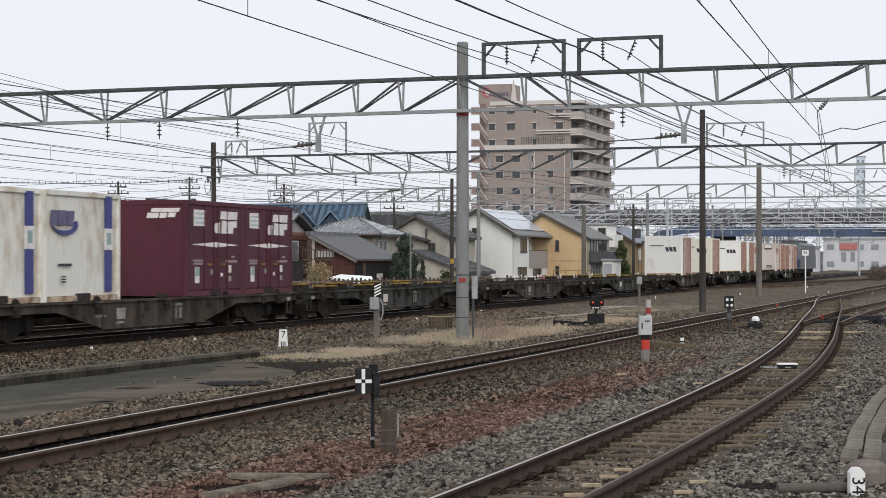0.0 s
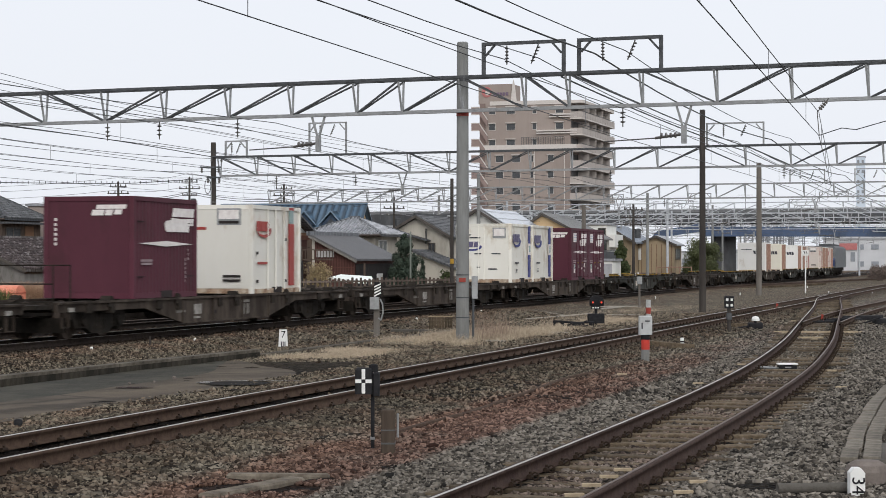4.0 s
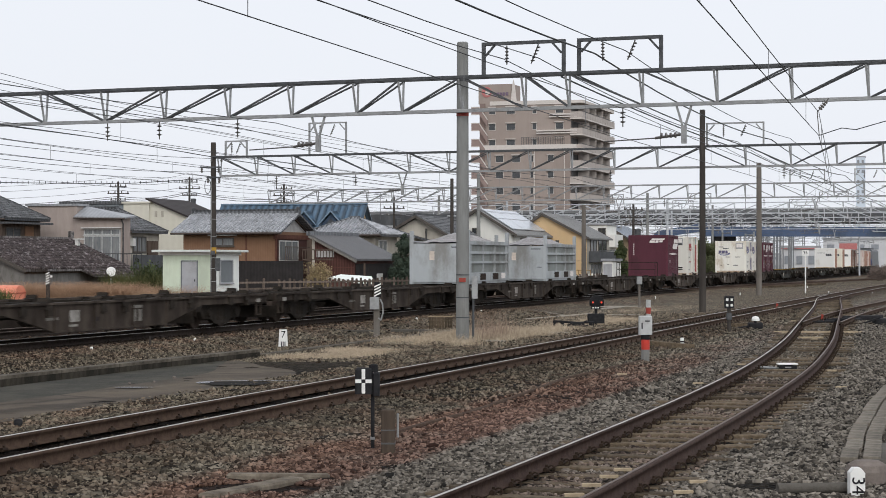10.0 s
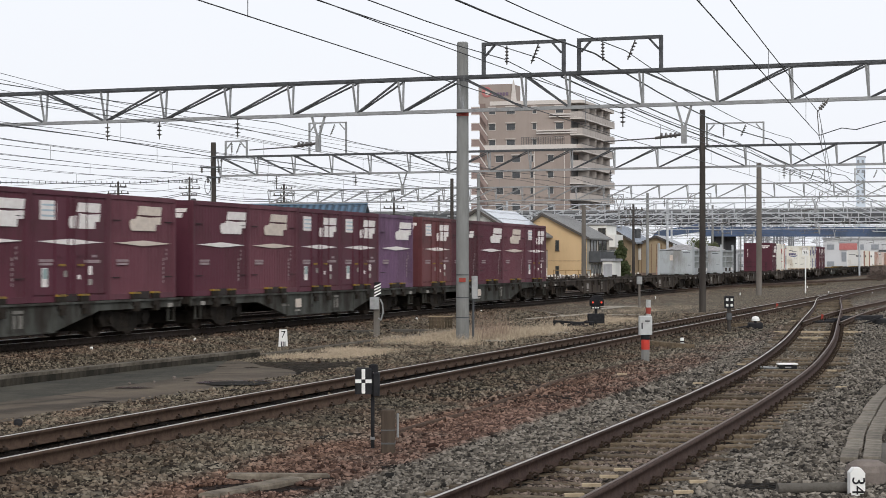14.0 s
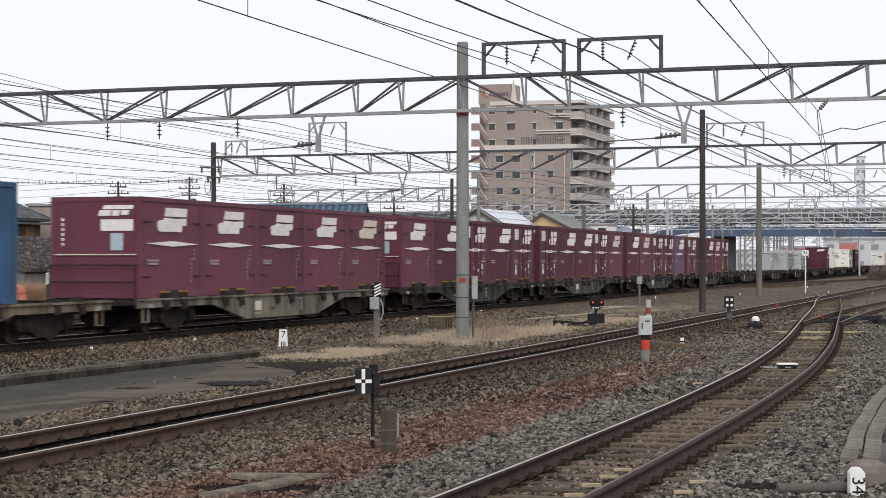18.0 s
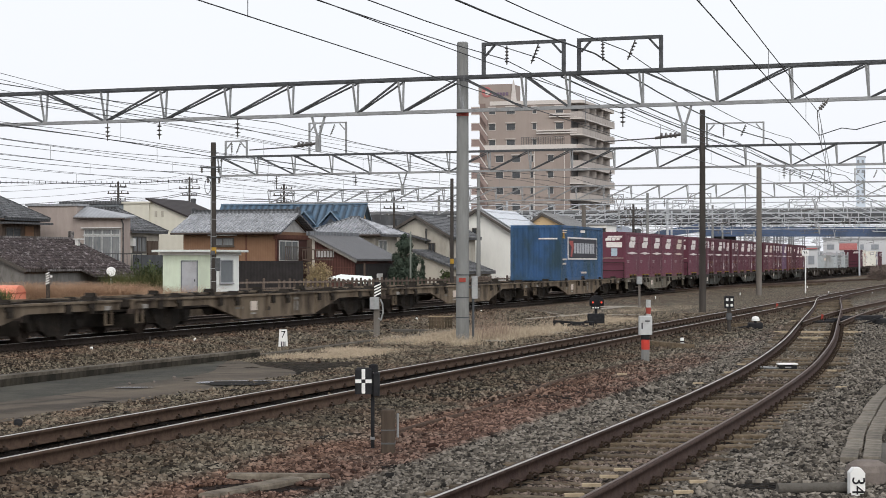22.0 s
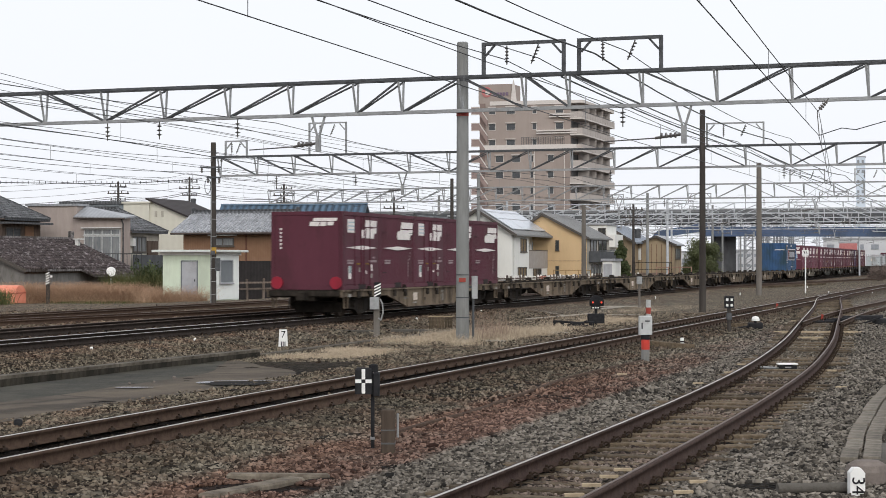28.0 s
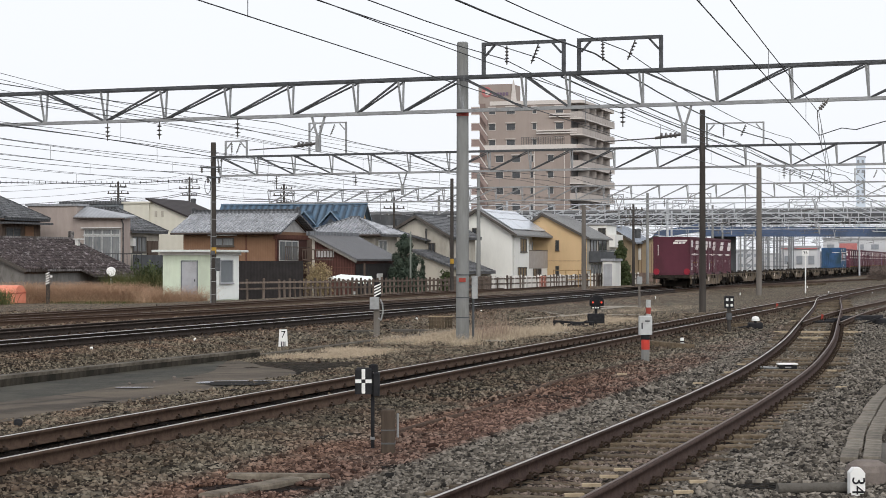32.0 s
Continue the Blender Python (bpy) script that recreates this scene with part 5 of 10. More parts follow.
def lattice(beam, nodes, down, mat, z0=BOTTOM, z1=TOP, width=0.45):
    """Upper and lower chords with uprights at the nodes and a slanting brace in each panel; down tells where braces fall to the right."""
    x0, x1 = nodes[0], nodes[-1]
    a, b = (M["galv_dark"], M["galv"]) if mat == "mixed" else (M[mat], M[mat])
    for sy in (-1, 1):
        y0, y1 = sorted((sy * width / 2, sy * (width / 2 - 0.075)))
        part("upper_chord", Shape().box(x0, x1, y0, y1, z1 - 0.075, z1), a, beam)
    part("lower_chord", Shape().box(x0, x1, -0.07, 0.07, z0, z0 + 0.09), b, beam)
    for i, x in enumerate(nodes):
        s = Shape()
        for sy in (-1, 1):
            s.bar((x - 0.05, sy * width * 0.44, z1 - 0.05), (x, sy * 0.04, z0 + 0.05), 0.046, 0.046)
        part("upright", s, b, beam)
        if i < len(nodes) - 1:
            e = nodes[i + 1]
            s = Shape()
            for sy in (-1, 1):
                if not down((x + e) / 2):
                    s.bar((x, sy * 0.04, z0 + 0.05), (e, sy * width * 0.44, z1 - 0.05), 0.05, 0.042)
                else:
                    s.bar((x, sy * width * 0.44, z1 - 0.05), (e, sy * 0.04, z0 + 0.05), 0.05, 0.042)
            part("brace", s, a, beam)


def portal(label, x, y, nodes, down, mat="mixed", frames=(), drops=(), hangers=(), bar=0.06, frame_mat="galv"):
    """A portal beam across the tracks, origin on the ground at its main pole, with raised wire frames, V-shaped drop posts and insulators."""
    b = thing("portal_beam", label, "overhead beam", pose(x, y, 0, 0, 0, BEAM_TURN), "portal beams")
    lattice(b, nodes, down, mat)
    for a, c, h in frames:
        s = Shape().box(a, a + bar, -0.05, 0.05, TOP, TOP + h).box(c - bar, c, -0.05, 0.05, TOP, TOP + h).box(a + bar, c - bar, -0.05, 0.05, TOP + h - bar, TOP + h)
        s.bar((a + 0.1, 0, TOP + h - 0.35), (a + 0.35, 0, TOP + h - 0.08), 0.05, 0.05).bar((c - 0.1, 0, TOP + h - 0.35), (c - 0.35, 0, TOP + h - 0.08), 0.05, 0.05)
        f = part("wire_frame", s, M[frame_mat], b, "raised steel frame for wires")
        for k in (0.3, 0.68):
            xx = a + (c - a) * k
            q = Shape()
            lean = 0.10 if k > 0.5 else 0.0
            for i in range(5):
                q.turned([(0.035, TOP + h - 0.16 - 0.085 * i), (0.06, TOP + h - 0.18 - 0.085 * i), (0.03, TOP + h - 0.2 - 0.085 * i)], (xx - lean * i * 0.4, 0), n=8)
            q.tube((xx, 0, TOP + h - 0.1), (xx - lean * 2, 0, TOP + h - 0.6), 0.018, n=6)
            part("insulator", q, M["insulator"], f)
    for a in drops:
        s = Shape().bar((a - 0.19, 0, BOTTOM), (a + 0.0, 0, BOTTOM - 0.62), 0.05, 0.05).bar((a + 0.19, 0, BOTTOM), (a + 0.0, 0, BOTTOM - 0.62), 0.05, 0.05)
        s.box(a - 0.06, a + 0.06, -0.06, 0.06, BOTTOM - 0.95, BOTTOM - 0.52)
        d = part("drop_post", s, M["galv"], b, "pale V-shaped drop post")
        s = Shape().tube((a - 0.08, 0, BOTTOM - 0.72), (a - 0.75, 0, BOTTOM - 0.80), 0.035, n=8).tube((a - 0.75, 0, BOTTOM - 0.80), (a - 2.1, 0, BOTTOM - 0.86), 0.018, n=6)
        for i in range(4):
            s.tube((a - 0.2 - 0.12 * i, 0, BOTTOM - 0.735), (a - 0.24 - 0.12 * i, 0, BOTTOM - 0.738), 0.07, n=8)
        part("steady_arm", s, M["insulator"], d)
    for a in hangers:
        q = Shape().tube((a, 0, BOTTOM), (a, 0, BOTTOM - 0.5), 0.016, n=6)
        for i in range(3):
            q.turned([(0.03, BOTTOM - 0.1 - 0.12 * i), (0.085, BOTTOM - 0.125 - 0.12 * i), (0.03, BOTTOM - 0.15 - 0.12 * i)], (a, 0), n=8)
        part("insulator", q, M["insulator"], b)
    return b


NODES = [-18.7, -16.75, -14.8, -12.88, -10.87, -8.95, -6.93, -4.99, -3.05, -1.72, 0.0, 1.75, 2.95, 4.91, 6.84, 8.73, 10.6, 12.5, 14.4]


def even(x0, x1, n):
    return [x0 + (x1 - x0) * i / n for i in range(n + 1)]


portal("long grey steel lattice beam over the tracks on a concrete pole", 0.52, 50.3, NODES, lambda a: a < -10.8 or 0 < a < 6.84, bar=0.085, frame_mat="galv_dark", frames=((0.55, 2.84, 0.86), (3.17, 5.43, 0.86)), drops=(-4.2, 5.98), hangers=(-10.81, -9.13, -6.66, 4.38))
p1 = pole("thick grey concrete line pole with red band, in dry grass", 0.52, 50.55, -0.40, 7.63, 0.178, 0.150, "pole", ((6.12, 0.12, "red_dull"), (1.25, 0.03, "galv_dark"), (0.72, 0.03, "galv_dark"), (6.2, 0.05, "galv_dark"), (7.05, 0.14, "galv_dark"), (1.85, 0.03, "galv_dark")))
b = part("cable_box", Shape().slab(0.24, 0.40, -0.12, 0.12, 1.22, 1.82, 0.015), M["galv"], p1, "grey steel cable box")
part("cable_pipe", Shape().tube((0.28, 0, -0.1), (0.28, 0, 1.22), 0.035, n=8), M["galv_dark"], b)
part("red_plate", Shape().slab(-0.10, 0.08, -0.195, -0.172, 1.66, 1.77, 0.004), M["red_dull"], p1, "small faded red plate")
part("bracket", Shape().box(0.15, 0.24, -0.03, 0.03, 1.5, 1.56), M["galv_dark"], b)
portal("grey steel lattice beam across the tracks between two dark poles", 10.95, 80.6, even(-22.9, 0.0, 12) + even(1.9, 13.3, 6), lambda a: a < -11.5 or 0 < a < 3.8, frames=((0.2, 2.67, 0.95), (-22.66, -21.5, 0.72), (-18.35, -16.45, 1.45)), drops=(-13.7, 9.6), hangers=(-20, -16, -4, 3.5))
p2 = pole("dark weathered line pole with a yellow band under a portal", -10.72, 88.9, -0.25, 7.35, 0.145, 0.12, "pole_dark", ((2.56, 0.28, "yellow"),))
part("conduit", Shape().tube((-0.10, -0.13, 0.0), (-0.085, -0.115, 6.0), 0.02, n=8), M["galv"], p2, "thin pale conduit up the pole")
for z in (0.5, 1.1, 1.7, 2.2, 3.2, 4.0, 4.8):
    part("clamp", Shape().tube((0, 0, z), (0, 0, z + 0.025), 0.147, n=14), M["galv"], p2, "pale clamp band")
for z, x0, x1 in ((6.40, -0.62, 0.36), (5.92, -0.3, 0.36), (6.9, -0.12, 0.45)):
    arm = part("cross_arm", Shape().box(x0, x1, -0.2, -0.13, z, z + 0.07), M["galv_dark"], p2)
    for u in (0.1, 0.9):
        xx = x0 + (x1 - x0) * u
        part("insulator", Shape().turned([(0.03, z - 0.22), (0.06, z - 0.16), (0.03, z - 0.1), (0.06, z - 0.06), (0.03, z)], (xx, -0.165), n=8), M["insulator"], arm)
s = Shape()
for k in range(10):
    a, e = (2 * math.pi * (k + d) / 10 for d in (0, 1))
    s.tube((-0.24 + 0.14 * math.cos(a), -0.2, 5.55 + 0.36 * math.sin(a)), (-0.24 + 0.14 * math.cos(e), -0.2, 5.55 + 0.36 * math.sin(e)), 0.016, n=5)
part("cable_loop", s, M["wire"], p2)
part("label_plate", Shape().slab(-0.1, 0.1, -0.19, -0.172, 2.35, 2.55, 0.004).slab(0.1, 0.32, -0.12, 0.1, 1.6, 2.2, 0.01), M["galv_dark"], p2)
pole("dark weathered steel line pole", 10.95, 80.35, -0.2, 8.2, 0.142, 0.115, "pole_dark")
portal("grey steel lattice beam across the tracks", 19.7, 119.2, even(-34, 14, 26), lambda a: 0 < a < 4, mat="galv", frames=((2.0, 4.2, 0.8), (6.0, 8.0, 0.8)), drops=(3.6, -9), hangers=(-6, 0.4, 8))
pole("brownish concrete line pole", 19.75, 119.0, -0.2, 7.95, 0.182, 0.155, "pole_brown")
pole("slim grey line pole by the fence", 0.55, 117.5, -0.4, 6.9, 0.12, 0.10, "pole_dark", ((2.2, 0.3, "yellow"),))
pole("slim grey concrete line pole by the houses", 2.35, 126, -0.4, 7.6, 0.15, 0.11, "pole")
p4 = pole("grey concrete line pole beside the paling fence", 9.5, 128.5, -0.3, 5.6, 0.17, 0.14, "pole_brown")
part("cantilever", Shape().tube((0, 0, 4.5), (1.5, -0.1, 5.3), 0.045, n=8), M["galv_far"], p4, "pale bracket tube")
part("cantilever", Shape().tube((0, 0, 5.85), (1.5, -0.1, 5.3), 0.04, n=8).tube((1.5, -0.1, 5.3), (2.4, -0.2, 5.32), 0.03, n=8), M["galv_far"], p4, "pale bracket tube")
pole("thin greenish post in front of the conifer", -2.08, 122.0, -0.4, 3.7, 0.065, 0.055, "conifer_post")
k = 0
# far portals and their alternate poles use the haze-paled steel colour
for yy, xx, w0, w1 in ((157, 29.0, -32, 22), (176, 30.0, -26, 24), (195, 34.0, -34, 26), (215, 38.0, -30, 26), (236, 44.0, -38, 30), (262, 50.0, -40, 30), (292, 58.0, -40, 32), (330, 70.0, -44, 34)):
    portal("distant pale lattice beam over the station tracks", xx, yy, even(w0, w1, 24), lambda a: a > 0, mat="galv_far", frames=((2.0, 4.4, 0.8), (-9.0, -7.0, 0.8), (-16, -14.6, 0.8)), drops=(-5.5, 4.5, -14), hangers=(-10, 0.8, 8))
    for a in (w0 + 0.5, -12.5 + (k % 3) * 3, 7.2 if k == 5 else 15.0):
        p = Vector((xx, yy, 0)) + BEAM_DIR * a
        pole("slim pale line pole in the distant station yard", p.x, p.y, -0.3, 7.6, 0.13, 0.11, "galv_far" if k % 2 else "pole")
    k += 1


# wires: each run is one thing; the messenger sags between the portals, droppers hold the contact wire
SUPPORTS = [-25.0, 12.0, 50.3, 85.0, 120.0, 157.0, 195.0, 236.0, 292.0, 340.0]


def chord(points, r, n=5):
    """One thin tube through all the points."""
    s = Shape()
    P = [Vector(p) for p in points]
    v, f = [], []
    for i, p in enumerate(P):
        d = (P[min(i + 1, len(P) - 1)] - P[max(i - 1, 0)]).normalized()
        u = d.cross(Vector((0, 0, 1))).normalized()
        w = u.cross(d)
        v += [p + r * (math.cos(6.2832 * k / n) * u + math.sin(6.2832 * k / n) * w) for k in range(n)]
        if i:
            f += [((i - 1) * n + k, (i - 1) * n + (k + 1) % n, i * n + (k + 1) % n, i * n + k) for k in range(n)]
    return s.add(v, f)


def supports_on(q):
    """How far ahead each portal crosses the line q."""
    out = []
    for y in SUPPORTS:
        # portals slant: moving left by dx puts them 0.39 dx further
        base_x = SLOPE * y - 15.0
        x = q + SLOPE * y
        out.append(y - 0.35 * (x - base_x))
    return out


def catenary(q, z_contact=5.02, z_mess=5.95, y_from=-30, y_to=330, bend=None, r=0.008, sag=0.42, swing=0.18):
    t = thing("overhead_wire", "dark overhead contact wire hung from a sagging messenger wire", "overhead wire", Matrix(), "overhead wires")
    f = bend if bend else (lambda y: q + SLOPE * y)
    ys = [y for y in supports_on(q) if y_from - 40 < y < y_to + 45]
    if bend:       # straight from support to support over the curve
        knots = [bend(y) for y in ys]
        f = lambda y: float(np.interp(y, ys, knots))
    mess = []
    for a, b in zip(ys, ys[1:]):
        for k in range(8):
            u = k / 8
            y = a + (b - a) * u
            z = z_mess - sag * 4 * u * (1 - u)
            mess.append((f(y), y, z))
            if k in (1, 3, 5, 7) and 5 < y < 130:
                part("dropper", Shape().tube((f(y), y, z), (f(y), y, z_contact), 0.006, n=4), M["wire_pale"], t)
    mess.append((f(ys[-1]), ys[-1], z_mess))
    part("messenger_wire", chord(mess, r), M["wire"], t)
    con = [(f(y) + swing * (-1) ** i, y, z_contact) for i, y in enumerate(ys)]
    if bend:
        con = [(f(y), y, z_contact) for y in np.linspace(ys[0], ys[-1], 30)]
    part("contact_wire", chord(con, r), M["wire"], t)
    return t


for q, zc in ((-22.78, 4.84), (-26.6, 4.84), (-30.6, 5.0), (-34.2, 5.0)):
    catenary(q, zc, 5.5, sag=0.12)
catenary(-9.98, 4.97, 5.66, r=0.009, sag=0.13, swing=-0.18)
catenary(-4.4, z_contact=4.89, z_mess=5.46, y_to=120, bend=lambda y: float(b_x(y)) + (0.95 if y < 20 else 0.18), r=0.009, sag=0.07)
po = thing("pull_off_arm", "thin pull-off wire and insulator holding the curved line's wires", "overhead wire", Matrix(), "overhead wires")
for (xa, za), (xb, zb) in zip(((9.2, 4.89), (9.72, 5.06), (10.04, 5.01), (10.84, 5.24)), ((9.72, 5.06), (10.04, 5.01), (10.84, 5.24), (12.6, 5.62))):
    part("pull_wire", Shape().tube((xa, 46.6 - 0.389 * (xa - 9.24), za), (xb, 46.6 - 0.389 * (xb - 9.24), zb), 0.012, n=6), M["wire"], po)
s = Shape().tube((9.44, 46.55, 5.80), (9.16, 46.6, 5.46), 0.014, n=6).tube((9.16, 46.6, 5.46), (9.21, 46.6, 4.89), 0.012, n=6)
for k in range(4):
    u = 0.25 + 0.15 * k
    s.tube((9.44 - 0.28 * u, 46.56, 5.80 - 0.34 * u), (9.42 - 0.28 * u, 46.56, 5.775 - 0.34 * u), 0.055, n=8)
part("insulator", s, M["insulator"], po)
catenary(-40.0, z_contact=5.1, z_mess=5.9)


def feeder(q, z, sag=0.7, r=0.012, mat="wire", y_to=330, y_from=-100, label="dark sagging feeder cable on the portal frames"):
    ys = [y for y in supports_on(q) if y_from < y < y_to + 45]
    pts = []
    for a, b in zip(ys, ys[1:]):
        for k in range(8):
            u = k / 8
            y = a + (b - a) * u
            pts.append((q + SLOPE * y, y, z - sag * 4 * u * (1 - u)))
    pts.append((q + SLOPE * ys[-1], ys[-1], z))
    single("feeder_cable", chord(pts, r), M[mat], label, "cable", group="feeder cables")


for q, z, sag, r in ((-13.5, 7.10, 0.30, 0.013), (-12.5, 7.09, 0.30, 0.013), (-10.9, 7.14, 0.32, 0.022), (-10.05, 7.18, 0.32, 0.013), (-20.4, 5.6, 0.25, 0.010), (-21.6, 5.5, 0.2, 0.010), (-37.6, 6.8, 0.5, 0.012), (-39.0, 6.2, 0.5, 0.012)):
    feeder(q, z, sag, r)
for q, z in ((-11.6, 6.70), (-11.85, 6.58)):
    feeder(q, z, 0.12, 0.022, y_from=46, label="thick dark feeder cable starting at the first portal")


def span(q, knots, r=0.011):
    """A cable over the line q through knots of (metres ahead, height)."""
    ys = np.linspace(knots[0][0], knots[-1][0], 24)
    zs = np.interp(ys, [k[0] for k in knots], [k[1] for k in knots])
    for _ in range(2):
        zs[1:-1] = (zs[:-2] + 2 * zs[1:-1] + zs[2:]) / 4
    single("feeder_cable", chord([(q + SLOPE * y, y, z) for y, z in zip(ys, zs)], r), M["wire"], "thin cable running past the first portal beam", "cable", group="feeder cables")


span(-24.0, ((36.79, 6.57), (44.79, 6.25), (47.75, 6.1), (51.99, 5.99), (55.49, 5.94), (62.92, 6.04), (87.92, 6.12)), 0.0065)
span(-23.2, ((35.3, 6.22), (43.3, 5.96), (46.77, 5.82), (50.26, 5.74), (55.7, 5.72), (60.82, 5.77), (85.82, 5.83)), 0.0065)
span(-25.2, ((39.03, 6.13), (47.03, 6.05), (50.8, 6.0), (54.59, 5.92), (58.62, 5.87), (66.06, 5.74), (91.06, 5.64)), 0.006)
span(-24.6, ((37.91, 5.64), (45.91, 5.73), (48.69, 5.77), (51.5, 5.75), (53.29, 5.74), (59.06, 5.66), (84.06, 5.58)), 0.006)
span(-25.6, ((39.78, 5.28), (47.78, 5.25), (50.25, 5.24), (53.04, 5.24), (55.6, 5.22), (60.31, 5.1), (85.31, 4.95)), 0.013)
# ---- houses and the town behind the line ----
BASE = -1.3
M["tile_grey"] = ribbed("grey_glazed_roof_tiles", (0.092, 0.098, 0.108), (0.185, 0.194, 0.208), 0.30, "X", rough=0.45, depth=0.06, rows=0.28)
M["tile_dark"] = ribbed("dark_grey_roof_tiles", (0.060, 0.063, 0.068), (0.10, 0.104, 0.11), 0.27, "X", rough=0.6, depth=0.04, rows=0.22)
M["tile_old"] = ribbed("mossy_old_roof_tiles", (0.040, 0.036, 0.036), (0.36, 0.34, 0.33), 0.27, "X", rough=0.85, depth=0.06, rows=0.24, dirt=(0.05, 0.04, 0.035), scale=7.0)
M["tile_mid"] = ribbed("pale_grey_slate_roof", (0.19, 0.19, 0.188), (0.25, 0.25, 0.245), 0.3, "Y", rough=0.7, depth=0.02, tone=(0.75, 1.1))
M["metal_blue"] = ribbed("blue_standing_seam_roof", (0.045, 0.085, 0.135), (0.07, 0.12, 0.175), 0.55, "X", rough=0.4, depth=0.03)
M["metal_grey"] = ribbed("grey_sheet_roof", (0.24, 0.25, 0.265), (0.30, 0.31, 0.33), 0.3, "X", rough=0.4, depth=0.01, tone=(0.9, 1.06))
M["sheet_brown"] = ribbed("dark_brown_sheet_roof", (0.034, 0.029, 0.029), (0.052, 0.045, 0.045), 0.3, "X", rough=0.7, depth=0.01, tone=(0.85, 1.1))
M["wall_cream"] = ribbed("cream_siding", (0.55, 0.53, 0.455), (0.60, 0.58, 0.505), 0.5, "X", rough=0.8, depth=0.004, tone=(0.98, 1.01))
M["wall_beige"] = material("beige_render", (0.33, 0.28, 0.255), (0.39, 0.335, 0.305), rough=0.9, scale=1.5, dirt=(0.285, 0.242, 0.22), dirt_scale=0.4, streak=3)
M["wall_stone"] = material("pale_stone_render", (0.46, 0.43, 0.37), (0.52, 0.49, 0.43), rough=0.9, scale=2, dirt=(0.30, 0.28, 0.24), dirt_scale=0.5, streak=3)
M["wall_white"] = material("white_siding", (0.72, 0.72, 0.685), (0.76, 0.76, 0.725), rough=0.8, scale=2, dirt=(0.64, 0.64, 0.61), dirt_scale=0.5, streak=3)
M["wall_yellow"] = material("warm_yellow_render", (0.60, 0.43, 0.245), (0.64, 0.47, 0.28), rough=0.85, scale=2, dirt=(0.53, 0.38, 0.22), dirt_scale=0.5, streak=3)
M["wall_tan"] = material("tan_mortar", (0.33, 0.26, 0.17), (0.39, 0.31, 0.21), rough=0.9, scale=2, dirt=(0.24, 0.19, 0.13), dirt_scale=0.5, streak=3)
M["wall_orange"] = ribbed("orange_brown_corrugated_wall", (0.190, 0.108, 0.066), (0.235, 0.140, 0.088), 0.12, "X", rough=0.7, depth=0.006, tone=(0.975, 1.02))
M["wall_red"] = ribbed("rust_red_sheet_wall", (0.078, 0.037, 0.031), (0.108, 0.05, 0.042), 0.18, "X", rough=0.75, depth=0.012, tone=(0.8, 1.1))
M["wall_dark"] = ribbed("black_sheet_fence", (0.022, 0.020, 0.020), (0.04, 0.036, 0.036), 0.2, "X", rough=0.7, depth=0.008, tone=(0.92, 1.04))
M["wall_old"] = material("stained_grey_mortar", (0.16, 0.155, 0.145), (0.22, 0.21, 0.20), rough=0.9, scale=2, dirt=(0.08, 0.075, 0.068), dirt_scale=0.7, streak=3)
M["wall_bluegrey"] = material("blue_grey_siding", (0.20, 0.225, 0.245), (0.24, 0.265, 0.285), rough=0.8, scale=2)
M["wall_plaster"] = material("white_gable_plaster", (0.44, 0.43, 0.42), (0.52, 0.51, 0.50), rough=0.9, scale=3, dirt=(0.34, 0.33, 0.32), dirt_scale=0.8)
M["wall_beam"] = material("reddish_brown_painted_beam", (0.10, 0.045, 0.034), (0.14, 0.066, 0.05), rough=0.8, scale=4)
M["wall_loggia"] = material("beige_grey_loggia_panel", (0.33, 0.30, 0.275), (0.38, 0.35, 0.32), rough=0.85, scale=2)
M["wall_slate"] = material("dark_grey_balcony_panel", (0.075, 0.08, 0.086), (0.10, 0.105, 0.112), rough=0.7, scale=2)
M["wall_pinkish"] = material("dull_pinkish_sheet", (0.20, 0.15, 0.13), (0.26, 0.20, 0.175), rough=0.85, scale=2, dirt=(0.13, 0.10, 0.085), dirt_scale=0.6)
M["pipe_yellow"] = material("faded_yellow_pipe", (0.36, 0.24, 0.10), (0.27, 0.18, 0.09), rough=0.7, scale=5)
M["metal_blue_pale"] = material("pale_blue_painted_edge", (0.14, 0.20, 0.27), (0.18, 0.25, 0.32), rough=0.5)
M["metal_blue_dark"] = material("dark_blue_dormer_front", (0.022, 0.04, 0.07), (0.035, 0.058, 0.095), rough=0.6)
M["metal_bluegrey"] = ribbed("grey_blue_sheet_roof", (0.15, 0.18, 0.225), (0.21, 0.24, 0.285), 0.45, "Y", rough=0.45, depth=0.02)
M["tile_slate"] = ribbed("flat_grey_slate_roof", (0.088, 0.087, 0.090), (0.125, 0.124, 0.128), 0.22, "Y", rough=0.55, depth=0.02, tone=(0.75, 1.1))
M["wall_brown"] = material("old_dark_timber_wall", (0.075, 0.055, 0.045), (0.13, 0.10, 0.08), rough=0.9, scale=3, streak=4)
M["wall_hut"] = material("pale_green_painted_hut", (0.58, 0.66, 0.53), (0.63, 0.71, 0.58), rough=0.8, scale=2, dirt=(0.48, 0.54, 0.44), dirt_scale=0.7, streak=3)
M["roof_edge"] = material("weathered_white_roof_edge", (0.50, 0.53, 0.50), (0.62, 0.64, 0.61), rough=0.7, scale=3)
M["hut_white"] = material("white_painted_hut_end", (0.76, 0.79, 0.76), (0.80, 0.83, 0.80), rough=0.8, scale=2)
M["door_grey"] = material("pale_grey_door_paint", (0.36, 0.37, 0.395), (0.40, 0.41, 0.435), rough=0.6, scale=1.5, dirt=(0.30, 0.30, 0.31), dirt_scale=1.2)
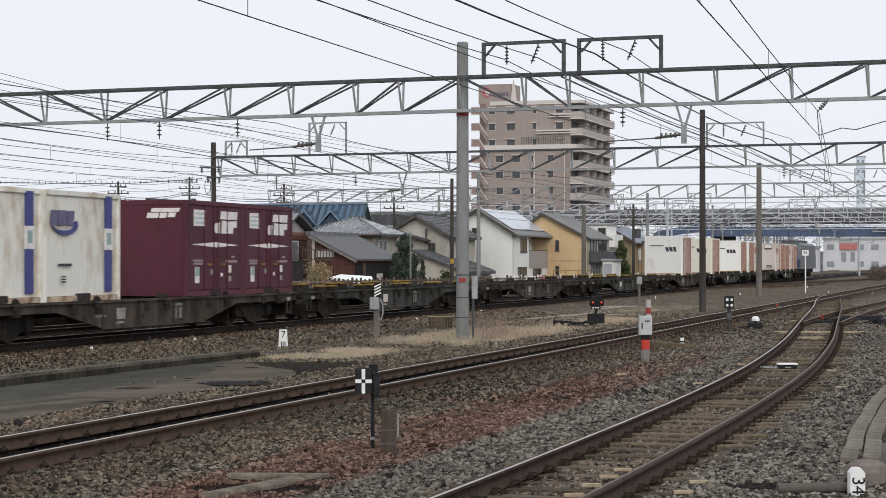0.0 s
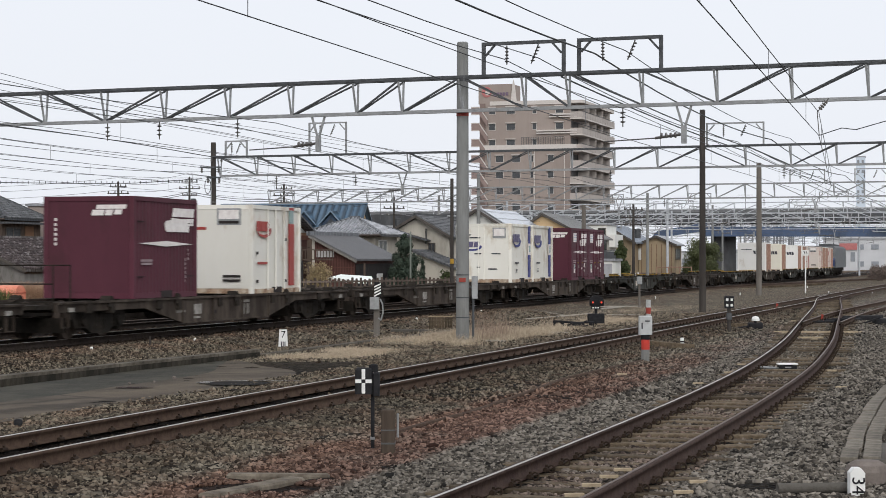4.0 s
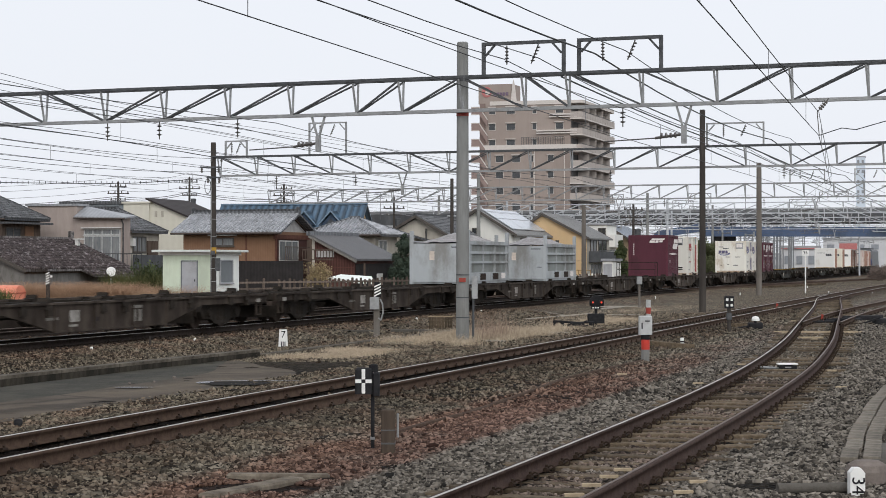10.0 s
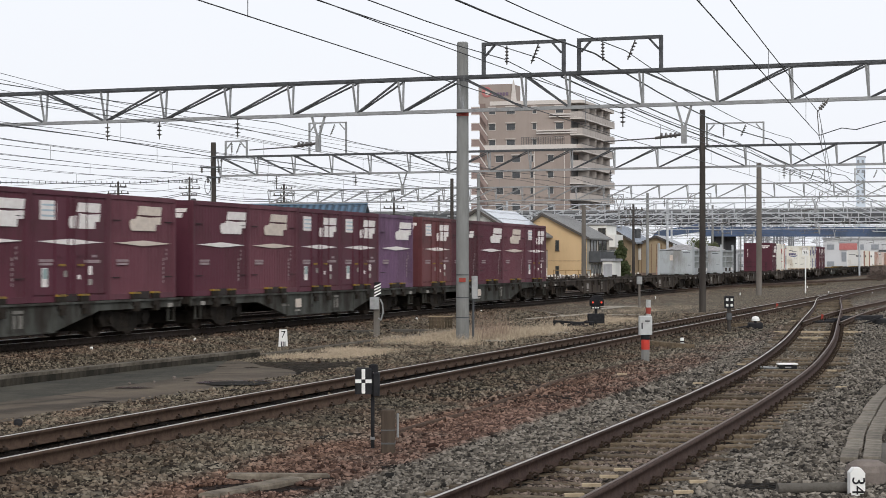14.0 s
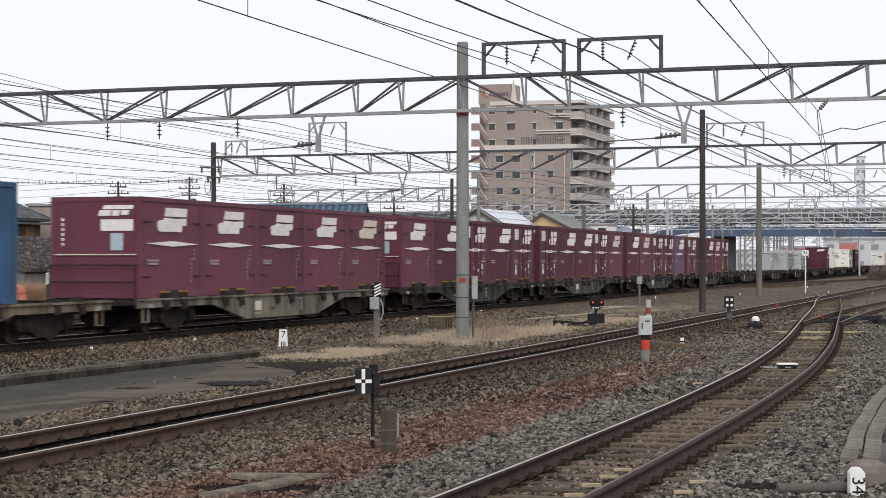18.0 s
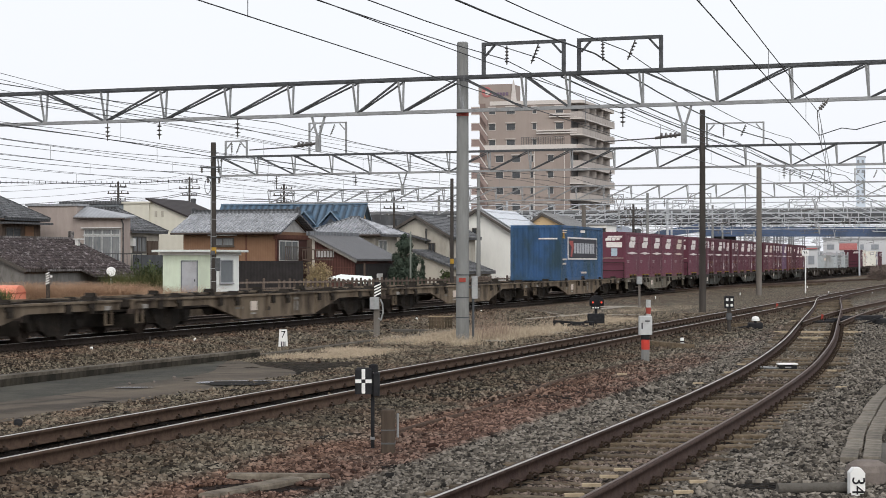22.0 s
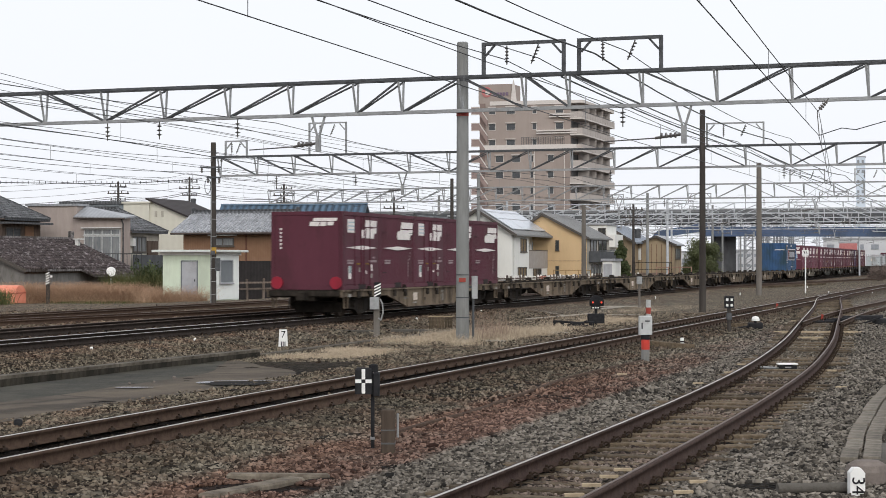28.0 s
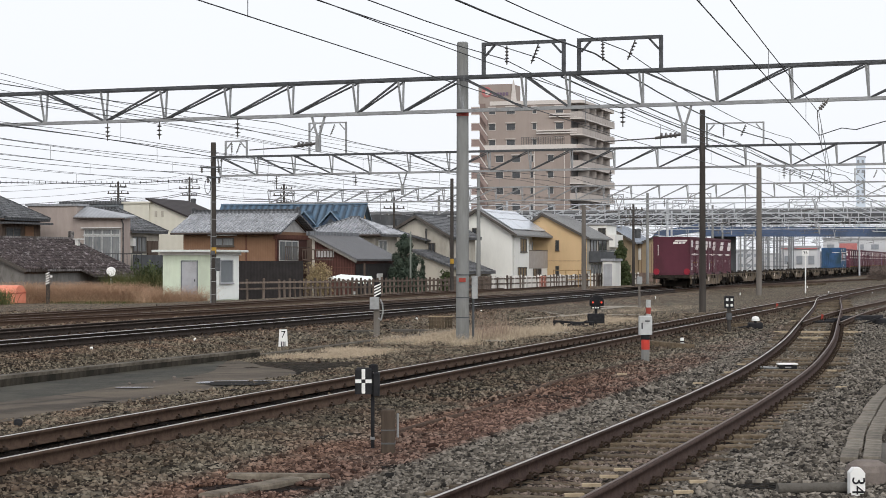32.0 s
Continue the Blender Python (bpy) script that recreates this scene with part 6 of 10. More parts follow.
M["shutter"] = material("blue_grey_shutter_paint", (0.155, 0.172, 0.185), (0.18, 0.197, 0.21), rough=0.6, scale=1.5)
M["frame_white"] = material("white_window_frame", (0.58, 0.58, 0.56), (0.66, 0.66, 0.64), rough=0.5)
M["frame_dark"] = material("bronze_window_frame", (0.06, 0.052, 0.045), (0.09, 0.08, 0.07), rough=0.5)
M["gutter"] = material("brown_gutter", (0.055, 0.042, 0.038), (0.08, 0.064, 0.056), rough=0.6)
# sky reflection on the panels is put into this pale base colour
M["solar"] = material("solar_panel_with_painted_sky", (0.40, 0.43, 0.47), (0.50, 0.53, 0.57), rough=0.2)


def window(h, face, a, b, z0, z1, w, frame="frame_white", pane="glass", mullions=1):
    """A window set in the front wall (face f, a..b from its left end) or the right-hand end wall (face r, a..b from the front)."""
    fm = Shape()
    t = 0.07
    if face == "f":
        def at(u, p, z):
            return (u, -p, z)

        def bx(s, u0, u1, zz0, zz1, p0, p1):
            s.box(u0, u1, -p1, -p0, zz0, zz1)
    else:
        def at(u, p, z):
            return (w + p, u, z)

        def bx(s, u0, u1, zz0, zz1, p0, p1):
            s.box(w + p0, w + p1, u0, u1, zz0, zz1)
    ring = []
    for p in (0.004, 0.07):
        for i in (0, t):
            ring += [at(a + i, p, z0 + i), at(b - i, p, z0 + i), at(b - i, p, z1 - i), at(a + i, p, z1 - i)]
    sides = []
    for k in range(4):
        n = (k + 1) % 4
        sides += [(8 + k, 8 + n, 12 + n, 12 + k), (k, 4 + k, 4 + n, n), (k, n, 8 + n, 8 + k), (4 + k, 12 + k, 12 + n, 4 + n)]
    fm.add(ring, sides)
    win = part("window", fm, M[frame], h)
    for k in range(mullions):
        c = a + (b - a) * (k + 1) / (mullions + 1)
        m = Shape()
        bx(m, c - 0.03, c + 0.03, z0 + t, z1 - t, 0.031, 0.062)
        part("mullion", m, M[frame], win)
    g = Shape()
    bx(g, a + t, b - t, z0 + t, z1 - t, 0.003, 0.03)
    part("pane", g, M[pane], win)
    s = Shape()
    bx(s, a - 0.05, b + 0.05, z0 - 0.05, z0, 0.0, 0.11)
    part("sill", s, M[frame], win)


def roof_part(parent, verts, faces, mat, thick=0.14, name="roof"):
    """A roof slab: the upper faces and, thick below them, the undersides and edges."""
    s = Shape()
    n = len(verts)
    low = [(x, y, z - thick) for x, y, z in verts]
    edges = {}
    for f in faces:
        for a, b in zip(f, f[1:] + f[:1]):
            edges[(a, b)] = 1
    fs = [tuple(f) for f in faces] + [tuple(i + n for i in f[::-1]) for f in faces]
    for a, b in edges:
        if (b, a) not in edges:
            fs.append((b, a, a + n, b + n))
    s.add(list(verts) + low, fs)
    return part(name, s, M[mat], parent)


PIECE = {
    "tile_grey": material("glazed_grey_roof_tile", (0.30, 0.31, 0.33), (0.40, 0.41, 0.435), rough=0.25, scale=1.2, vary=0.16, island=True),
    "tile_dark": material("dark_grey_roof_tile", (0.070, 0.073, 0.078), (0.12, 0.124, 0.13), rough=0.5, scale=2, vary=0.4, island=True),
    "tile_old": material("weathered_lichened_roof_tile", (0.036, 0.028, 0.028), (0.092, 0.076, 0.075), rough=0.85, scale=6, dirt=(0.34, 0.31, 0.31), dirt_scale=3.2, dirt_amount=0.17, vary=0.4, island=True),
}


def tiles(parent, corners, kind, seed):
    """Rows of curved clay tiles over one roof face; the first two corners are its eave."""
    P = [Vector(p) for p in corners]
    u = (P[1] - P[0]).normalized()
    n = (P[1] - P[0]).cross(P[2] - P[0]).normalized()
    v = n.cross(u)
    flat = [((p - P[0]).dot(u), (p - P[0]).dot(v)) for p in P]
    rnd = random.Random(seed)
    tw, tv = 0.26, 0.25
    wide, high = flat[1][0], max(b for a, b in flat)
    V, F = [], []
    for j in range(int(high / tv) + 1):
        for i in range(int(wide / tw) + 1):
            a, b = i * tw, j * tv
            ca, cb = a + tw / 2, b + tv / 2
            inside = True
            for (x0, y0), (x1, y1) in zip(flat, flat[1:] + flat[:1]):
                if (x1 - x0) * (cb - y0) - (y1 - y0) * (ca - x0) < -0.02:
                    inside = False
            if not inside:
                continue
            k = len(V)
            lift = rnd.uniform(0.0, 0.012)
            for e, up in ((b - 0.02, 0.052 + lift), (b + tv, 0.006)):
                for f, hh in ((0.0, -0.03), (0.14, 0.055), (0.5, 0.066), (0.72, -0.03), (1.0, -0.04)):
                    V.append(P[0] + u * (a + f * tw) + v * e + n * (up + hh))
            V += [P[0] + u * a + v * (b - 0.02) + n * 0.004, P[0] + u * (a + tw) + v * (b - 0.02) + n * 0.004]
            F += [(k + m, k + m + 1, k + m + 6, k + m + 5) for m in range(4)] + [(k + 10, k + 11, k + 4, k + 3, k + 2, k + 1, k)]
    tagged(part("roof_tiles", Shape().add(V, F), PIECE[kind], parent), kind="stuff")


def house(label, x, y, w, d, eave, ridge, wall, roof, form="gable", base=BASE, over=0.5, ridge_cap=True, end_wall=None, turn=-16.86, name="house", apex=0.5, cut=None):
    """A house whose front right-hand corner stands at x, y: w along its front, d deep. Local x runs along the front, y to the back."""
    c = Vector((x, y, 0)) - w * CROSS
    h = thing(name, label, "house", pose(c.x, c.y, base, 0, 0, turn), "houses behind the fence")
    walls = Shape()
    if cut:                        # an upper corner set back behind a loggia: from cut[0] to the rear, cut[1] deep, above cut[2]
        walls.box(0, w, 0, d, -0.5, cut[2]).box(0, w, 0, cut[0], cut[2], eave).box(0, w - cut[1], cut[0], d, cut[2], eave)
    else:
        walls.box(0, w, 0, d, -0.5, eave)
    part("wall", walls, M[wall], h)
    o = over
    if form == "gable":            # ridge along the front
        v = [(-o, -o, eave - 0.05), (w + o, -o, eave - 0.05), (w + o, d / 2, ridge), (-o, d / 2, ridge), (-o, d + o, eave - 0.05), (w + o, d + o, eave - 0.05)]
        roof_part(h, v, [[0, 1, 2, 3], [3, 2, 5, 4]], roof)
        if roof in PIECE:
            tiles(h, v[:4], roof, int(y))
        part("gable_wall", Shape().prism_x([(0, eave), (d, eave), (d / 2, ridge - 0.2)], 0.01, w - 0.01), M[end_wall or wall], h)
        if ridge_cap:
            part("ridge", Shape().box(-o, w + o, d / 2 - 0.13, d / 2 + 0.13, ridge - 0.05, ridge + 0.18), M[roof], h)
    elif form == "across":         # ridge runs from front to back
        v = [(-o, -o, eave - 0.05), (w * apex, -o, ridge), (w * apex, d + o, ridge), (-o, d + o, eave - 0.05), (w + o, -o, eave - 0.05), (w + o, d + o, eave - 0.05)]
        roof_part(h, v, [[0, 1, 2, 3], [1, 4, 5, 2]], roof)
        if roof in PIECE:
            tiles(h, [v[4], v[5], v[2], v[1]], roof, int(y))
            part("ridge", Shape().box(w * apex - 0.13, w * apex + 0.13, -o, d + o, ridge - 0.05, ridge + 0.15), M[roof], h)
        for sx_, ex in ((-o, w * apex), (w + o, w * apex)):
            part("verge_board", Shape().bar((sx_, -o - 0.02, eave - 0.16), (ex, -o - 0.02, ridge - 0.11), 0.05, 0.2), M["frame_dark"], h, "dark verge board")
        part("gable_wall", Shape().prism([(0, eave), (w, eave), (w * apex, ridge - 0.2)], 0.01, d - 0.01), M[end_wall or wall], h)
    elif form == "hip":
        k = min(w, d) / 2 * 0.9
        v = [(-o, -o, eave - 0.05), (w + o, -o, eave - 0.05), (w + o, d + o, eave - 0.05), (-o, d + o, eave - 0.05), (k, d / 2, ridge), (w - k, d / 2, ridge)]
        roof_part(h, v, [[0, 1, 5, 4], [1, 2, 5], [2, 3, 4, 5], [3, 0, 4]], roof)
        if roof in PIECE:
            tiles(h, [v[0], v[1], v[5], v[4]], roof, int(y))
            tiles(h, [v[1], v[2], v[5]], roof, int(y) + 1)
        cap = Shape().box(k - 0.1, w - k + 0.1, d / 2 - 0.13, d / 2 + 0.13, ridge - 0.05, ridge + 0.16)
        for px, py, ex in ((w + o, -o, w - k), (w + o, d + o, w - k), (-o, -o, k), (-o, d + o, k)):
            cap.bar((px, py, eave + 0.0), (ex, d / 2, ridge + 0.03), 0.2, 0.16)
        part("ridge", cap, M[roof], h)
    elif form == "shed":           # slopes down to the front
        v = [(-o, -o, eave), (w + o, -o, eave), (w + o, d + o, ridge), (-o, d + o, ridge)]
        roof_part(h, v, [[0, 1, 2, 3]], roof)
        part("gable_wall", Shape().prism_x([(0, eave - 0.02), (d, eave - 0.02), (d, ridge - 0.15)], 0.01, w - 0.01), M[wall], h)
    elif form == "slope":          # slopes down to the right
        v = [(-o, -o, ridge), (w + o, -o, eave), (w + o, d + o, eave), (-o, d + o, ridge)]
        roof_part(h, v, [[0, 1, 2, 3]], roof)
        if roof in PIECE:
            tiles(h, [v[1], v[2], v[3], v[0]], roof, int(y))
        part("gable_wall", Shape().prism([(0, eave - 0.02), (w, eave - 0.02), (0, ridge - 0.15)], 0.01, d - 0.01), M[wall], h)
    elif form == "flat" or form == "none":
        part("roof", Shape().box(-0.12, w + 0.12, -0.12, d + 0.12, eave, ridge), M[roof], h)
    if form in ("gable", "hip", "shed"):
        part("gutter", Shape().tube((-o, -o - 0.06, eave - 0.12), (w + o, -o - 0.06, eave - 0.12), 0.06, n=8), M["gutter"], h)
    return h


h = house("old house with dark grey tiled roof and timber front", -29.62, 128.0, 9.0, 5.2, 6.05, 7.75, "wall_brown", "tile_dark", "hip")
window(h, "f", 7.9, 8.75, 4.6, 5.6, 9.0, "frame_white", "curtain")
window(h, "r", 0.4, 2.4, 4.5, 5.4, 9.0, "frame_dark", "glass")
part("door_panel", Shape().box(9.005, 9.05, 3.0, 4.2, 3.9, 5.5), M["wall_orange"], h)
part("eave_roof", Shape().box(9.0, 9.9, -0.5, 5.4, 5.62, 5.75), M["tile_dark"], h)
part("downpipe", Shape().tube((8.9, -0.5, 5.85), (8.9, -0.5, 4.8), 0.05, n=8).tube((8.9, -0.5, 4.8), (7.6, -0.5, 4.78), 0.05, n=8), M["frame_white"], h, "white bent downpipe")
# the long old house: one mossy slope falls towards the tracks, with a lower skirt at its far end
h = house("low old house with mossy broken tile roof", -22.95, 104.3, 7.66, 12.4, 2.72, 4.42, "wall_old", "tile_old", "across", over=0.3)
roof_part(h, [(7.5, 6.2, 2.78), (8.75, 6.2, 2.28), (8.75, 13.0, 2.28), (7.5, 13.0, 2.78)], [[0, 1, 2, 3]], "tile_old", 0.1, "skirt_roof")
tiles(h, [(8.75, 6.2, 2.28), (8.75, 13.0, 2.28), (7.5, 13.0, 2.78), (7.5, 6.2, 2.78)], "tile_old", 91)
part("ridge_end", Shape().slab(3.68, 3.98, 12.5, 12.75, 4.3, 4.95, 0.03), M["tile_old"], h, "upright end tile of the ridge")
part("eave_beam", Shape().box(7.60, 7.72, 0.0, 12.4, 2.42, 2.6), M["wall_brown"], h)
vine = Shape()
for k, x in enumerate((6.2, 6.9, 7.5)):
    vine.tube((x, -0.06, 2.6 - 0.25 * k), (x + 0.25, -0.08, 1.5), 0.035, n=6).tube((x + 0.25, -0.08, 1.5), (x + 0.15, -0.05, 0.6), 0.03, n=6)
part("dead_vine", vine, M["mark_dusty"], h, "pale dead vine stems on the wall")
part("vent_hood", Shape().box(4.65, 5.2, 11.3, 11.8, 4.42, 4.48).box(4.75, 4.95, 11.4, 11.7, 4.0, 4.42), M["frame_white"], h, "white roof vent hood")
h = house("blue-grey walled house with dark flat roof", -25.75, 152.0, 5.3, 4.0, 7.65, 7.9, "wall_bluegrey", "tile_dark", "flat")
h = house("beige rendered house with flat parapet", -25.8, 134.2, 3.9, 1.5, 7.0, 7.15, "wall_beige", "metal_grey", "flat")
h = house("beige house wing with grey sheet roof and balcony windows", -22.37, 133.0, 3.6, 1.2, 6.2, 6.98, "wall_beige", "metal_grey", "open", over=0.33)
roof_part(h, [(-0.02, -0.35, 6.24), (3.95, -0.35, 6.16), (3.95, 1.4, 6.30), (-0.02, 1.4, 7.02)], [[0, 1, 3], [1, 2, 3]], "metal_grey", 0.1)
part("side_gable", Shape().prism_x([(-0.02, 6.2), (1.2, 6.2), (1.2, 6.85)], 0.0, 0.08), M["wall_beige"], h)
part("gutter", Shape().tube((-0.02, -0.4, 6.12), (3.95, -0.4, 6.06), 0.05, n=8), M["gutter"], h)
window(h, "f", 0.62, 3.44, 3.06, 4.88, 3.6, "white_dull", "curtain", 3)
window(h, "f", 0.62, 3.44, 4.94, 5.34, 3.6, "white_dull", "curtain", 3)
part("downpipe", Shape().tube((3.66, -0.36, 6.05), (3.66, -0.06, 5.7), 0.05, n=8).tube((3.66, -0.06, 5.7), (3.66, -0.06, 2.4), 0.05, n=8), M["wire"], h, "black downpipe")
part("window_hood", Shape().box(0.5, 3.5, -0.3, -0.01, 5.4, 5.46), M["frame_white"], h)
rail = part("balcony_rail", Shape().box(0.45, 5.6, -1.11, -1.06, 3.58, 3.64), M["wire"], h, "thin dark balcony rail")
bar = Shape().box(0.0, 0.03, -1.1, -1.07, 2.6, 3.579).mesh("baluster", M["wire"])
for i in range(15):
    part("baluster", bar, None, rail, at=pose(0.5 + 0.36 * i, 0, 0))
part("balcony_slab", Shape().box(0.4, 5.7, -1.15, -0.01, 2.2, 2.6), M["wall_dark"], h)
h = house("small pale house with grey tiled hip roof", -22.75, 138.0, 8.0, 5.0, 5.33, 7.0, "wall_stone", "tile_dark", "hip")
window(h, "r", 0.55, 2.75, 3.75, 4.9, 8.0, "frame_dark", "curtain", 2)
part("cooling_unit", Shape().slab(8.02, 8.3, 0.12, 0.5, 4.2, 4.75, 0.03), M["frame_white"], h, "white air conditioner box")
part("side_shutter", Shape().box(8.01, 8.12, 2.9, 4.6, 2.6, 4.6), M["wall_brown"], h, "dark slatted shutter")
part("lower_wall", Shape().box(8.6, 8.7, -0.6, 5.0, 0.5, 3.55), M["wall_slate"], h, "dark stained boundary wall")
h = house("tall cream siding house wing with flat roof", -22.9, 148.4, 2.2, 7.0, 7.6, 7.75, "wall_cream", "wall_cream", "flat")
h = house("cream siding house wing with steep dark roof", -19.3, 147.5, 3.75, 7.5, 6.35, 8.05, "wall_cream", "sheet_brown", "slope", over=0.25)
for k in range(2):
    part("gable_vent", Shape().box(0.45 + 0.55 * k, 0.65 + 0.55 * k, -0.05, -0.005, 6.55, 7.0), M["wall_stone"], h, "small louvred vent")
h = house("orange-brown house with glazed grey tile roof", -10.58, 120.0, 6.3, 5.56, 4.97, 6.2, "wall_orange", "tile_grey", "gable", over=0.6, end_wall="wall_plaster")
for z, o in ((6.39, 0.15),):
    part("ridge_course", Shape().box(-0.55 + o, 6.85 - o, 2.78 - o, 2.78 + o, z - 0.05, z + 0.07), M["tile_dark"], h, "stacked ridge tiles")
for x in (-0.55, 6.75):
    part("ridge_end", Shape().prism_x([(2.55, 6.2), (3.01, 6.2), (2.98, 6.5), (2.78, 6.62), (2.58, 6.5)], x - 0.06, x + 0.06), M["tile_dark"], h, "ornamental ridge-end tile")
window(h, "f", 2.0, 3.5, 4.05, 4.6, 6.3, "frame_dark", "curtain")
window(h, "r", 0.6, 3.9, 3.1, 4.42, 6.3, "frame_white", "curtain", 2)
part("canopy", Shape().box(1.9, 3.7, -0.5, 0, 4.72, 4.79), M["frame_white"], h)
part("end_band", Shape().box(6.302, 6.31, 0, 5.56, -0.2, 4.5), M["wall_red"], h)
part("end_beam", Shape().box(6.302, 6.40, -0.3, 5.8, 4.5, 4.78), M["wall_beam"], h, "reddish brown beam under the gable")
part("end_beam", Shape().bar((6.36, -0.3, 4.92), (6.36, 2.78, 6.05), 0.1, 0.2).bar((6.36, 5.86, 4.92), (6.36, 2.78, 6.05), 0.1, 0.2), M["wall_brown"], h, "dark barge boards")
part("downpipe", Shape().tube((6.38, -0.05, 4.8), (6.38, -0.05, 0.5), 0.06, n=8), M["wall_beam"], h)
part("downpipe", Shape().tube((4.35, -0.05, 4.8), (4.35, -0.05, 1.5), 0.045, n=8), M["wall_beam"], h)
rail = part("balcony_rail", Shape().box(6.93, 7.0, 0.05, 4.3, 3.98, 4.03), M["wall_brown"], h, "dark brown balcony rail")
part("balcony_slab", Shape().box(6.32, 7.0, 0.05, 4.3, 3.0, 3.1), M["wall_brown"], h)
bar = Shape().box(6.95, 6.98, 0.0, 0.03, 3.101, 3.979).mesh("baluster", M["wall_brown"])
for i in range(12):
    part("baluster", bar, None, rail, at=pose(0, 0.1 + 0.36 * i, 0))
h = house("house with blue standing-seam roof and two triangular dormers", -6.85, 150.0, 11.8, 3.2, 5.45, 7.65, "wall_brown", "metal_blue", "gable", over=0.4, ridge_cap=False, end_wall="wall_yellow")
for k in range(22):
    x = -0.35 + 0.575 * k
    part("seam", Shape().bar((x, -0.4, 5.43), (x, 1.6, 7.68), 0.05, 0.07), M["metal_blue"], h, "raised roof seam")
part("ridge_cap", Shape().box(-0.4, 12.2, 1.5, 1.7, 7.62, 7.76), M["metal_blue_pale"], h)
for dx in (7.5, 9.75):
    dm = roof_part(h, [(dx - 1.0, -0.25, 6.0), (dx, -0.25, 7.05), (dx, 1.3, 7.15), (dx + 1.0, -0.25, 6.0)], [[0, 1, 2], [1, 3, 2]], "metal_blue", 0.1, "dormer_roof")
    part("dormer_front", Shape().prism([(dx - 0.85, 5.95), (dx + 0.85, 5.95), (dx, 6.85)], -0.15, -0.1), M["metal_blue_dark"], dm)
    part("dormer_pane", Shape().prism([(dx - 0.42, 6.05), (dx + 0.42, 6.05), (dx, 6.5)], -0.19, -0.152), M["glass"], dm)
    part("dormer_edge", Shape().bar((dx - 1.02, -0.29, 5.98), (dx, -0.29, 7.06), 0.06, 0.09).bar((dx + 1.02, -0.29, 5.98), (dx, -0.29, 7.06), 0.06, 0.09), M["metal_blue_pale"], dm)
h = house("pale house with wide grey tiled hip roof", -4.81, 134.0, 4.7, 5.0, 5.03, 6.2, "wall_stone", "tile_grey", "hip", over=0.7)
window(h, "r", 0.8, 2.6, 3.7, 4.6, 4.7, "frame_white", "curtain")
h = house("rust-red boarded house with long grey lean-to roof", -5.58, 119.0, 2.6, 8.4, 3.25, 4.85, "wall_red", "tile_slate", "slope", over=0.3)
part("ridge_course", Shape().box(-0.42, -0.14, -0.35, 8.8, 4.72, 4.98), M["tile_grey"], h, "grey ridge tiles")
part("verge_board", Shape().bar((-0.3, -0.33, 4.66), (2.9, -0.33, 3.05), 0.05, 0.12), M["mark_dusty"], h, "pale verge board")
for k in range(6):
    part("wall_board", Shape().box(0.0, 2.6, -0.045, -0.01, 0.6 + 0.42 * k, 0.64 + 0.42 * k), M["wall_beam"], h, "horizontal batten")
part("lattice_panel", Shape().box(0.15, 1.3, -0.07, -0.046, 3.35, 3.75), M["wall_plaster"], h, "pale plaster panel")
rail = part("balcony_rail", Shape().box(-0.6, 1.45, -0.63, -0.58, 3.78, 3.84), M["wall_brown"], h, "dark brown balcony rail")
part("balcony_rail", Shape().box(-0.6, 1.45, -0.63, -0.58, 3.16, 3.22), M["wall_brown"], h)
bar = Shape().box(0.0, 0.03, -0.62, -0.59, 3.221, 3.779).mesh("baluster", M["wall_brown"])
for i in range(11):
    part("baluster", bar, None, rail, at=pose(-0.6 + 0.2 * i, 0, 0))
part("eave_board", Shape().box(-0.3, 2.75, -0.06, -0.046, 1.95, 2.12), M["wall_tan"], h)
# black sheet added in place of the shade inside the carport recess
part("store_front", Shape().box(2.61, 2.65, 0.3, 8.2, 0.4, 2.95), M["wall_dark"], h)
part("shutter", Shape().box(2.65, 2.69, 4.3, 5.4, 1.0, 2.3), M["frame_white"], h)
part("carport_post", Shape().box(2.9, 3.0, 1.0, 1.1, -0.4, 3.0).box(2.9, 3.0, 6.8, 6.9, -0.4, 3.0), M["wall_brown"], h)
h = house("beige rendered house with grey gable roof", 0.45, 140.0, 5.0, 7.0, 4.9, 6.5, "wall_stone", "tile_dark", "across", over=0.4)
window(h, "f", 3.4, 3.95, 3.66, 4.45, 5.0, "frame_dark", "glass", 1)
part("downpipe", Shape().tube((3.25, -0.08, 5.5), (3.25, -0.08, 4.4), 0.05, n=8), M["wire"], h)
part("wall_roof", Shape().bar((1.3, -0.4, 5.25), (3.6, -0.4, 4.6), 0.7, 0.12), M["tile_dark"], h, "narrow sloping canopy roof")
h = house("low grey-roofed lean-to beside the beige house", 1.55, 136.0, 3.6, 7.0, 2.3, 3.9, "wall_stone", "tile_dark", "slope", over=0.3)
h = house("white siding house with solar panels on its grey roof", 5.4, 148.0, 5.6, 11.4, 5.23, 7.2, "wall_white", "tile_mid", "across", over=0.45, cut=(5.16, 1.3, 2.6))
window(h, "r", 2.45, 4.25, 3.82, 4.9, 5.6, "frame_dark", "glass")
window(h, "r", 1.57, 4.25, 1.55, 2.63, 5.6, "frame_dark", "glass", 2)
window(h, "r", 6.46, 9.1, 0.9, 2.5, 5.6, "frame_dark", "glass")
window(h, "r", 5.9, 8.6, 2.75, 4.75, 4.3, "frame_dark", "glass", 2)
window(h, "f", 2.35, 2.75, 5.0, 5.7, 5.6, "frame_dark", "glass", 0)
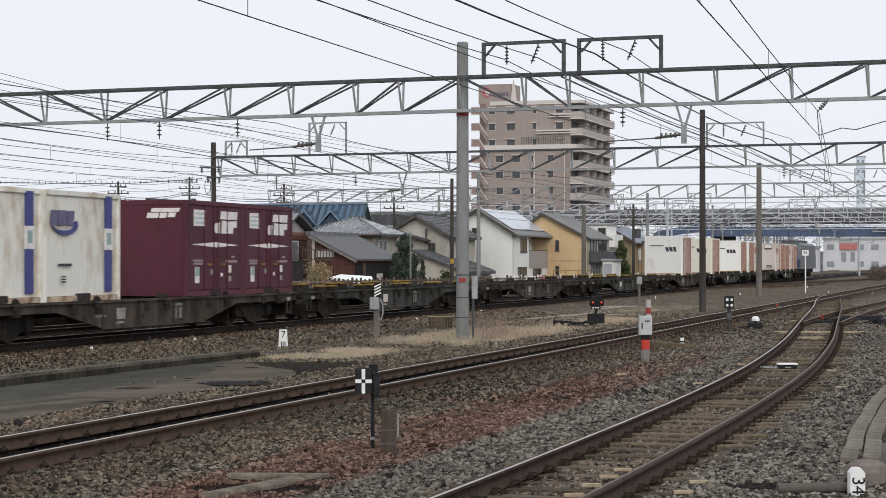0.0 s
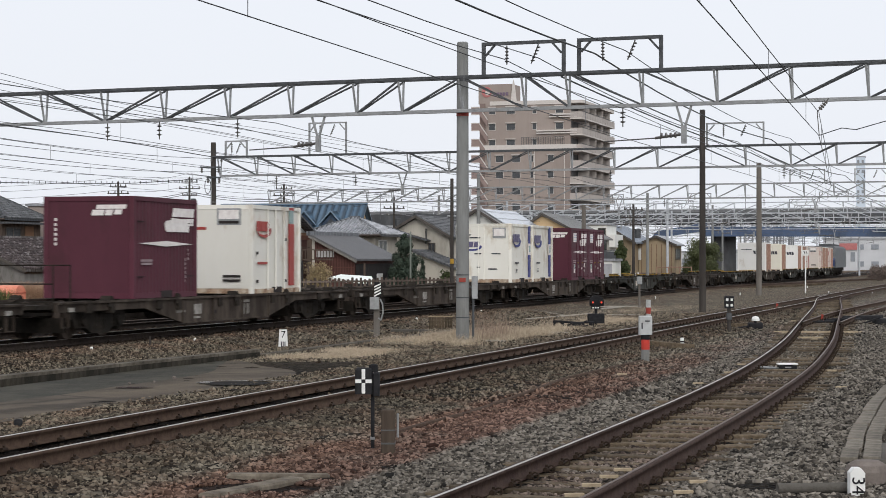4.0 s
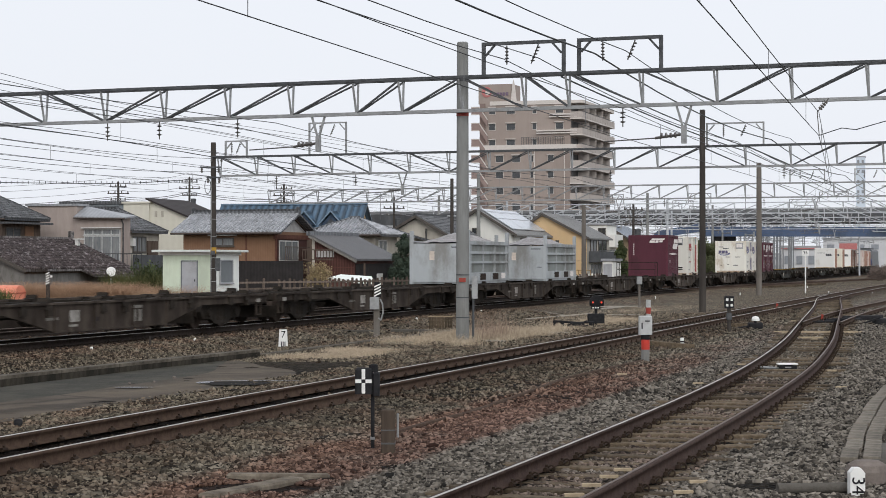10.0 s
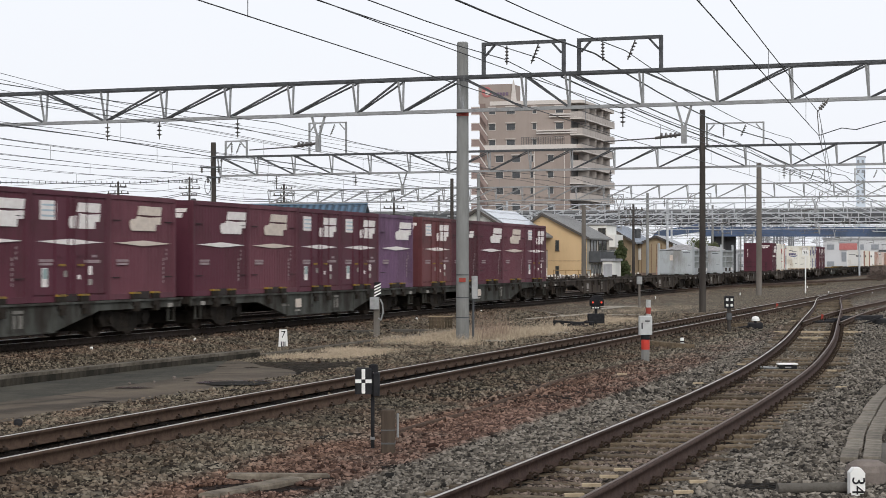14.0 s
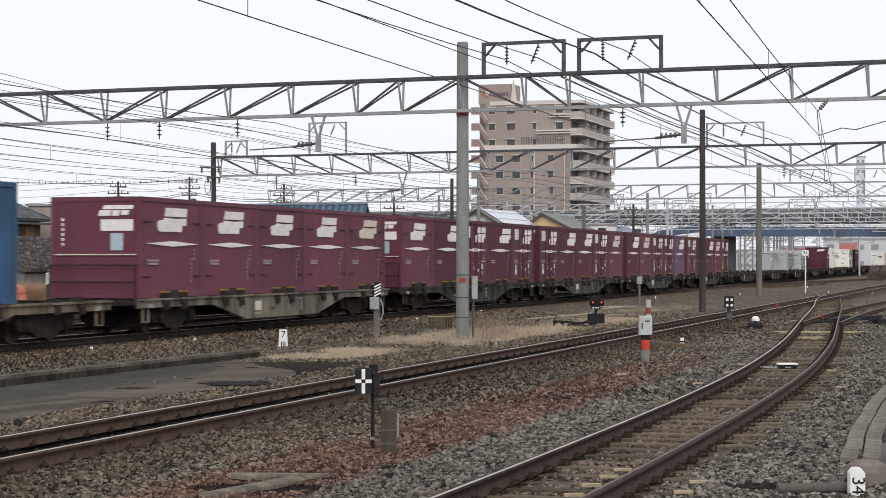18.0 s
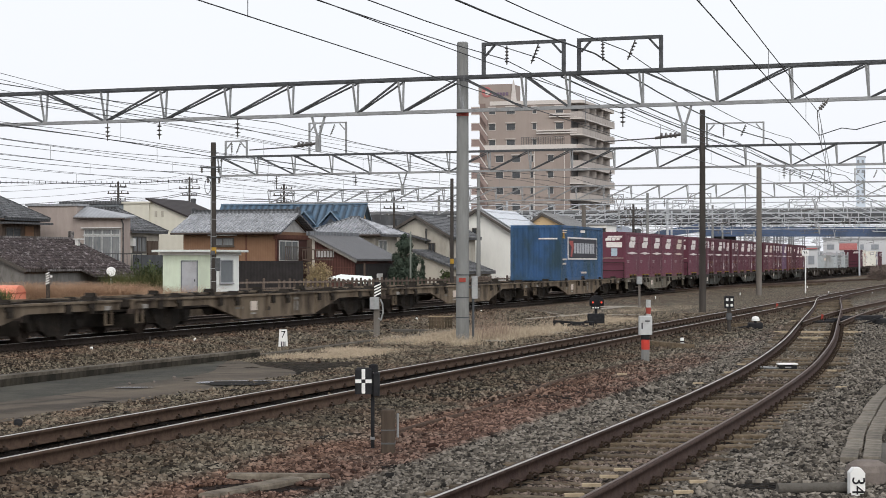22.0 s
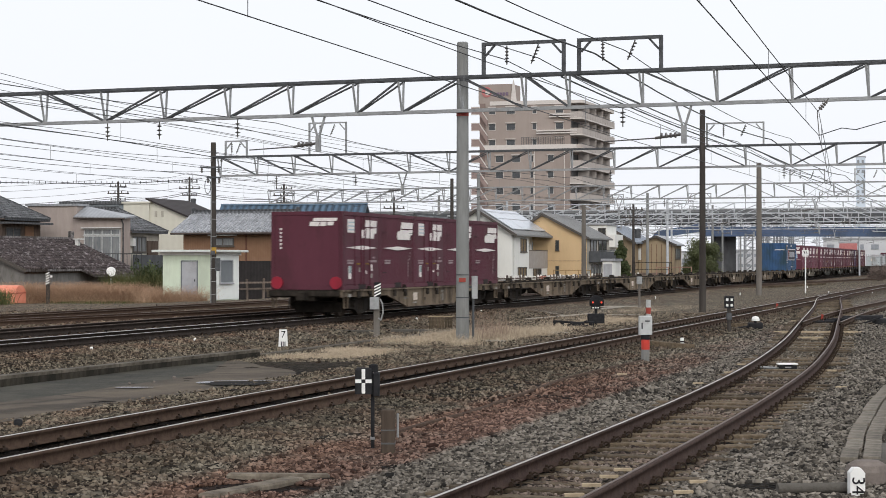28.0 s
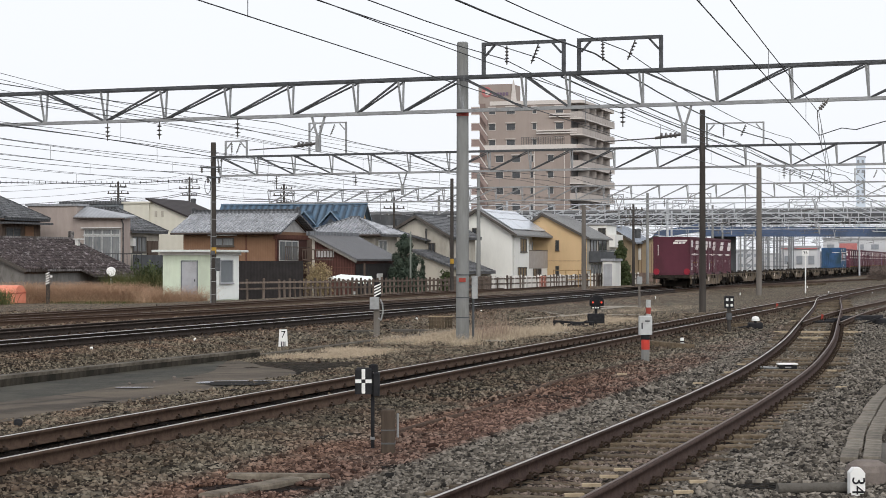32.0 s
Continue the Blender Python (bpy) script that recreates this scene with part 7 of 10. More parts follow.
for y0 in (0.5, 4.1, 7.7):
    for x0 in (2.95, 4.25):
        za, zb = 7.2 - 0.62 * (x0 - 2.8) + 0.06, 7.2 - 0.62 * (x0 + 1.25 - 2.8) + 0.06
        part("solar_panel", Shape().add([(x0, y0, za), (x0 + 1.25, y0, zb), (x0 + 1.25, y0 + 3.5, zb), (x0, y0 + 3.5, za), (x0, y0, za + 0.06), (x0 + 1.25, y0, zb + 0.06), (x0 + 1.25, y0 + 3.5, zb + 0.06), (x0, y0 + 3.5, za + 0.06)], [(4, 5, 6, 7), (0, 3, 2, 1), (0, 1, 5, 4), (1, 2, 6, 5), (2, 3, 7, 6), (3, 0, 4, 7)]), M["solar"], h, "solar panel with the sky's brightness in its colour")
bal = part("balcony", Shape().box(5.5, 5.62, 5.16, 11.4, 2.5, 3.94).box(4.3, 5.5, 11.3, 11.4, 2.6, 3.94), M["wall_loggia"], h, "beige loggia front")
part("balcony_rail", Shape().box(5.48, 5.64, 5.16, 11.45, 3.942, 4.0), M["frame_dark"], bal)
for i in range(4):
    part("laundry", Shape().slab(5.2, 5.24, 5.8 + 0.62 * i, 6.15 + 0.62 * i, 3.85, 4.75 - 0.14 * (i % 3), 0.02), M["curtain" if i % 2 else "frame_white"], bal, "washing hung out to dry")
part("downpipe", Shape().tube((5.66, 0.3, -0.3), (5.66, 0.3, 4.95), 0.055, n=8).tube((5.66, 0.3, 4.95), (6.0, -0.2, 5.12), 0.055, n=8), M["frame_white"], h, "white downpipe")
h = house("warm yellow rendered house with grey roof", 11.91, 158.0, 6.4, 9.0, 5.09, 7.15, "wall_yellow", "tile_mid", "across", over=0.3, apex=0.4125)
window(h, "f", 3.76, 4.08, 3.97, 4.84, 6.4, "frame_dark", "glass", 0)
window(h, "f", 3.76, 4.08, 1.9, 2.7, 6.4, "frame_dark", "glass", 0)
part("wall_groove", Shape().box(0, 6.4, -0.02, -0.004, 3.1, 3.14), M["wall_tan"], h, "thin storey band")
part("side_cladding", Shape().box(6.402, 6.43, 0.02, 9.0, -0.3, 5.0), M["wall_stone"], h, "pale grey side wall")
window(h, "r", 1.2, 3.6, 3.5, 4.9, 6.43, "frame_dark", "curtain", 1)
window(h, "r", 4.4, 7.6, 3.5, 4.9, 6.43, "frame_dark", "glass", 1)
window(h, "r", 1.0, 5.4, 0.9, 2.93, 6.43, "frame_white", "curtain", 3)
bal = part("balcony", Shape().box(6.43, 7.4, 0.7, 9.2, 3.0, 3.12).box(7.34, 7.4, 0.7, 9.2, 3.121, 3.92).box(6.43, 7.339, 0.7, 0.76, 3.121, 3.92), M["wall_slate"], h, "dark grey balcony front")
part("balcony_rail", Shape().box(7.33, 7.41, 0.68, 9.2, 3.98, 4.03), M["galv_dark"], bal)
h = house("white flat-roofed house with a boxy balcony", 14.85, 172.0, 2.4, 4.0, 6.35, 6.5, "wall_white", "metal_grey", "flat")
window(h, "f", 1.55, 2.25, 5.25, 6.1, 2.4, "frame_dark", "glass", 1)
part("balcony", Shape().slab(2.42, 3.1, -0.1, 3.6, 4.35, 5.5, 0.03), M["wall_white"], h, "white boxy balcony")
h = house("tan mortar house with long grey-blue sheet roof", 17.64, 178.0, 4.6, 9.0, 4.9, 6.5, "wall_tan", "metal_bluegrey", "across", over=0.5)
h = house("tan boarded house with pale sheet roof beside the tracks", 21.85, 180.0, 3.4, 4.0, 4.72, 5.55, "wall_tan", "metal_grey", "across", over=0.3)
window(h, "r", 0.6, 3.2, 3.3, 4.3, 3.4, "frame_dark", "curtain")
for k in range(7):
    part("wall_board", Shape().box(0.25 + 0.48 * k, 0.28 + 0.48 * k, -0.02, -0.004, 1.6, 4.7), M["wall_beam"], h, "upright joint batten")
part("lower_cladding", Shape().box(0.0, 3.4, -0.03, -0.004, -0.3, 2.0), M["wall_pinkish"], h, "dull pinkish lower cladding")
part("window", Shape().box(-0.02, 0.25, -0.1, -0.031, 3.2, 4.3), M["frame_white"], h)
h = house("white shed by the paling fence", 13.4, 150.0, 0.85, 3.0, 2.4, 2.6, "wall_white", "metal_grey", "flat", base=-0.6)
part("door", Shape().slab(0.08, 0.78, -0.05, -0.005, 0.1, 2.2, 0.01), M["door_grey"], h, "pale grey shed door")
pipe = thing("pipe_railing", "faded yellow pipe railing behind the paling fence", "railing", pose(8.3, 143.0, -0.6, 0, 0, -16.86), "pipe railings")
for k in range(4):
    part("post", Shape().tube((0.95 * k, 0, -0.3), (0.95 * k, 0, 1.75), 0.035, n=8), M["pipe_yellow"], pipe)
for z in (1.0, 1.72):
    part("rail", Shape().tube((0, 0, z), (2.85, 0, z), 0.03, n=8), M["pipe_yellow"], pipe)
pipe = thing("pipe_railing", "rust-brown pipe frame beside the tan house", "railing", pose(19.3, 172.0, -0.6, 0, 0, -16.86), "pipe railings")
for k in range(4):
    part("post", Shape().tube((1.05 * k, 0, -0.3), (1.05 * k, 0, 1.9), 0.04, n=8), M["rod_rust"], pipe)
for z in (1.0, 1.85):
    part("rail", Shape().tube((0, 0, z), (3.15, 0, z), 0.035, n=8), M["rod_rust"], pipe)

# line-side hut
h = house("pale green railway hut with flat overhanging roof", -12.03, 99.6, 2.87, 3.39, 2.35, 2.5, "wall_hut", "frame_white", "none", base=-0.22, name="railway_hut")
tagged(h, category="hut", group="line-side buildings")
part("roof_slab", Shape().slab(-0.45, 3.28, -0.45, 3.85, 2.5, 2.62, 0.03), M["roof_edge"], h, "thin pale overhanging roof")
d = part("door", Shape().slab(1.12, 1.96, -0.05, -0.005, 0.1, 2.0, 0.01), M["door_grey"], h, "pale grey steel door")
part("door_handle", Shape().box(1.84, 1.88, -0.09, -0.05, 0.95, 1.07), M["galv_dark"], d)
part("door_frame", Shape().box(1.06, 1.11, -0.06, -0.004, 0.05, 2.06).box(1.97, 2.02, -0.06, -0.004, 0.05, 2.06).box(1.06, 2.02, -0.06, -0.004, 2.01, 2.06), M["shutter"], h)
part("end_cladding", Shape().box(2.875, 2.90, 0, 3.39, 0.0, 2.34), M["hut_white"], h)
window(h, "r", 0.75, 2.45, 0.85, 2.1, 2.91, "door_grey", "shutter", 0)
part("corner_pipe", Shape().tube((2.82, -0.05, 0.0), (2.82, -0.05, 2.4), 0.03, n=8), M["galv_dark"], h)

# yard fence of black sheets, and a white scalloped awning
single("sheet_fence", Shape().box(0, 4.3, 0, 0.06, 0, 2.72), M["wall_dark"], "black corrugated sheet fence by the orange house", "fence", pose(-12.3, 112.5, -0.9, 0, 0, -16.86))
aw = thing("shop_awning", "white scalloped awning over the yard", "awning", pose(-7.02, 116.0, 0.16, 0, 0, -16.86))
v = [(0, 0, 0.62), (3.0, 0, 0.42), (2.5, 0.9, 0.72), (0.5, 0.9, 0.84)]
roof_part(aw, v, [[0, 1, 2, 3]], "hut_white", 0.05, "awning_sheet")
for i in range(8):
    part("scallop", Shape().box(0.04 + 0.375 * i, 0.25 + 0.375 * i, -0.02, 0.0, 0.42 - 0.025 * i, 0.60 - 0.025 * i), M["hut_white"], aw)
for xx in (0.1, 2.9):
    part("awning_post", Shape().tube((xx, 0.05, -1.3), (xx, 0.05, 0.4), 0.03, n=6), M["galv"], aw)


# ---- fences ----
M["paling"] = material("weathered_brown_sleeper_post", (0.095, 0.074, 0.062), (0.17, 0.138, 0.115), rough=0.95, scale=6, streak=4, vary=0.35)
M["paling_white"] = material("whitewashed_post", (0.62, 0.61, 0.58), (0.48, 0.46, 0.43), rough=0.9, scale=6, streak=4, vary=0.25)
fence = thing("line_side_fence", "old brown upright sleeper fence with two rails", "fence", Matrix())
pal = Shape().slab(-0.065, 0.065, -0.05, 0.05, -0.4, 1.0, 0.02).mesh("post", M["paling"])
pal_w = Shape().slab(-0.065, 0.065, -0.05, 0.05, -0.4, 1.0, 0.02).mesh("post", M["paling_white"])
rnd = random.Random(5)
FENCE = [(-11.6, 104.0), (-6.5, 110.0), (0.6, 120.0), (5.2, 131.0), (10.5, 146.0), (17.0, 165.0)]
for (x0, y0), (x1, y1) in zip(FENCE, FENCE[1:]):
    l = math.hypot(x1 - x0, y1 - y0)
    n = int(l / (0.40 if x0 < 0 else 0.31))
    for i in range(n):
        u = i / n
        x, y = x0 + (x1 - x0) * u, y0 + (y1 - y0) * u
        sparse = x < -9.4 and i % 3
        if sparse:
            continue
        white = 3.2 < x < 7.5 and rnd.random() < 0.8 or x > 7.5 and rnd.random() < 0.4
        part("post", pal_w if white else pal, None, fence, at=pose(x, y, -0.2 + rnd.uniform(-0.08, 0.06), rnd.uniform(-2, 2), rnd.uniform(-2, 2), rnd.uniform(20, 60)))
    for z in (0.28, 0.62):
        part("rail", Shape().bar((x0, y0 - 0.1, z), (x1, y1 - 0.1, z), 0.05, 0.10), M["paling"], fence)
M["mesh_red"] = material("red_plastic_net", (0.42, 0.15, 0.11), (0.50, 0.24, 0.19), rough=0.7)
s = Shape()
for i in range(5):
    s.box(0.3 * i, 0.3 * i + 0.07, 0, 0.03, 0, 0.9)
for z in (0.1, 0.45, 0.8):
    s.box(0, 1.3, 0.031, 0.04, z, z + 0.05)
single("red_barrier_net", s, M["mesh_red"], "pale red barrier net tied to the fence", "net", pose(6.9, 135.6, -0.15, 0, 0, 66))


# ---- apartment tower and the road bridge ----
M["apartment"] = material("pinkish_brown_tiled_facade", (0.315, 0.268, 0.240), (0.348, 0.297, 0.267), rough=0.85, scale=0.5, dirt=(0.275, 0.228, 0.205), dirt_scale=0.12, streak=4)
M["apartment_trim"] = material("pale_pink_trim", (0.55, 0.515, 0.485), (0.61, 0.57, 0.54), rough=0.85)
M["apartment_pale"] = material("pale_balcony_front", (0.40, 0.362, 0.335), (0.45, 0.408, 0.378), rough=0.8)
M["far_red"] = material("faded_far_red", (0.42, 0.15, 0.15), (0.48, 0.20, 0.19), rough=0.9)
M["far_grey"] = material("far_grey_building", (0.30, 0.31, 0.32), (0.38, 0.39, 0.40), rough=0.9, scale=0.3)
M["apartment_brown"] = material("brown_tiled_shaft", (0.20, 0.15, 0.135), (0.235, 0.18, 0.16), rough=0.85)
# shade inside the balcony openings is painted into this glazing colour
M["apartment_pane"] = material("shade_dark_balcony_glass", (0.050, 0.050, 0.052), (0.085, 0.083, 0.082), rough=0.5, scale=0.8)
M["sign_violet"] = material("dull_violet_sign_paint", (0.16, 0.12, 0.17), (0.20, 0.155, 0.21), rough=0.8)
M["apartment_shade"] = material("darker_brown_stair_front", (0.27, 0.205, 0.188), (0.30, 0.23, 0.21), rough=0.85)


def tower():
    t = thing("apartment_tower", "eleven-storey pinkish brown apartment block with stacked balconies", "apartment block", pose(7.3, 330.4, -1.5, 0, 0, -16.86), "town buildings")
    W, D, FH = 15.2, 26.0, 2.78
    top = 11 * FH
    wall = part("wall", Shape().box(0, W, 0, D, 0, top), M["apartment"], t)
    # lower storeys stand a little proud of the upper ones
    part("lower_wall", Shape().box(0.05, W, -0.32, -0.01, 0, 22.5), M["apartment"], t)
    part("corner_wall", Shape().box(9.4, W, -0.2, -0.01, 22.5, 25.2), M["apartment"], t)
    part("roof_block", Shape().box(-1.35, 4.77, 0.6, 6, top, top + 3.4), M["apartment"], t, "roof block carrying a sign")
    part("roof_spire", Shape().prism([(4.5, top), (5.6, top), (5.2, top + 3.2), (5.0, top + 4.1), (4.8, top + 3.2)], 0.3, 0.55), M["apartment_trim"], t, "pale pointed roof fin")
    part("roof_sign", Shape().tube((0.15, 0.58, top + 2.05), (0.15, 0.5, top + 2.05), 0.9, n=20), M["far_red"], t, "plain red round sign")
    part("roof_sign_mark", Shape().tube((0.3, 0.5, top + 1.95), (0.3, 0.46, top + 1.95), 0.45, n=16), M["apartment_trim"], t)
    for k in range(5):
        part("roof_lettering", Shape().box(1.35 + 0.56 * k, 1.78 + 0.56 * k, 0.5, 0.58, top + 1.4, top + 1.95), M["sign_violet"], t)
    part("parapet", Shape().box(0.9, W + 0.1, -0.15, 0.1, top - 0.35, top + 0.35), M["apartment_trim"], t)
    part("parapet", Shape().box(W + 0.0, W + 2.2, 0.1, D, top - 0.2, top + 0.3), M["apartment_trim"], t, "pale canopy over the top balcony")
    part("cornice", Shape().box(-0.4, W + 1.2, -0.75, 0.0, 22.45, 23.3), M["apartment_trim"], t, "broad pale cornice band")
    part("cornice", Shape().box(9.3, W + 1.2, -0.6, 0.0, 25.15, 25.35).box(9.3, W + 1.2, -0.6, 0.0, 25.55, 25.8), M["apartment_trim"], t, "pale cornice band")
    part("cornice", Shape().box(11.5, W + 1.2, -0.5, 0.0, 27.95, 28.15).box(11.5, W + 1.2, -0.5, 0.0, 28.35, 28.6), M["apartment_trim"], t, "pale cornice band")
    fence = Shape().box(6.7, 14.2, -0.72, -0.68, 24.55, 24.62)
    for k in range(26):
        fence.box(6.7 + 0.3 * k, 6.76 + 0.3 * k, -0.72, -0.68, 23.3, 24.55)
    part("terrace_rail", fence, M["galv_dark"], t, "thin grey rail on the terrace")
    part("drain_pipe", Shape().tube((14.2, -0.4, 0), (14.2, -0.4, 22.4), 0.09, n=6).tube((8.9, -0.4, 0), (8.9, -0.4, 22.4), 0.09, n=6), M["apartment_trim"], t)
    for f in range(11):
        z = f * FH
        low = f <= 7
        p = -0.32 if low else -0.01
        cols = ((2.06, 1.3), (4.97, 1.4), (8.2, 0.5), (11.3, 1.0)) if low else ((0.75, 1.1), (3.87, 1.5), (8.5, 0.7), (12.6, 1.3))
        for x, wid in cols:
            fr = part("window", Shape().box(x - 0.06, x + wid + 0.06, p - 0.06, p - 0.005, z + 0.86, z + 2.06), M["apartment_trim"], wall)
            part("pane", Shape().box(x + 0.02, x + wid - 0.02, p - 0.08, p - 0.061, z + 0.94, z + 1.98), M["glass"], fr)
            part("hood", Shape().box(x - 0.15, x + wid + 0.15, p - 0.4, p - 0.061, z + 2.06, z + 2.2), M["apartment_trim"], fr)
        if f > 0:
            # outside stair on the end: a level landing and a flight that falls to the front, each with a pale coping
            zz = z + 0.33 * FH
            out = [(-2.25, zz), (-0.9, zz), (0.62, zz - 2.2), (0.62, zz - 1.05), (-0.9, zz + 1.2), (-2.25, zz + 1.2)]
            part("stair_front", Shape().prism(out, -0.8, -0.62), M["apartment_shade"], t, "reddish stair parapet")
            part("stair_slab", Shape().bar((-2.3, -0.72, zz + 1.25), (-0.9, -0.72, zz + 1.25), 0.3, 0.14).bar((-0.9, -0.72, zz + 1.25), (0.66, -0.72, zz - 1.0), 0.3, 0.14).bar((-2.3, -0.72, zz - 0.05), (-0.9, -0.72, zz - 0.05), 0.3, 0.12), M["apartment_trim"], t, "pale coping")
        b = part("balcony", Shape().box(W, W + 2.2, -0.5, D + 0.5, z - 0.22, z), M["apartment_trim"], t, "long pale balcony slab")
        for i in range(13):
            part("front_panel", Shape().box(W + 2.06, W + 2.2, -0.5 + 2.08 * i, 1.42 + 2.08 * i, z + 0.002, z + 0.98), M["apartment_pale"], b)
        part("balcony_rail", Shape().box(W + 2.08, W + 2.16, -0.5, D + 0.5, z + 1.1, z + 1.17), M["galv_dark"], b)
        part("balcony_end", Shape().box(W + 0.01, W + 2.05, -0.5, -0.36, z + 0.002, z + 1.05), M["apartment_pale"], b)
        part("balcony_glazing", Shape().box(W + 0.01, W + 0.06, 0.5, D - 0.3, z + 0.1, z + 2.2), M["apartment_pane"], b, "balcony glazing painted dark for the recess shade")
        for i in range(4):
            part("balcony_screen", Shape().box(W + 0.07, W + 2.0, 5.6 + 5.8 * i, 5.72 + 5.8 * i, z + 0.01, z + 2.5), M["apartment_pale"], b)
    part("stair_core", Shape().box(-0.9, 0.04, -0.3, 5.0, 0, top), M["apartment_brown"], t, "dark stair shaft wall")
    return t


tower()

M["bridge_blue"] = material("blue_painted_girder", (0.060, 0.092, 0.165), (0.075, 0.112, 0.195), rough=0.6, scale=0.8, dirt=(0.05, 0.07, 0.11), dirt_scale=0.3)
M["bridge_dark"] = material("soot_dark_concrete", (0.075, 0.08, 0.085), (0.115, 0.12, 0.125), rough=0.9, scale=0.6, dirt=(0.05, 0.05, 0.055), dirt_scale=0.2, streak=3)
M["far_barrier"] = material("streaked_grey_barrier", (0.13, 0.135, 0.14), (0.20, 0.205, 0.21), rough=0.9, scale=0.6, streak=4)
br = thing("road_bridge", "blue steel girder road bridge over the station tracks", "bridge", pose(0, 0, 0), "town buildings")
BX = lambda x: 262 - 0.20 * (x - 35)
part("girder", Shape().bar((36, BX(36), 5.85), (120, BX(120) + 6, 5.6), 0.5, 1.35), M["bridge_blue"], br, "long blue plate girder")
part("girder", Shape().prism([(28.5, 4.8), (36.4, 6.0), (36.4, 7.2), (29.5, 5.9)], 262, 262.5), M["bridge_blue"], br, "sloping blue girder end")
part("deck", Shape().bar((-16, 275, 7.0), (120, 252, 7.35), 8.0, 0.4), M["bridge_dark"], br)
part("noise_barrier", Shape().bar((-16, 270.9, 8.56), (120, 247.9, 8.95), 0.12, 0.4), M["far_barrier"], br, "grey panel barrier on the parapet")
part("parapet", Shape().bar((-16, 270.8, 7.6), (120, 247.8, 8.0), 0.3, 1.5), M["bridge_dark"], br, "dark concrete parapet")
for x, r in ((-10, 0.9), (8, 0.9), (38.9, 1.6), (72, 0.9), (96, 0.9)):
    part("pier", Shape().box(x - r, x + r, BX(x) + 2, BX(x) + 4, -1.5, 6.9), M["bridge_dark"], br, "dark concrete pier")
s = Shape()
for i in range(46):
    x = 36 + 1.8 * i
    s.tube((x, BX(x) - 0.4, 6.5), (x, BX(x) - 0.4, 7.6), 0.04, n=5)
s.tube((36, BX(36) - 0.4, 7.6), (118, BX(118) + 5, 7.6), 0.04, n=5)
part("hand_rail", s, M["galv"], br)

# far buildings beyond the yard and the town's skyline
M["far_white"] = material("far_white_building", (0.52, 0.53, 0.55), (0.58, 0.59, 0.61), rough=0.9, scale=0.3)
# distance haze is mixed into the towers' light blue
M["far_blue"] = material("haze_blue_far_tower", (0.60, 0.67, 0.76), (0.66, 0.73, 0.81), rough=0.9, scale=0.2)


# window panes paled in colour for the haze in front of them
M["far_window"] = material("haze_paled_far_window", (0.22, 0.24, 0.265), (0.28, 0.30, 0.33), rough=0.3)


def block(label, x, y, w, d, h, mat, floors, bays, z=-1.0, band=None):
    b = thing("town_building", label, "building", pose(x, y, z, 0, 0, -14), "town buildings")
    part("wall", Shape().box(-w / 2, w / 2, 0, d, 0, h), M[mat], b)
    part("roof", Shape().box(-w / 2 - 0.2, w / 2 + 0.2, -0.2, d + 0.2, h, h + 0.4), M["far_grey"], b)
    fh = h / floors
    for f in range(floors):
        for k in range(bays):
            a = -w / 2 + w * (k + 0.25) / bays
            wd = part("window", Shape().box(a, a + w / bays * 0.5, -0.1, 0.0, f * fh + fh * 0.42, f * fh + fh * 0.72), M["far_window"], b)
    if band:
        part("sign_band", Shape().box(-w / 2, w / 2, -0.3, -0.05, h - band[1], h), M[band[0]], b, "plain red sign band")
    return b


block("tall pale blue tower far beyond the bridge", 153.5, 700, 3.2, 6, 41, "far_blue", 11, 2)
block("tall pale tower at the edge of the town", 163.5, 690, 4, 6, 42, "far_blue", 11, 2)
block("white low shop with a thin red band", 65.5, 350, 6.5, 10, 5.2, "far_white", 1, 3, band=("far_red", 0.2))
block("white factory building beyond the yard", 118, 480, 40, 14, 9.5, "far_white", 2, 9)
block("pale shed beyond the yard", 92, 420, 16, 10, 7.5, "far_white", 2, 5)
block("white workshop with a red sign", 83, 390, 3.6, 6, 6.4, "far_white", 1, 2, band=("far_red", 1.3))
# wall grey with the far haze painted in
M["far_haze"] = material("haze_toned_far_wall", (0.30, 0.31, 0.325), (0.38, 0.39, 0.405), rough=0.9, scale=0.3)
rnd = random.Random(77)
M["mast_grey"] = material("dull_grey_far_steel", (0.17, 0.18, 0.19), (0.24, 0.25, 0.26), rough=0.7, scale=2)
for i in range(11):
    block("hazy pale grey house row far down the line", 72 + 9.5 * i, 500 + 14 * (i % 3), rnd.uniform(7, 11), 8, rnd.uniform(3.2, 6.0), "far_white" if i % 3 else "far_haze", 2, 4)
block("pale low sheds behind the rail yard", 58, 420, 12, 10, 4.6, "far_white", 1, 4)
block("pale house row behind the bridge", 20, 330, 16, 8, 6.5, "far_white", 2, 5)
block("grey house row behind the fence", -45, 185, 14, 8, 7.0, "far_grey", 2, 4)
block("beige flats behind the old houses", -12, 205, 26, 8, 6.2, "far_white", 2, 7)


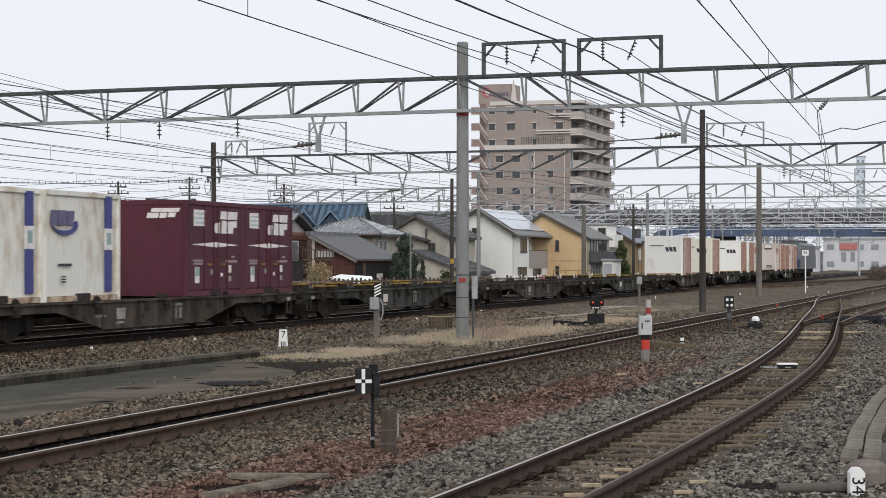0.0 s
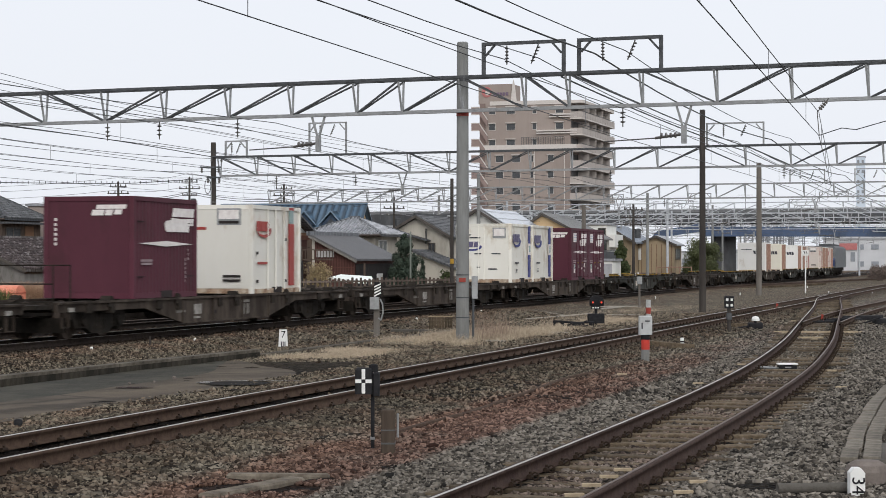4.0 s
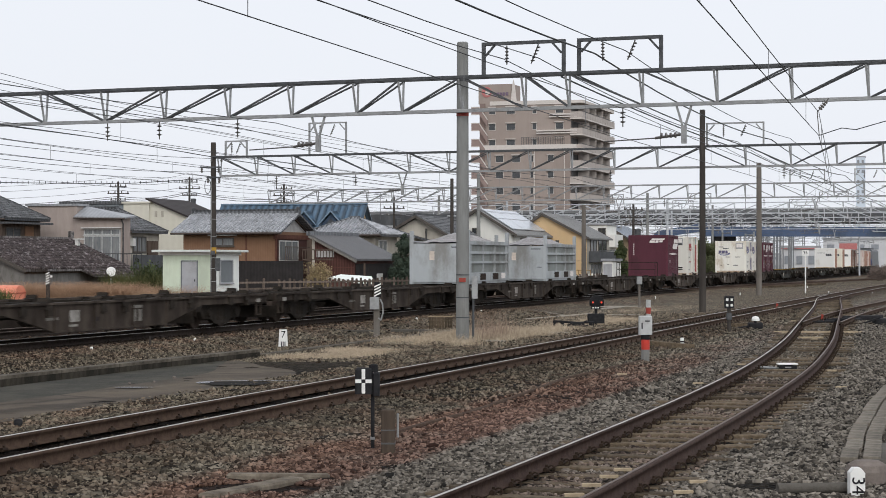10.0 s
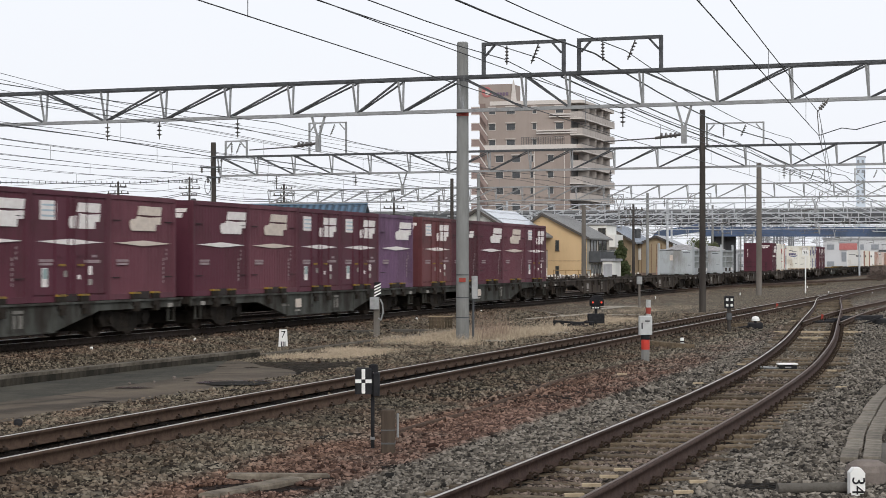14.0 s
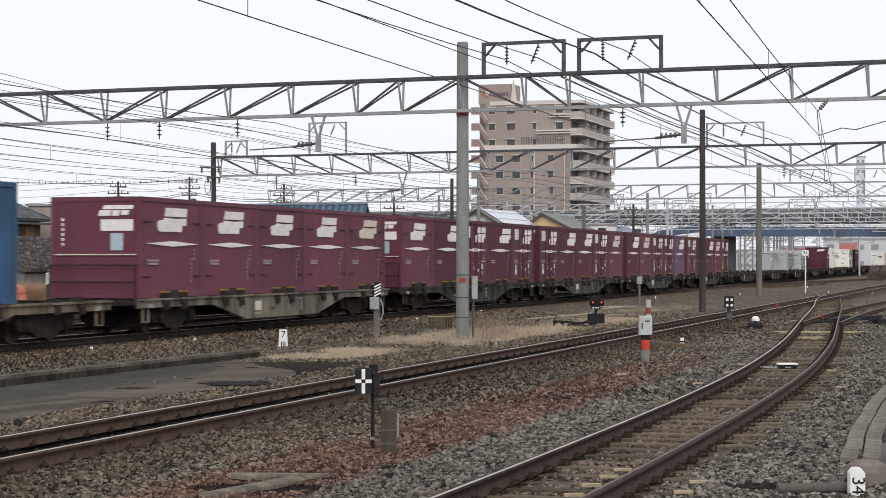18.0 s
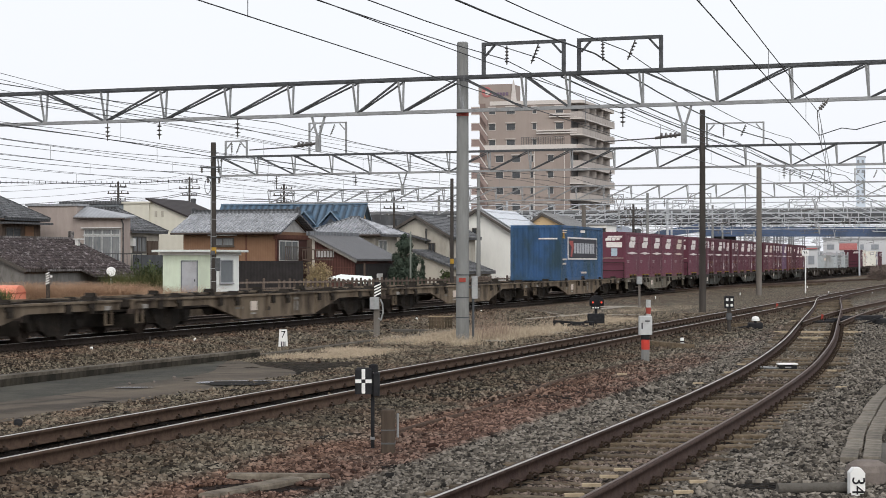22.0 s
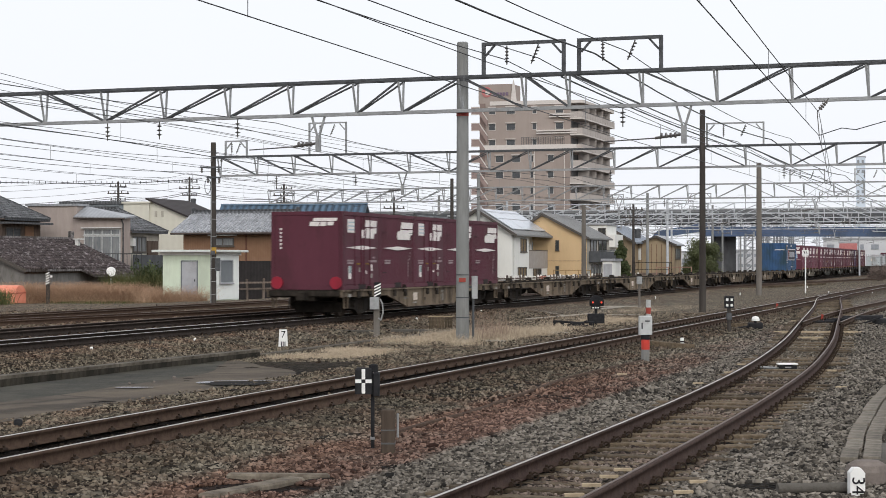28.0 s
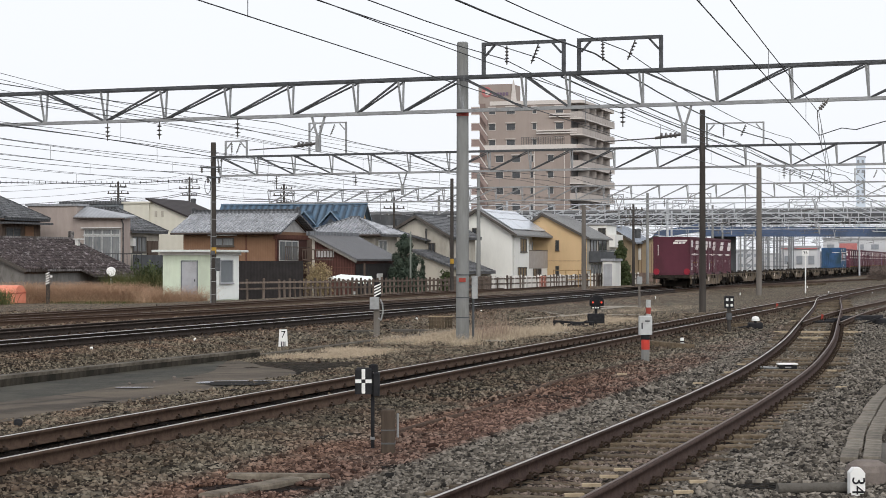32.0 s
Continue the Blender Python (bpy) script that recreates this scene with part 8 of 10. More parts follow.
# a thicket of pale masts where the lines draw together beyond the bridge
rnd = random.Random(77)
M["mast_grey"] = material("dull_grey_far_steel", (0.17, 0.18, 0.19), (0.24, 0.25, 0.26), rough=0.7, scale=2)
far_mast = None
for i in range(44):
    y = rnd.uniform(282, 470)
    x = y * rnd.uniform(0.155, 0.205)
    at = pose(min(x, SLOPE * y - 40), y, -0.4, 0, 0, -17 + rnd.choice((0, 180)))
    if far_mast is None:
        far_mast = thing("catenary_mast", "pale far steel mast with bracket arms beyond the bridge", "mast", at, "far masts")
        part("shaft", Shape().tube((0, 0, -0.3), (0, 0, 8.6), 0.12, 0.09, n=8), M["mast_grey"], far_mast)
        part("bracket", Shape().bar((0, 0, 6.2), (2.9, 0, 6.9), 0.05, 0.05).bar((0, 0, 7.6), (2.9, 0, 6.9), 0.05, 0.05).bar((0.2, 0, 5.6), (3.1, 0, 5.7), 0.04, 0.04), M["mast_grey"], far_mast)
        part("cross_arm", Shape().bar((-0.9, 0, 8.2), (0.9, 0, 8.2), 0.06, 0.06).bar((-0.6, 0, 4.4), (0.4, 0, 4.4), 0.06, 0.06), M["mast_grey"], far_mast)
    else:
        copy_thing(far_mast, at)

for mx_, my_, mw in ((41.3, 257.0, 0.95), (44.6, 268.0, 0.5)):
    lm = thing("lattice_mast", "grey steel lattice mast under the road bridge", "mast", pose(mx_, my_, -0.5, 0, 0, -17), "lattice masts")
    for sx_ in (-mw / 2, mw / 2):
        for sy_ in (-mw / 2, mw / 2):
            part("leg", Shape().bar((sx_, sy_, -0.3), (sx_, sy_, 6.0), 0.10, 0.10), M["mast_grey"], lm)
    for k in range(7):
        z = 0.1 + 0.83 * k
        for sy_ in (-mw / 2, mw / 2):
            part("brace", Shape().bar((-mw / 2, sy_, z), (mw / 2, sy_, z + 0.8), 0.06, 0.06).bar((-mw / 2, sy_, z + 0.8), (mw / 2, sy_, z + 0.8), 0.06, 0.06), M["mast_grey"], lm)


# ---- yard: pad, kerb, stones, grass ----
M["pad"] = material("damp_worn_concrete_pad", (0.064, 0.050, 0.036), (0.122, 0.097, 0.070), rough=0.75, scale=0.9, mix=0.6, bump=0.25, dirt=(0.046, 0.037, 0.027), dirt_scale=0.6, dirt_amount=0.3)
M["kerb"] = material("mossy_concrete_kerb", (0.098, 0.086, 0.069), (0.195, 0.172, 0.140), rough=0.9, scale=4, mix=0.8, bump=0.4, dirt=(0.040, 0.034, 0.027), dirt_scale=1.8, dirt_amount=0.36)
# the puddle's dark reflection, painted as flat matt black
M["wet"] = material("black_puddle_reflection", (0.011, 0.010, 0.009), (0.018, 0.016, 0.014), rough=0.95, scale=2)
M["mirror"] = material("still_rain_water", (0.012, 0.011, 0.010), (0.018, 0.017, 0.015), rough=0.2)
M["pad_gutter"] = material("damp_algae_stained_concrete", (0.036, 0.034, 0.025), (0.076, 0.070, 0.053), rough=0.75, scale=1.3, mix=0.8, bump=0.3, dirt=(0.024, 0.023, 0.018), dirt_scale=0.8)
N_, L_ = M["pad"].node_tree.nodes, M["pad"].node_tree.links
crack = N_.new("ShaderNodeTexVoronoi")
crack.feature = "DISTANCE_TO_EDGE"
crack.inputs["Scale"].default_value = 0.33
wob = N_.new("ShaderNodeTexNoise")
wob.inputs["Scale"].default_value, wob.inputs["Detail"].default_value = 1.5, 5
wmx = N_.new("ShaderNodeMix")
wmx.data_type = "VECTOR"
wmx.inputs[0].default_value = 0.3
wtc = N_.new("ShaderNodeTexCoord")
L_.new(wtc.outputs["Object"], wob.inputs["Vector"])
L_.new(wtc.outputs["Object"], wmx.inputs[4])
L_.new(wob.outputs["Color"], wmx.inputs[5])
L_.new(wmx.outputs[1], crack.inputs["Vector"])
crr = N_.new("ShaderNodeMapRange")
crr.inputs["From Min"].default_value, crr.inputs["From Max"].default_value = 0.006, 0.03
crr.inputs["To Min"].default_value, crr.inputs["To Max"].default_value = 0.45, 1.0
L_.new(crack.outputs["Distance"], crr.inputs["Value"])
chs = N_.new("ShaderNodeHueSaturation")
L_.new(crr.outputs[0], chs.inputs["Value"])
pb = N_["Principled BSDF"].inputs["Base Color"]
L_.new(pb.links[0].from_socket, chs.inputs["Color"])
L_.new(chs.outputs[0], pb)
py = np.linspace(9, 41.5, 40)
pv, pf, gutter_f = [], [], []
for i, y in enumerate(py):
    w = 1.0 if y < 36 else max(0.03, 1 - (y - 36) / 5.6)
    r = noise.noise(Vector((y * 0.6, 3.1, 0))) * 0.35
    for k in range(9):
        q = -17.25 + (3.75 * w + r) * k / 8
        pv.append((q + SLOPE * y, y, -0.318 + 0.010 * noise.noise(Vector((y * 0.5, k * 0.6, 2)))))
for i in range(len(py) - 1):
    for k in range(8):
        a = i * 9 + k
        (gutter_f if k < 4 else pf).append((a, a + 1, a + 10, a + 9))
single("pavement_pad", Shape().add(pv, pf), M["pad"], "damp stained concrete pad with puddles between the tracks", "pavement", kind="structure", smooth=True)
single("pavement_gutter", Shape().add(pv, gutter_f), M["pad_gutter"], "dark damp concrete gutter along the kerb", "pavement", kind="structure", smooth=True)


def puddle(x, y, lx, ly, mat):
    p = []
    for k in range(28):
        a = 2 * math.pi * k / 28
        r = 1 + 0.35 * noise.noise(Vector((math.cos(a) * 1.6 + x, math.sin(a) * 1.6, y)))
        p.append((x + lx * r * math.cos(a), y + ly * r * math.sin(a), -0.301))
    single("puddle", Shape().add(p, [tuple(range(28))]), M[mat], "shallow puddle of rain water on the concrete pad", "puddle", group="puddles")


puddle(-3.55, 33.0, 0.55, 0.5, "wet")
puddle(-3.3, 33.78, 0.75, 0.06, "mirror")
puddle(-4.15, 33.3, 0.16, 0.30, "mirror")
puddle(-5.2, 32.0, 0.32, 0.12, "mirror")
puddle(-7.0, 29.3, 0.18, 0.12, "mirror")


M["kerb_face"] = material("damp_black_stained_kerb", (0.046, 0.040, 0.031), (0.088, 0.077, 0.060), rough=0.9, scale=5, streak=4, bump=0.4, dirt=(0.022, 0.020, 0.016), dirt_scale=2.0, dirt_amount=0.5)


def kerb_run(label, pts, w, z0, z1):
    k = thing("concrete_kerb", label, "kerb", Matrix(), "kerbs", "structure")
    for (x0, y0), (x1, y1) in zip(pts, pts[1:]):
        l = math.hypot(x1 - x0, y1 - y0)
        n = max(1, int(l / 1.9))
        a = math.degrees(math.atan2(y1 - y0, x1 - x0))
        for i in range(n):
            u = (i + 0.5) / n
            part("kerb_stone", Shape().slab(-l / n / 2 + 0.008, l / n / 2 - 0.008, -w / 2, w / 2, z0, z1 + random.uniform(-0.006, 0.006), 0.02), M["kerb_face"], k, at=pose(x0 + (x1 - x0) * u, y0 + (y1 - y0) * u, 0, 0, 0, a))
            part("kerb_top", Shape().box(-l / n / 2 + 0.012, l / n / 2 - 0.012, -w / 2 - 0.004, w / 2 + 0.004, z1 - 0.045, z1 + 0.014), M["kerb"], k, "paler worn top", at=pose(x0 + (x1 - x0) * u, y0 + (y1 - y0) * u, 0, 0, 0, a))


kerb_run("long stained concrete kerb along the pad", [(-13.6, 12.0), (-7.75, 32.6), (-4.2, 42.6)], 0.26, -0.42, -0.17)
kerb_run("low weathered concrete edging in dry grass", [(-4.1, 42.9), (-1.3, 52.6), (1.2, 60.5)], 0.22, -0.42, -0.29)


def rubble(name, label, count, y0, y1, size, seed, keep, mat="stones"):
    """Loose crushed stones strewn over the ground: angular eight-sided lumps of many sizes in one mesh."""
    g = np.random.default_rng(seed)
    y = np.sqrt(g.uniform(y0 * y0, y1 * y1, count))
    x = g.uniform(-0.25, 0.25, count) * y
    x, y = x[keep(x, y)], y[keep(x, y)]
    n = len(x)
    q = x - SLOPE * y
    base = np.array([(1, 0, 0), (-1, 0, 0), (0, 1, 0), (0, -1, 0), (0, 0, 1), (0, 0, -1)], float)
    tri = np.array([(0, 2, 4), (2, 1, 4), (1, 3, 4), (3, 0, 4), (2, 0, 5), (1, 2, 5), (3, 1, 5), (0, 3, 5)])
    if y1 < 30:    # the nearest are blunt six-sided lumps
        base = np.array([(-1, -1, -1), (1, -1, -1), (1, 1, -1), (-1, 1, -1), (-1, -1, 1), (1, -1, 1), (1, 1, 1), (-1, 1, 1)], float) * 0.78
        tri = np.array([(0, 2, 1), (0, 3, 2), (4, 5, 6), (4, 6, 7), (0, 1, 5), (0, 5, 4), (1, 2, 6), (1, 6, 5), (2, 3, 7), (2, 7, 6), (3, 0, 4), (3, 4, 7)])
    m = len(base)
    v = base[None] * g.uniform(0.75, 1.2, (n, m, 1)) + g.normal(0, 0.17, (n, m, 3))
    sc = size * g.lognormal(0, 0.28, (n, 1, 1)) * np.stack([g.uniform(0.85, 1.5, n), g.uniform(0.7, 1.1, n), g.uniform(0.55, 0.9, n)], 1)[:, None, :]
    v = v * sc
    ax = g.normal(0, 1, (n, 3)) * (0.32, 0.32, 1.0)
    ax /= np.linalg.norm(ax, axis=1, keepdims=True)
    an = g.uniform(0, 2 * np.pi, n)[:, None, None]
    k = ax[:, None, :]
    v = v * np.cos(an) + np.cross(np.broadcast_to(k, v.shape), v) * np.sin(an) + k * (np.sum(k * v, 2, keepdims=True)) * (1 - np.cos(an))
    z = ground_height(x, y) + size * g.uniform(-0.35, 0.75, n) - 0.03 * (np.abs((q + 9.98) * 0.957) < 0.5)
    v = v + np.stack([x, y, z], 1)[:, None, :]
    f = tri[None] + (np.arange(n) * m)[:, None, None]
    ob = new(name, fast_mesh(name, v.reshape(-1, 3), f.reshape(-1, 3), M[mat]))
    return tagged(ob, label, "gravel", kind="stuff")


def off_track(x, y):
    """Clear of the rails, of the sleepers' tops and of the pad."""
    q = x - SLOPE * y
    a = np.abs((q + 9.98) * 0.957)
    b = np.abs((x - b_x(y)) * 0.96)
    ok = ~((q > -17.6) & (q < -13.7) & (y < 40.5))
    for d in (a, b):
        ok &= np.abs(d - 0.566) > 0.12
    for sx_, sy_, r_ in ((-1.66, 16.95, 0.60), (-1.54, 17.75, 0.55), (2.95, 16.6, 0.5)):
        ok &= np.hypot(x - sx_, (y - sy_) * 1.6) > r_
    ok &= q > -40
    return ok


def in_curve(x, y):
    return off_track(x, y) & (np.abs((x - b_x(y)) * 0.96) < 0.8)


def off_curve(x, y):
    return off_track(x, y) & ~in_curve(x, y)


rubble("ballast_stones", "loose crushed ballast stones, grey and rust brown", 138000, 13.0, 27.0, 0.0180, 11, off_curve)
rubble("ballast_stones", "crushed ballast stones in the middle of the yard", 112000, 27.0, 48.0, 0.0255, 12, off_curve)
rubble("ballast_stones", "rust-brown ballast stones between the curved siding's rails", 90000, 13.0, 27.0, 0.0165, 14, in_curve, "stones_rusty")
rubble("ballast_stones", "rust-brown ballast stones farther along the curved siding", 90000, 27.0, 48.0, 0.022, 15, in_curve, "stones_rusty")
rubble("ballast_stones", "distant crushed ballast stones between the tracks", 56000, 48.0, 78.0, 0.034, 13, off_track)


def blades(name, label, spots, mat, seed, lean=0.35, width=0.006):
    """Tufts of thin blades: spots of (x, y, ground, spread x, spread y, count, height)."""
    g = np.random.default_rng(seed)
    V, F, k = [], [], 0
    for x, y, z, sx, sy, n, h in spots:
        px, py_ = x + g.normal(0, sx, n), y + g.normal(0, sy, n)
        a = g.uniform(0, 2 * np.pi, n)
        hh = h * g.uniform(0.45, 1.15, n)
        dx, dy = np.cos(a) * width * (1 + h), np.sin(a) * width * (1 + h)
        la = g.uniform(0, 2 * np.pi, n)
        lx, ly = np.cos(la) * lean * hh * g.uniform(0.2, 1, n), np.sin(la) * lean * hh * g.uniform(0.2, 1, n)
        zz = np.full(n, z)
        P = np.stack([np.stack([px - dx, py_ - dy, zz - 0.02], 1), np.stack([px + dx, py_ + dy, zz - 0.02], 1),
                      np.stack([px + lx * 0.45 + dx * 0.8, py_ + ly * 0.45 + dy * 0.8, zz + hh * 0.6], 1), np.stack([px + lx * 0.45 - dx * 0.8, py_ + ly * 0.45 - dy * 0.8, zz + hh * 0.6], 1),
                      np.stack([px + lx + dx * 0.2, py_ + ly + dy * 0.2, zz + hh], 1), np.stack([px + lx - dx * 0.2, py_ + ly - dy * 0.2, zz + hh], 1)], 1)
        V.append(P.reshape(-1, 3))
        i = (np.arange(n) * 6 + k)[:, None, None]
        F.append((np.array([(0, 1, 2, 3), (3, 2, 4, 5)])[None] + i).reshape(-1, 4))
        k += 6 * n
    ob = new(name, fast_mesh(name, np.concatenate(V), np.concatenate(F), mat))
    return tagged(ob, label, "grass", kind="stuff")


M["straw"] = material("dry_straw", (0.40, 0.325, 0.235), (0.54, 0.45, 0.34), rough=0.9, scale=3, vary=0.25, island=True)
M["stalk"] = material("dead_grey_brown_stalks", (0.23, 0.165, 0.125), (0.34, 0.26, 0.205), rough=0.9, scale=2, vary=0.3, island=True)
M["weed_brown"] = material("withered_brown_weeds", (0.31, 0.195, 0.125), (0.49, 0.345, 0.24), rough=0.9, scale=1.2, vary=0.35, island=True)
M["weed_green"] = material("dull_green_weeds", (0.070, 0.080, 0.030), (0.13, 0.13, 0.06), rough=0.9, scale=1.2, vary=0.4, island=True)
rnd = random.Random(21)
tufts = []
for i in range(90):      # strip of flattened straw beyond the pad and round the pole
    u = rnd.random()
    y = 41.8 + 4.0 * u
    tufts.append((rnd.uniform(-16.4, -14.8) + SLOPE * y, y, -0.34, 0.2, 0.2, 150, rnd.choice((0.04, 0.07, 0.11))))
for i in range(150):     # soft mats, thickest round the pole and the stakes
    y = rnd.gauss(53.5, 2.6)
    x = rnd.uniform(-16.6, -14.0) + SLOPE * y
    tufts.append((x, y, -0.34, 0.22, 0.3, 120, rnd.choice((0.06, 0.1, 0.15, 0.22))))
for i in range(120):     # the pale carpet towards the dwarf signal
    y = rnd.uniform(55, 70)
    x = rnd.uniform(-15.4, -13.9) + SLOPE * y
    tufts.append((x, y, -0.34, 0.35, 0.6, 110, rnd.choice((0.05, 0.09, 0.13))))
for i in range(70):
    y = rnd.uniform(64, 90)
    tufts.append((rnd.uniform(-17.6, -14.4) + SLOPE * y, y, -0.34, 0.4, 0.7, 45, rnd.choice((0.05, 0.08, 0.12))))
blades("dry_grass", "pale dry straw grass round the concrete pole", tufts, M["straw"], 31, 1.9, 0.0034)
tall = []
for i in range(30):
    y = rnd.uniform(51, 54.5)
    tall.append((0.80 + rnd.uniform(0, 1.0), y, -0.34, 0.2, 0.3, 9, rnd.uniform(0.35, 0.9)))
blades("withered_weeds", "tall withered reddish stalks beside the pole", tall, M["stalk"], 32, 0.5, 0.0026)
back = []
for i in range(520):
    y = rnd.uniform(100.2, 104.5)
    x = -24.5 + rnd.uniform(0, 9.8) + (y - 100) * 0.3
    front = x > -16.2
    if x < -15.0 or y < 101.5:
        back.append((x, y, -0.4, 0.4, 0.4, 170, rnd.choice((0.4, 0.6, 0.8, 1.0)) * (0.75 if front else 1.0)))
for i in range(90):
    back.append((-15.4 + rnd.uniform(0, 2.9), 98.6 + rnd.uniform(-0.5, 0.4), -0.38, 0.3, 0.3, 60, rnd.choice((0.3, 0.55, 0.85))))
blades("withered_weeds", "tall withered brown weeds along the outer siding", back, M["weed_brown"], 33, 2.0, 0.0022)
gr = []
for i in range(80):
    y = rnd.uniform(104.5, 108)
    gr.append((-17.6 + rnd.uniform(-0.9, 2.3), y, -0.5, 0.35, 0.4, 70, rnd.uniform(0.9, 1.7)))
for i in range(16):
    gr.append((-21.9 + rnd.uniform(-1.2, 0.2), 94.6 + rnd.uniform(-1, 1), -0.36, 0.25, 0.3, 70, 0.75))
for i in range(40):
    gr.append((rnd.uniform(-20, -13.5), rnd.uniform(97.2, 100), -0.36, 0.5, 0.4, 30, 0.12))
blades("green_weeds", "dull green weeds and brambles by the hut", gr, M["weed_green"], 34, 0.9, 0.006)


# ---- trees and shrubs ----
def tree(label, x, y, z, height, spread, mat, seed, cone=False, trunk=0.09, leaf=0.10, n=2200, name="tree"):
    g = np.random.default_rng(seed)
    t = thing(name, label, "tree" if name == "tree" else "shrub", pose(x, y, z), "trees and shrubs")
    s = Shape().tube((0, 0, -0.3), (0.05, 0, height * 0.85), trunk, trunk * 0.25, n=8)
    for i in range(14):
        a, hh = g.uniform(0, 6.28), height * g.uniform(0.2, 0.8)
        r = spread * (0.9 * (1 - hh / height) + 0.15 if cone else 0.75)
        s.tube((0.02, 0, hh), (r * math.cos(a), r * math.sin(a), hh + height * 0.1), trunk * 0.3, trunk * 0.08, n=5)
    part("trunk", s, M["wall_brown"], t)
    m = 110 if cone else 48
    if cone:
        cz = g.uniform(0.12, 0.97, m)
        cr = spread * (1.0 - cz) ** 0.6 * g.uniform(0.1, 0.75, m)
        size = spread * (1.1 - cz) ** 0.7 * 0.34
    else:
        cz = g.uniform(0.25, 0.88, m)
        cr = spread * np.sqrt(1 - (2 * (cz - 0.55)) ** 2 * 0.8) * g.uniform(0.15, 0.8, m)
        size = np.full(m, spread * 0.36) * g.uniform(0.7, 1.2, m)
    ca = g.uniform(0, 6.28, m)
    C = np.stack([cr * np.cos(ca), cr * np.sin(ca), cz * height], 1)
    k = g.integers(0, m, n)
    d = g.normal(0, 1, (n, 3))
    d /= np.linalg.norm(d, axis=1, keepdims=True)
    p = C[k] + d * (size[k] * g.uniform(0.55, 1.05, n))[:, None]
    u = g.normal(0, 1, (n, 3))
    u /= np.linalg.norm(u, axis=1, keepdims=True)
    w = np.cross(u, d)
    w /= np.linalg.norm(w, axis=1, keepdims=True) + 1e-6
    l = leaf * g.uniform(0.6, 1.4, (n, 1))
    P = np.stack([p - u * l, p + w * l * 0.45, p + u * l, p - w * l * 0.45], 1)
    f = np.arange(n * 4).reshape(n, 4)
    part("crown", fast_mesh("crown", P.reshape(-1, 3), f, M[mat]), None, t)
    return t


M["conifer"] = material("dark_conifer_foliage", (0.040, 0.058, 0.044), (0.074, 0.094, 0.068), rough=0.8, vary=0.45, island=True)
M["leaf"] = material("dull_green_leaves", (0.040, 0.056, 0.024), (0.078, 0.092, 0.042), rough=0.75, vary=0.45, island=True)
M["thicket"] = material("bare_greyish_brown_twigs", (0.15, 0.115, 0.10), (0.21, 0.17, 0.15), rough=0.9, vary=0.35, island=True)
M["leaf_olive"] = material("dusty_olive_leaves", (0.082, 0.098, 0.048), (0.14, 0.15, 0.08), rough=0.85, vary=0.22, island=True)
M["leaf_dry"] = material("yellowing_leaves", (0.26, 0.20, 0.11), (0.34, 0.27, 0.16), rough=0.85, vary=0.35, island=True)
tree("dark green garden conifer by the sleeper fence", -2.45, 124.0, -1.0, 4.6, 1.75, "conifer", 51, cone=True, n=42000, leaf=0.055)
tree("slim clipped pine beside the conifer", -1.35, 126.0, -1.0, 3.0, 0.5, "conifer", 52, cone=True, n=1200)
tree("yellowing shrub behind the sleeper fence", -7.45, 113.6, -0.9, 2.65, 1.05, "leaf_dry", 53, leaf=0.055, n=5000, trunk=0.04, name="shrub")
tree("green garden tree between the houses", 14.7, 157.0, -1.0, 4.6, 1.25, "leaf", 54, cone=True, n=12000, leaf=0.09)
tree("green tree beside the tan house", 25.3, 186.0, -1.0, 5.0, 2.15, "leaf_olive", 55, n=26000, leaf=0.085)
tree("low leafless brown thicket in the far yard", 47.2, 206.0, -0.4, 1.5, 1.4, "thicket", 61, n=5000, leaf=0.09, trunk=0.03, name="shrub")
tree("low clipped green bush behind the fence", 0.2, 126.5, -0.9, 2.3, 0.55, "leaf", 57, n=1100, trunk=0.03, name="shrub")
tree("low clipped green bush behind the fence", 1.3, 127.0, -0.9, 2.2, 0.5, "leaf", 58, n=1000, trunk=0.03, name="shrub")
tree("green bramble bush by the hut", -16.3, 106.0, -0.6, 2.2, 1.5, "leaf", 59, n=2200, trunk=0.03, name="shrub")


# ---- line-side signs, posts and boxes ----
def cross_board(x, y, z):
    t = thing("shunting_signal", "black dwarf signal box with white cross on a thin post", "signal", pose(x, y, z))
    part("post", Shape().tube((0.06, 0.02, -0.2), (0.06, 0.02, 0.62), 0.021, n=10), M["black"], t)
    part("post_band", Shape().tube((0.06, 0.02, 0.10), (0.06, 0.02, 0.13), 0.026, n=10), M["galv"], t)
    b = part("housing", Shape().slab(-0.125, 0.06, -0.09, 0.10, 0.59, 0.865, 0.02).slab(0.061, 0.135, -0.07, 0.12, 0.57, 0.82, 0.015), M["black"], t, "black metal lamp housing")
    s = Shape().box(-0.053, -0.015, -0.096, -0.0905, 0.598, 0.708).box(-0.053, -0.015, -0.096, -0.0905, 0.748, 0.858).box(-0.120, -0.056, -0.096, -0.0905, 0.709, 0.747).box(-0.012, 0.054, -0.096, -0.0905, 0.709, 0.747)
    part("cross", s, M["white"], b, "white cross of four bars")
    part("cap", Shape().turned([(0.05, 0.82), (0.05, 0.895), (0.03, 0.905)], (0.07, 0.0), n=12), M["black"], t)


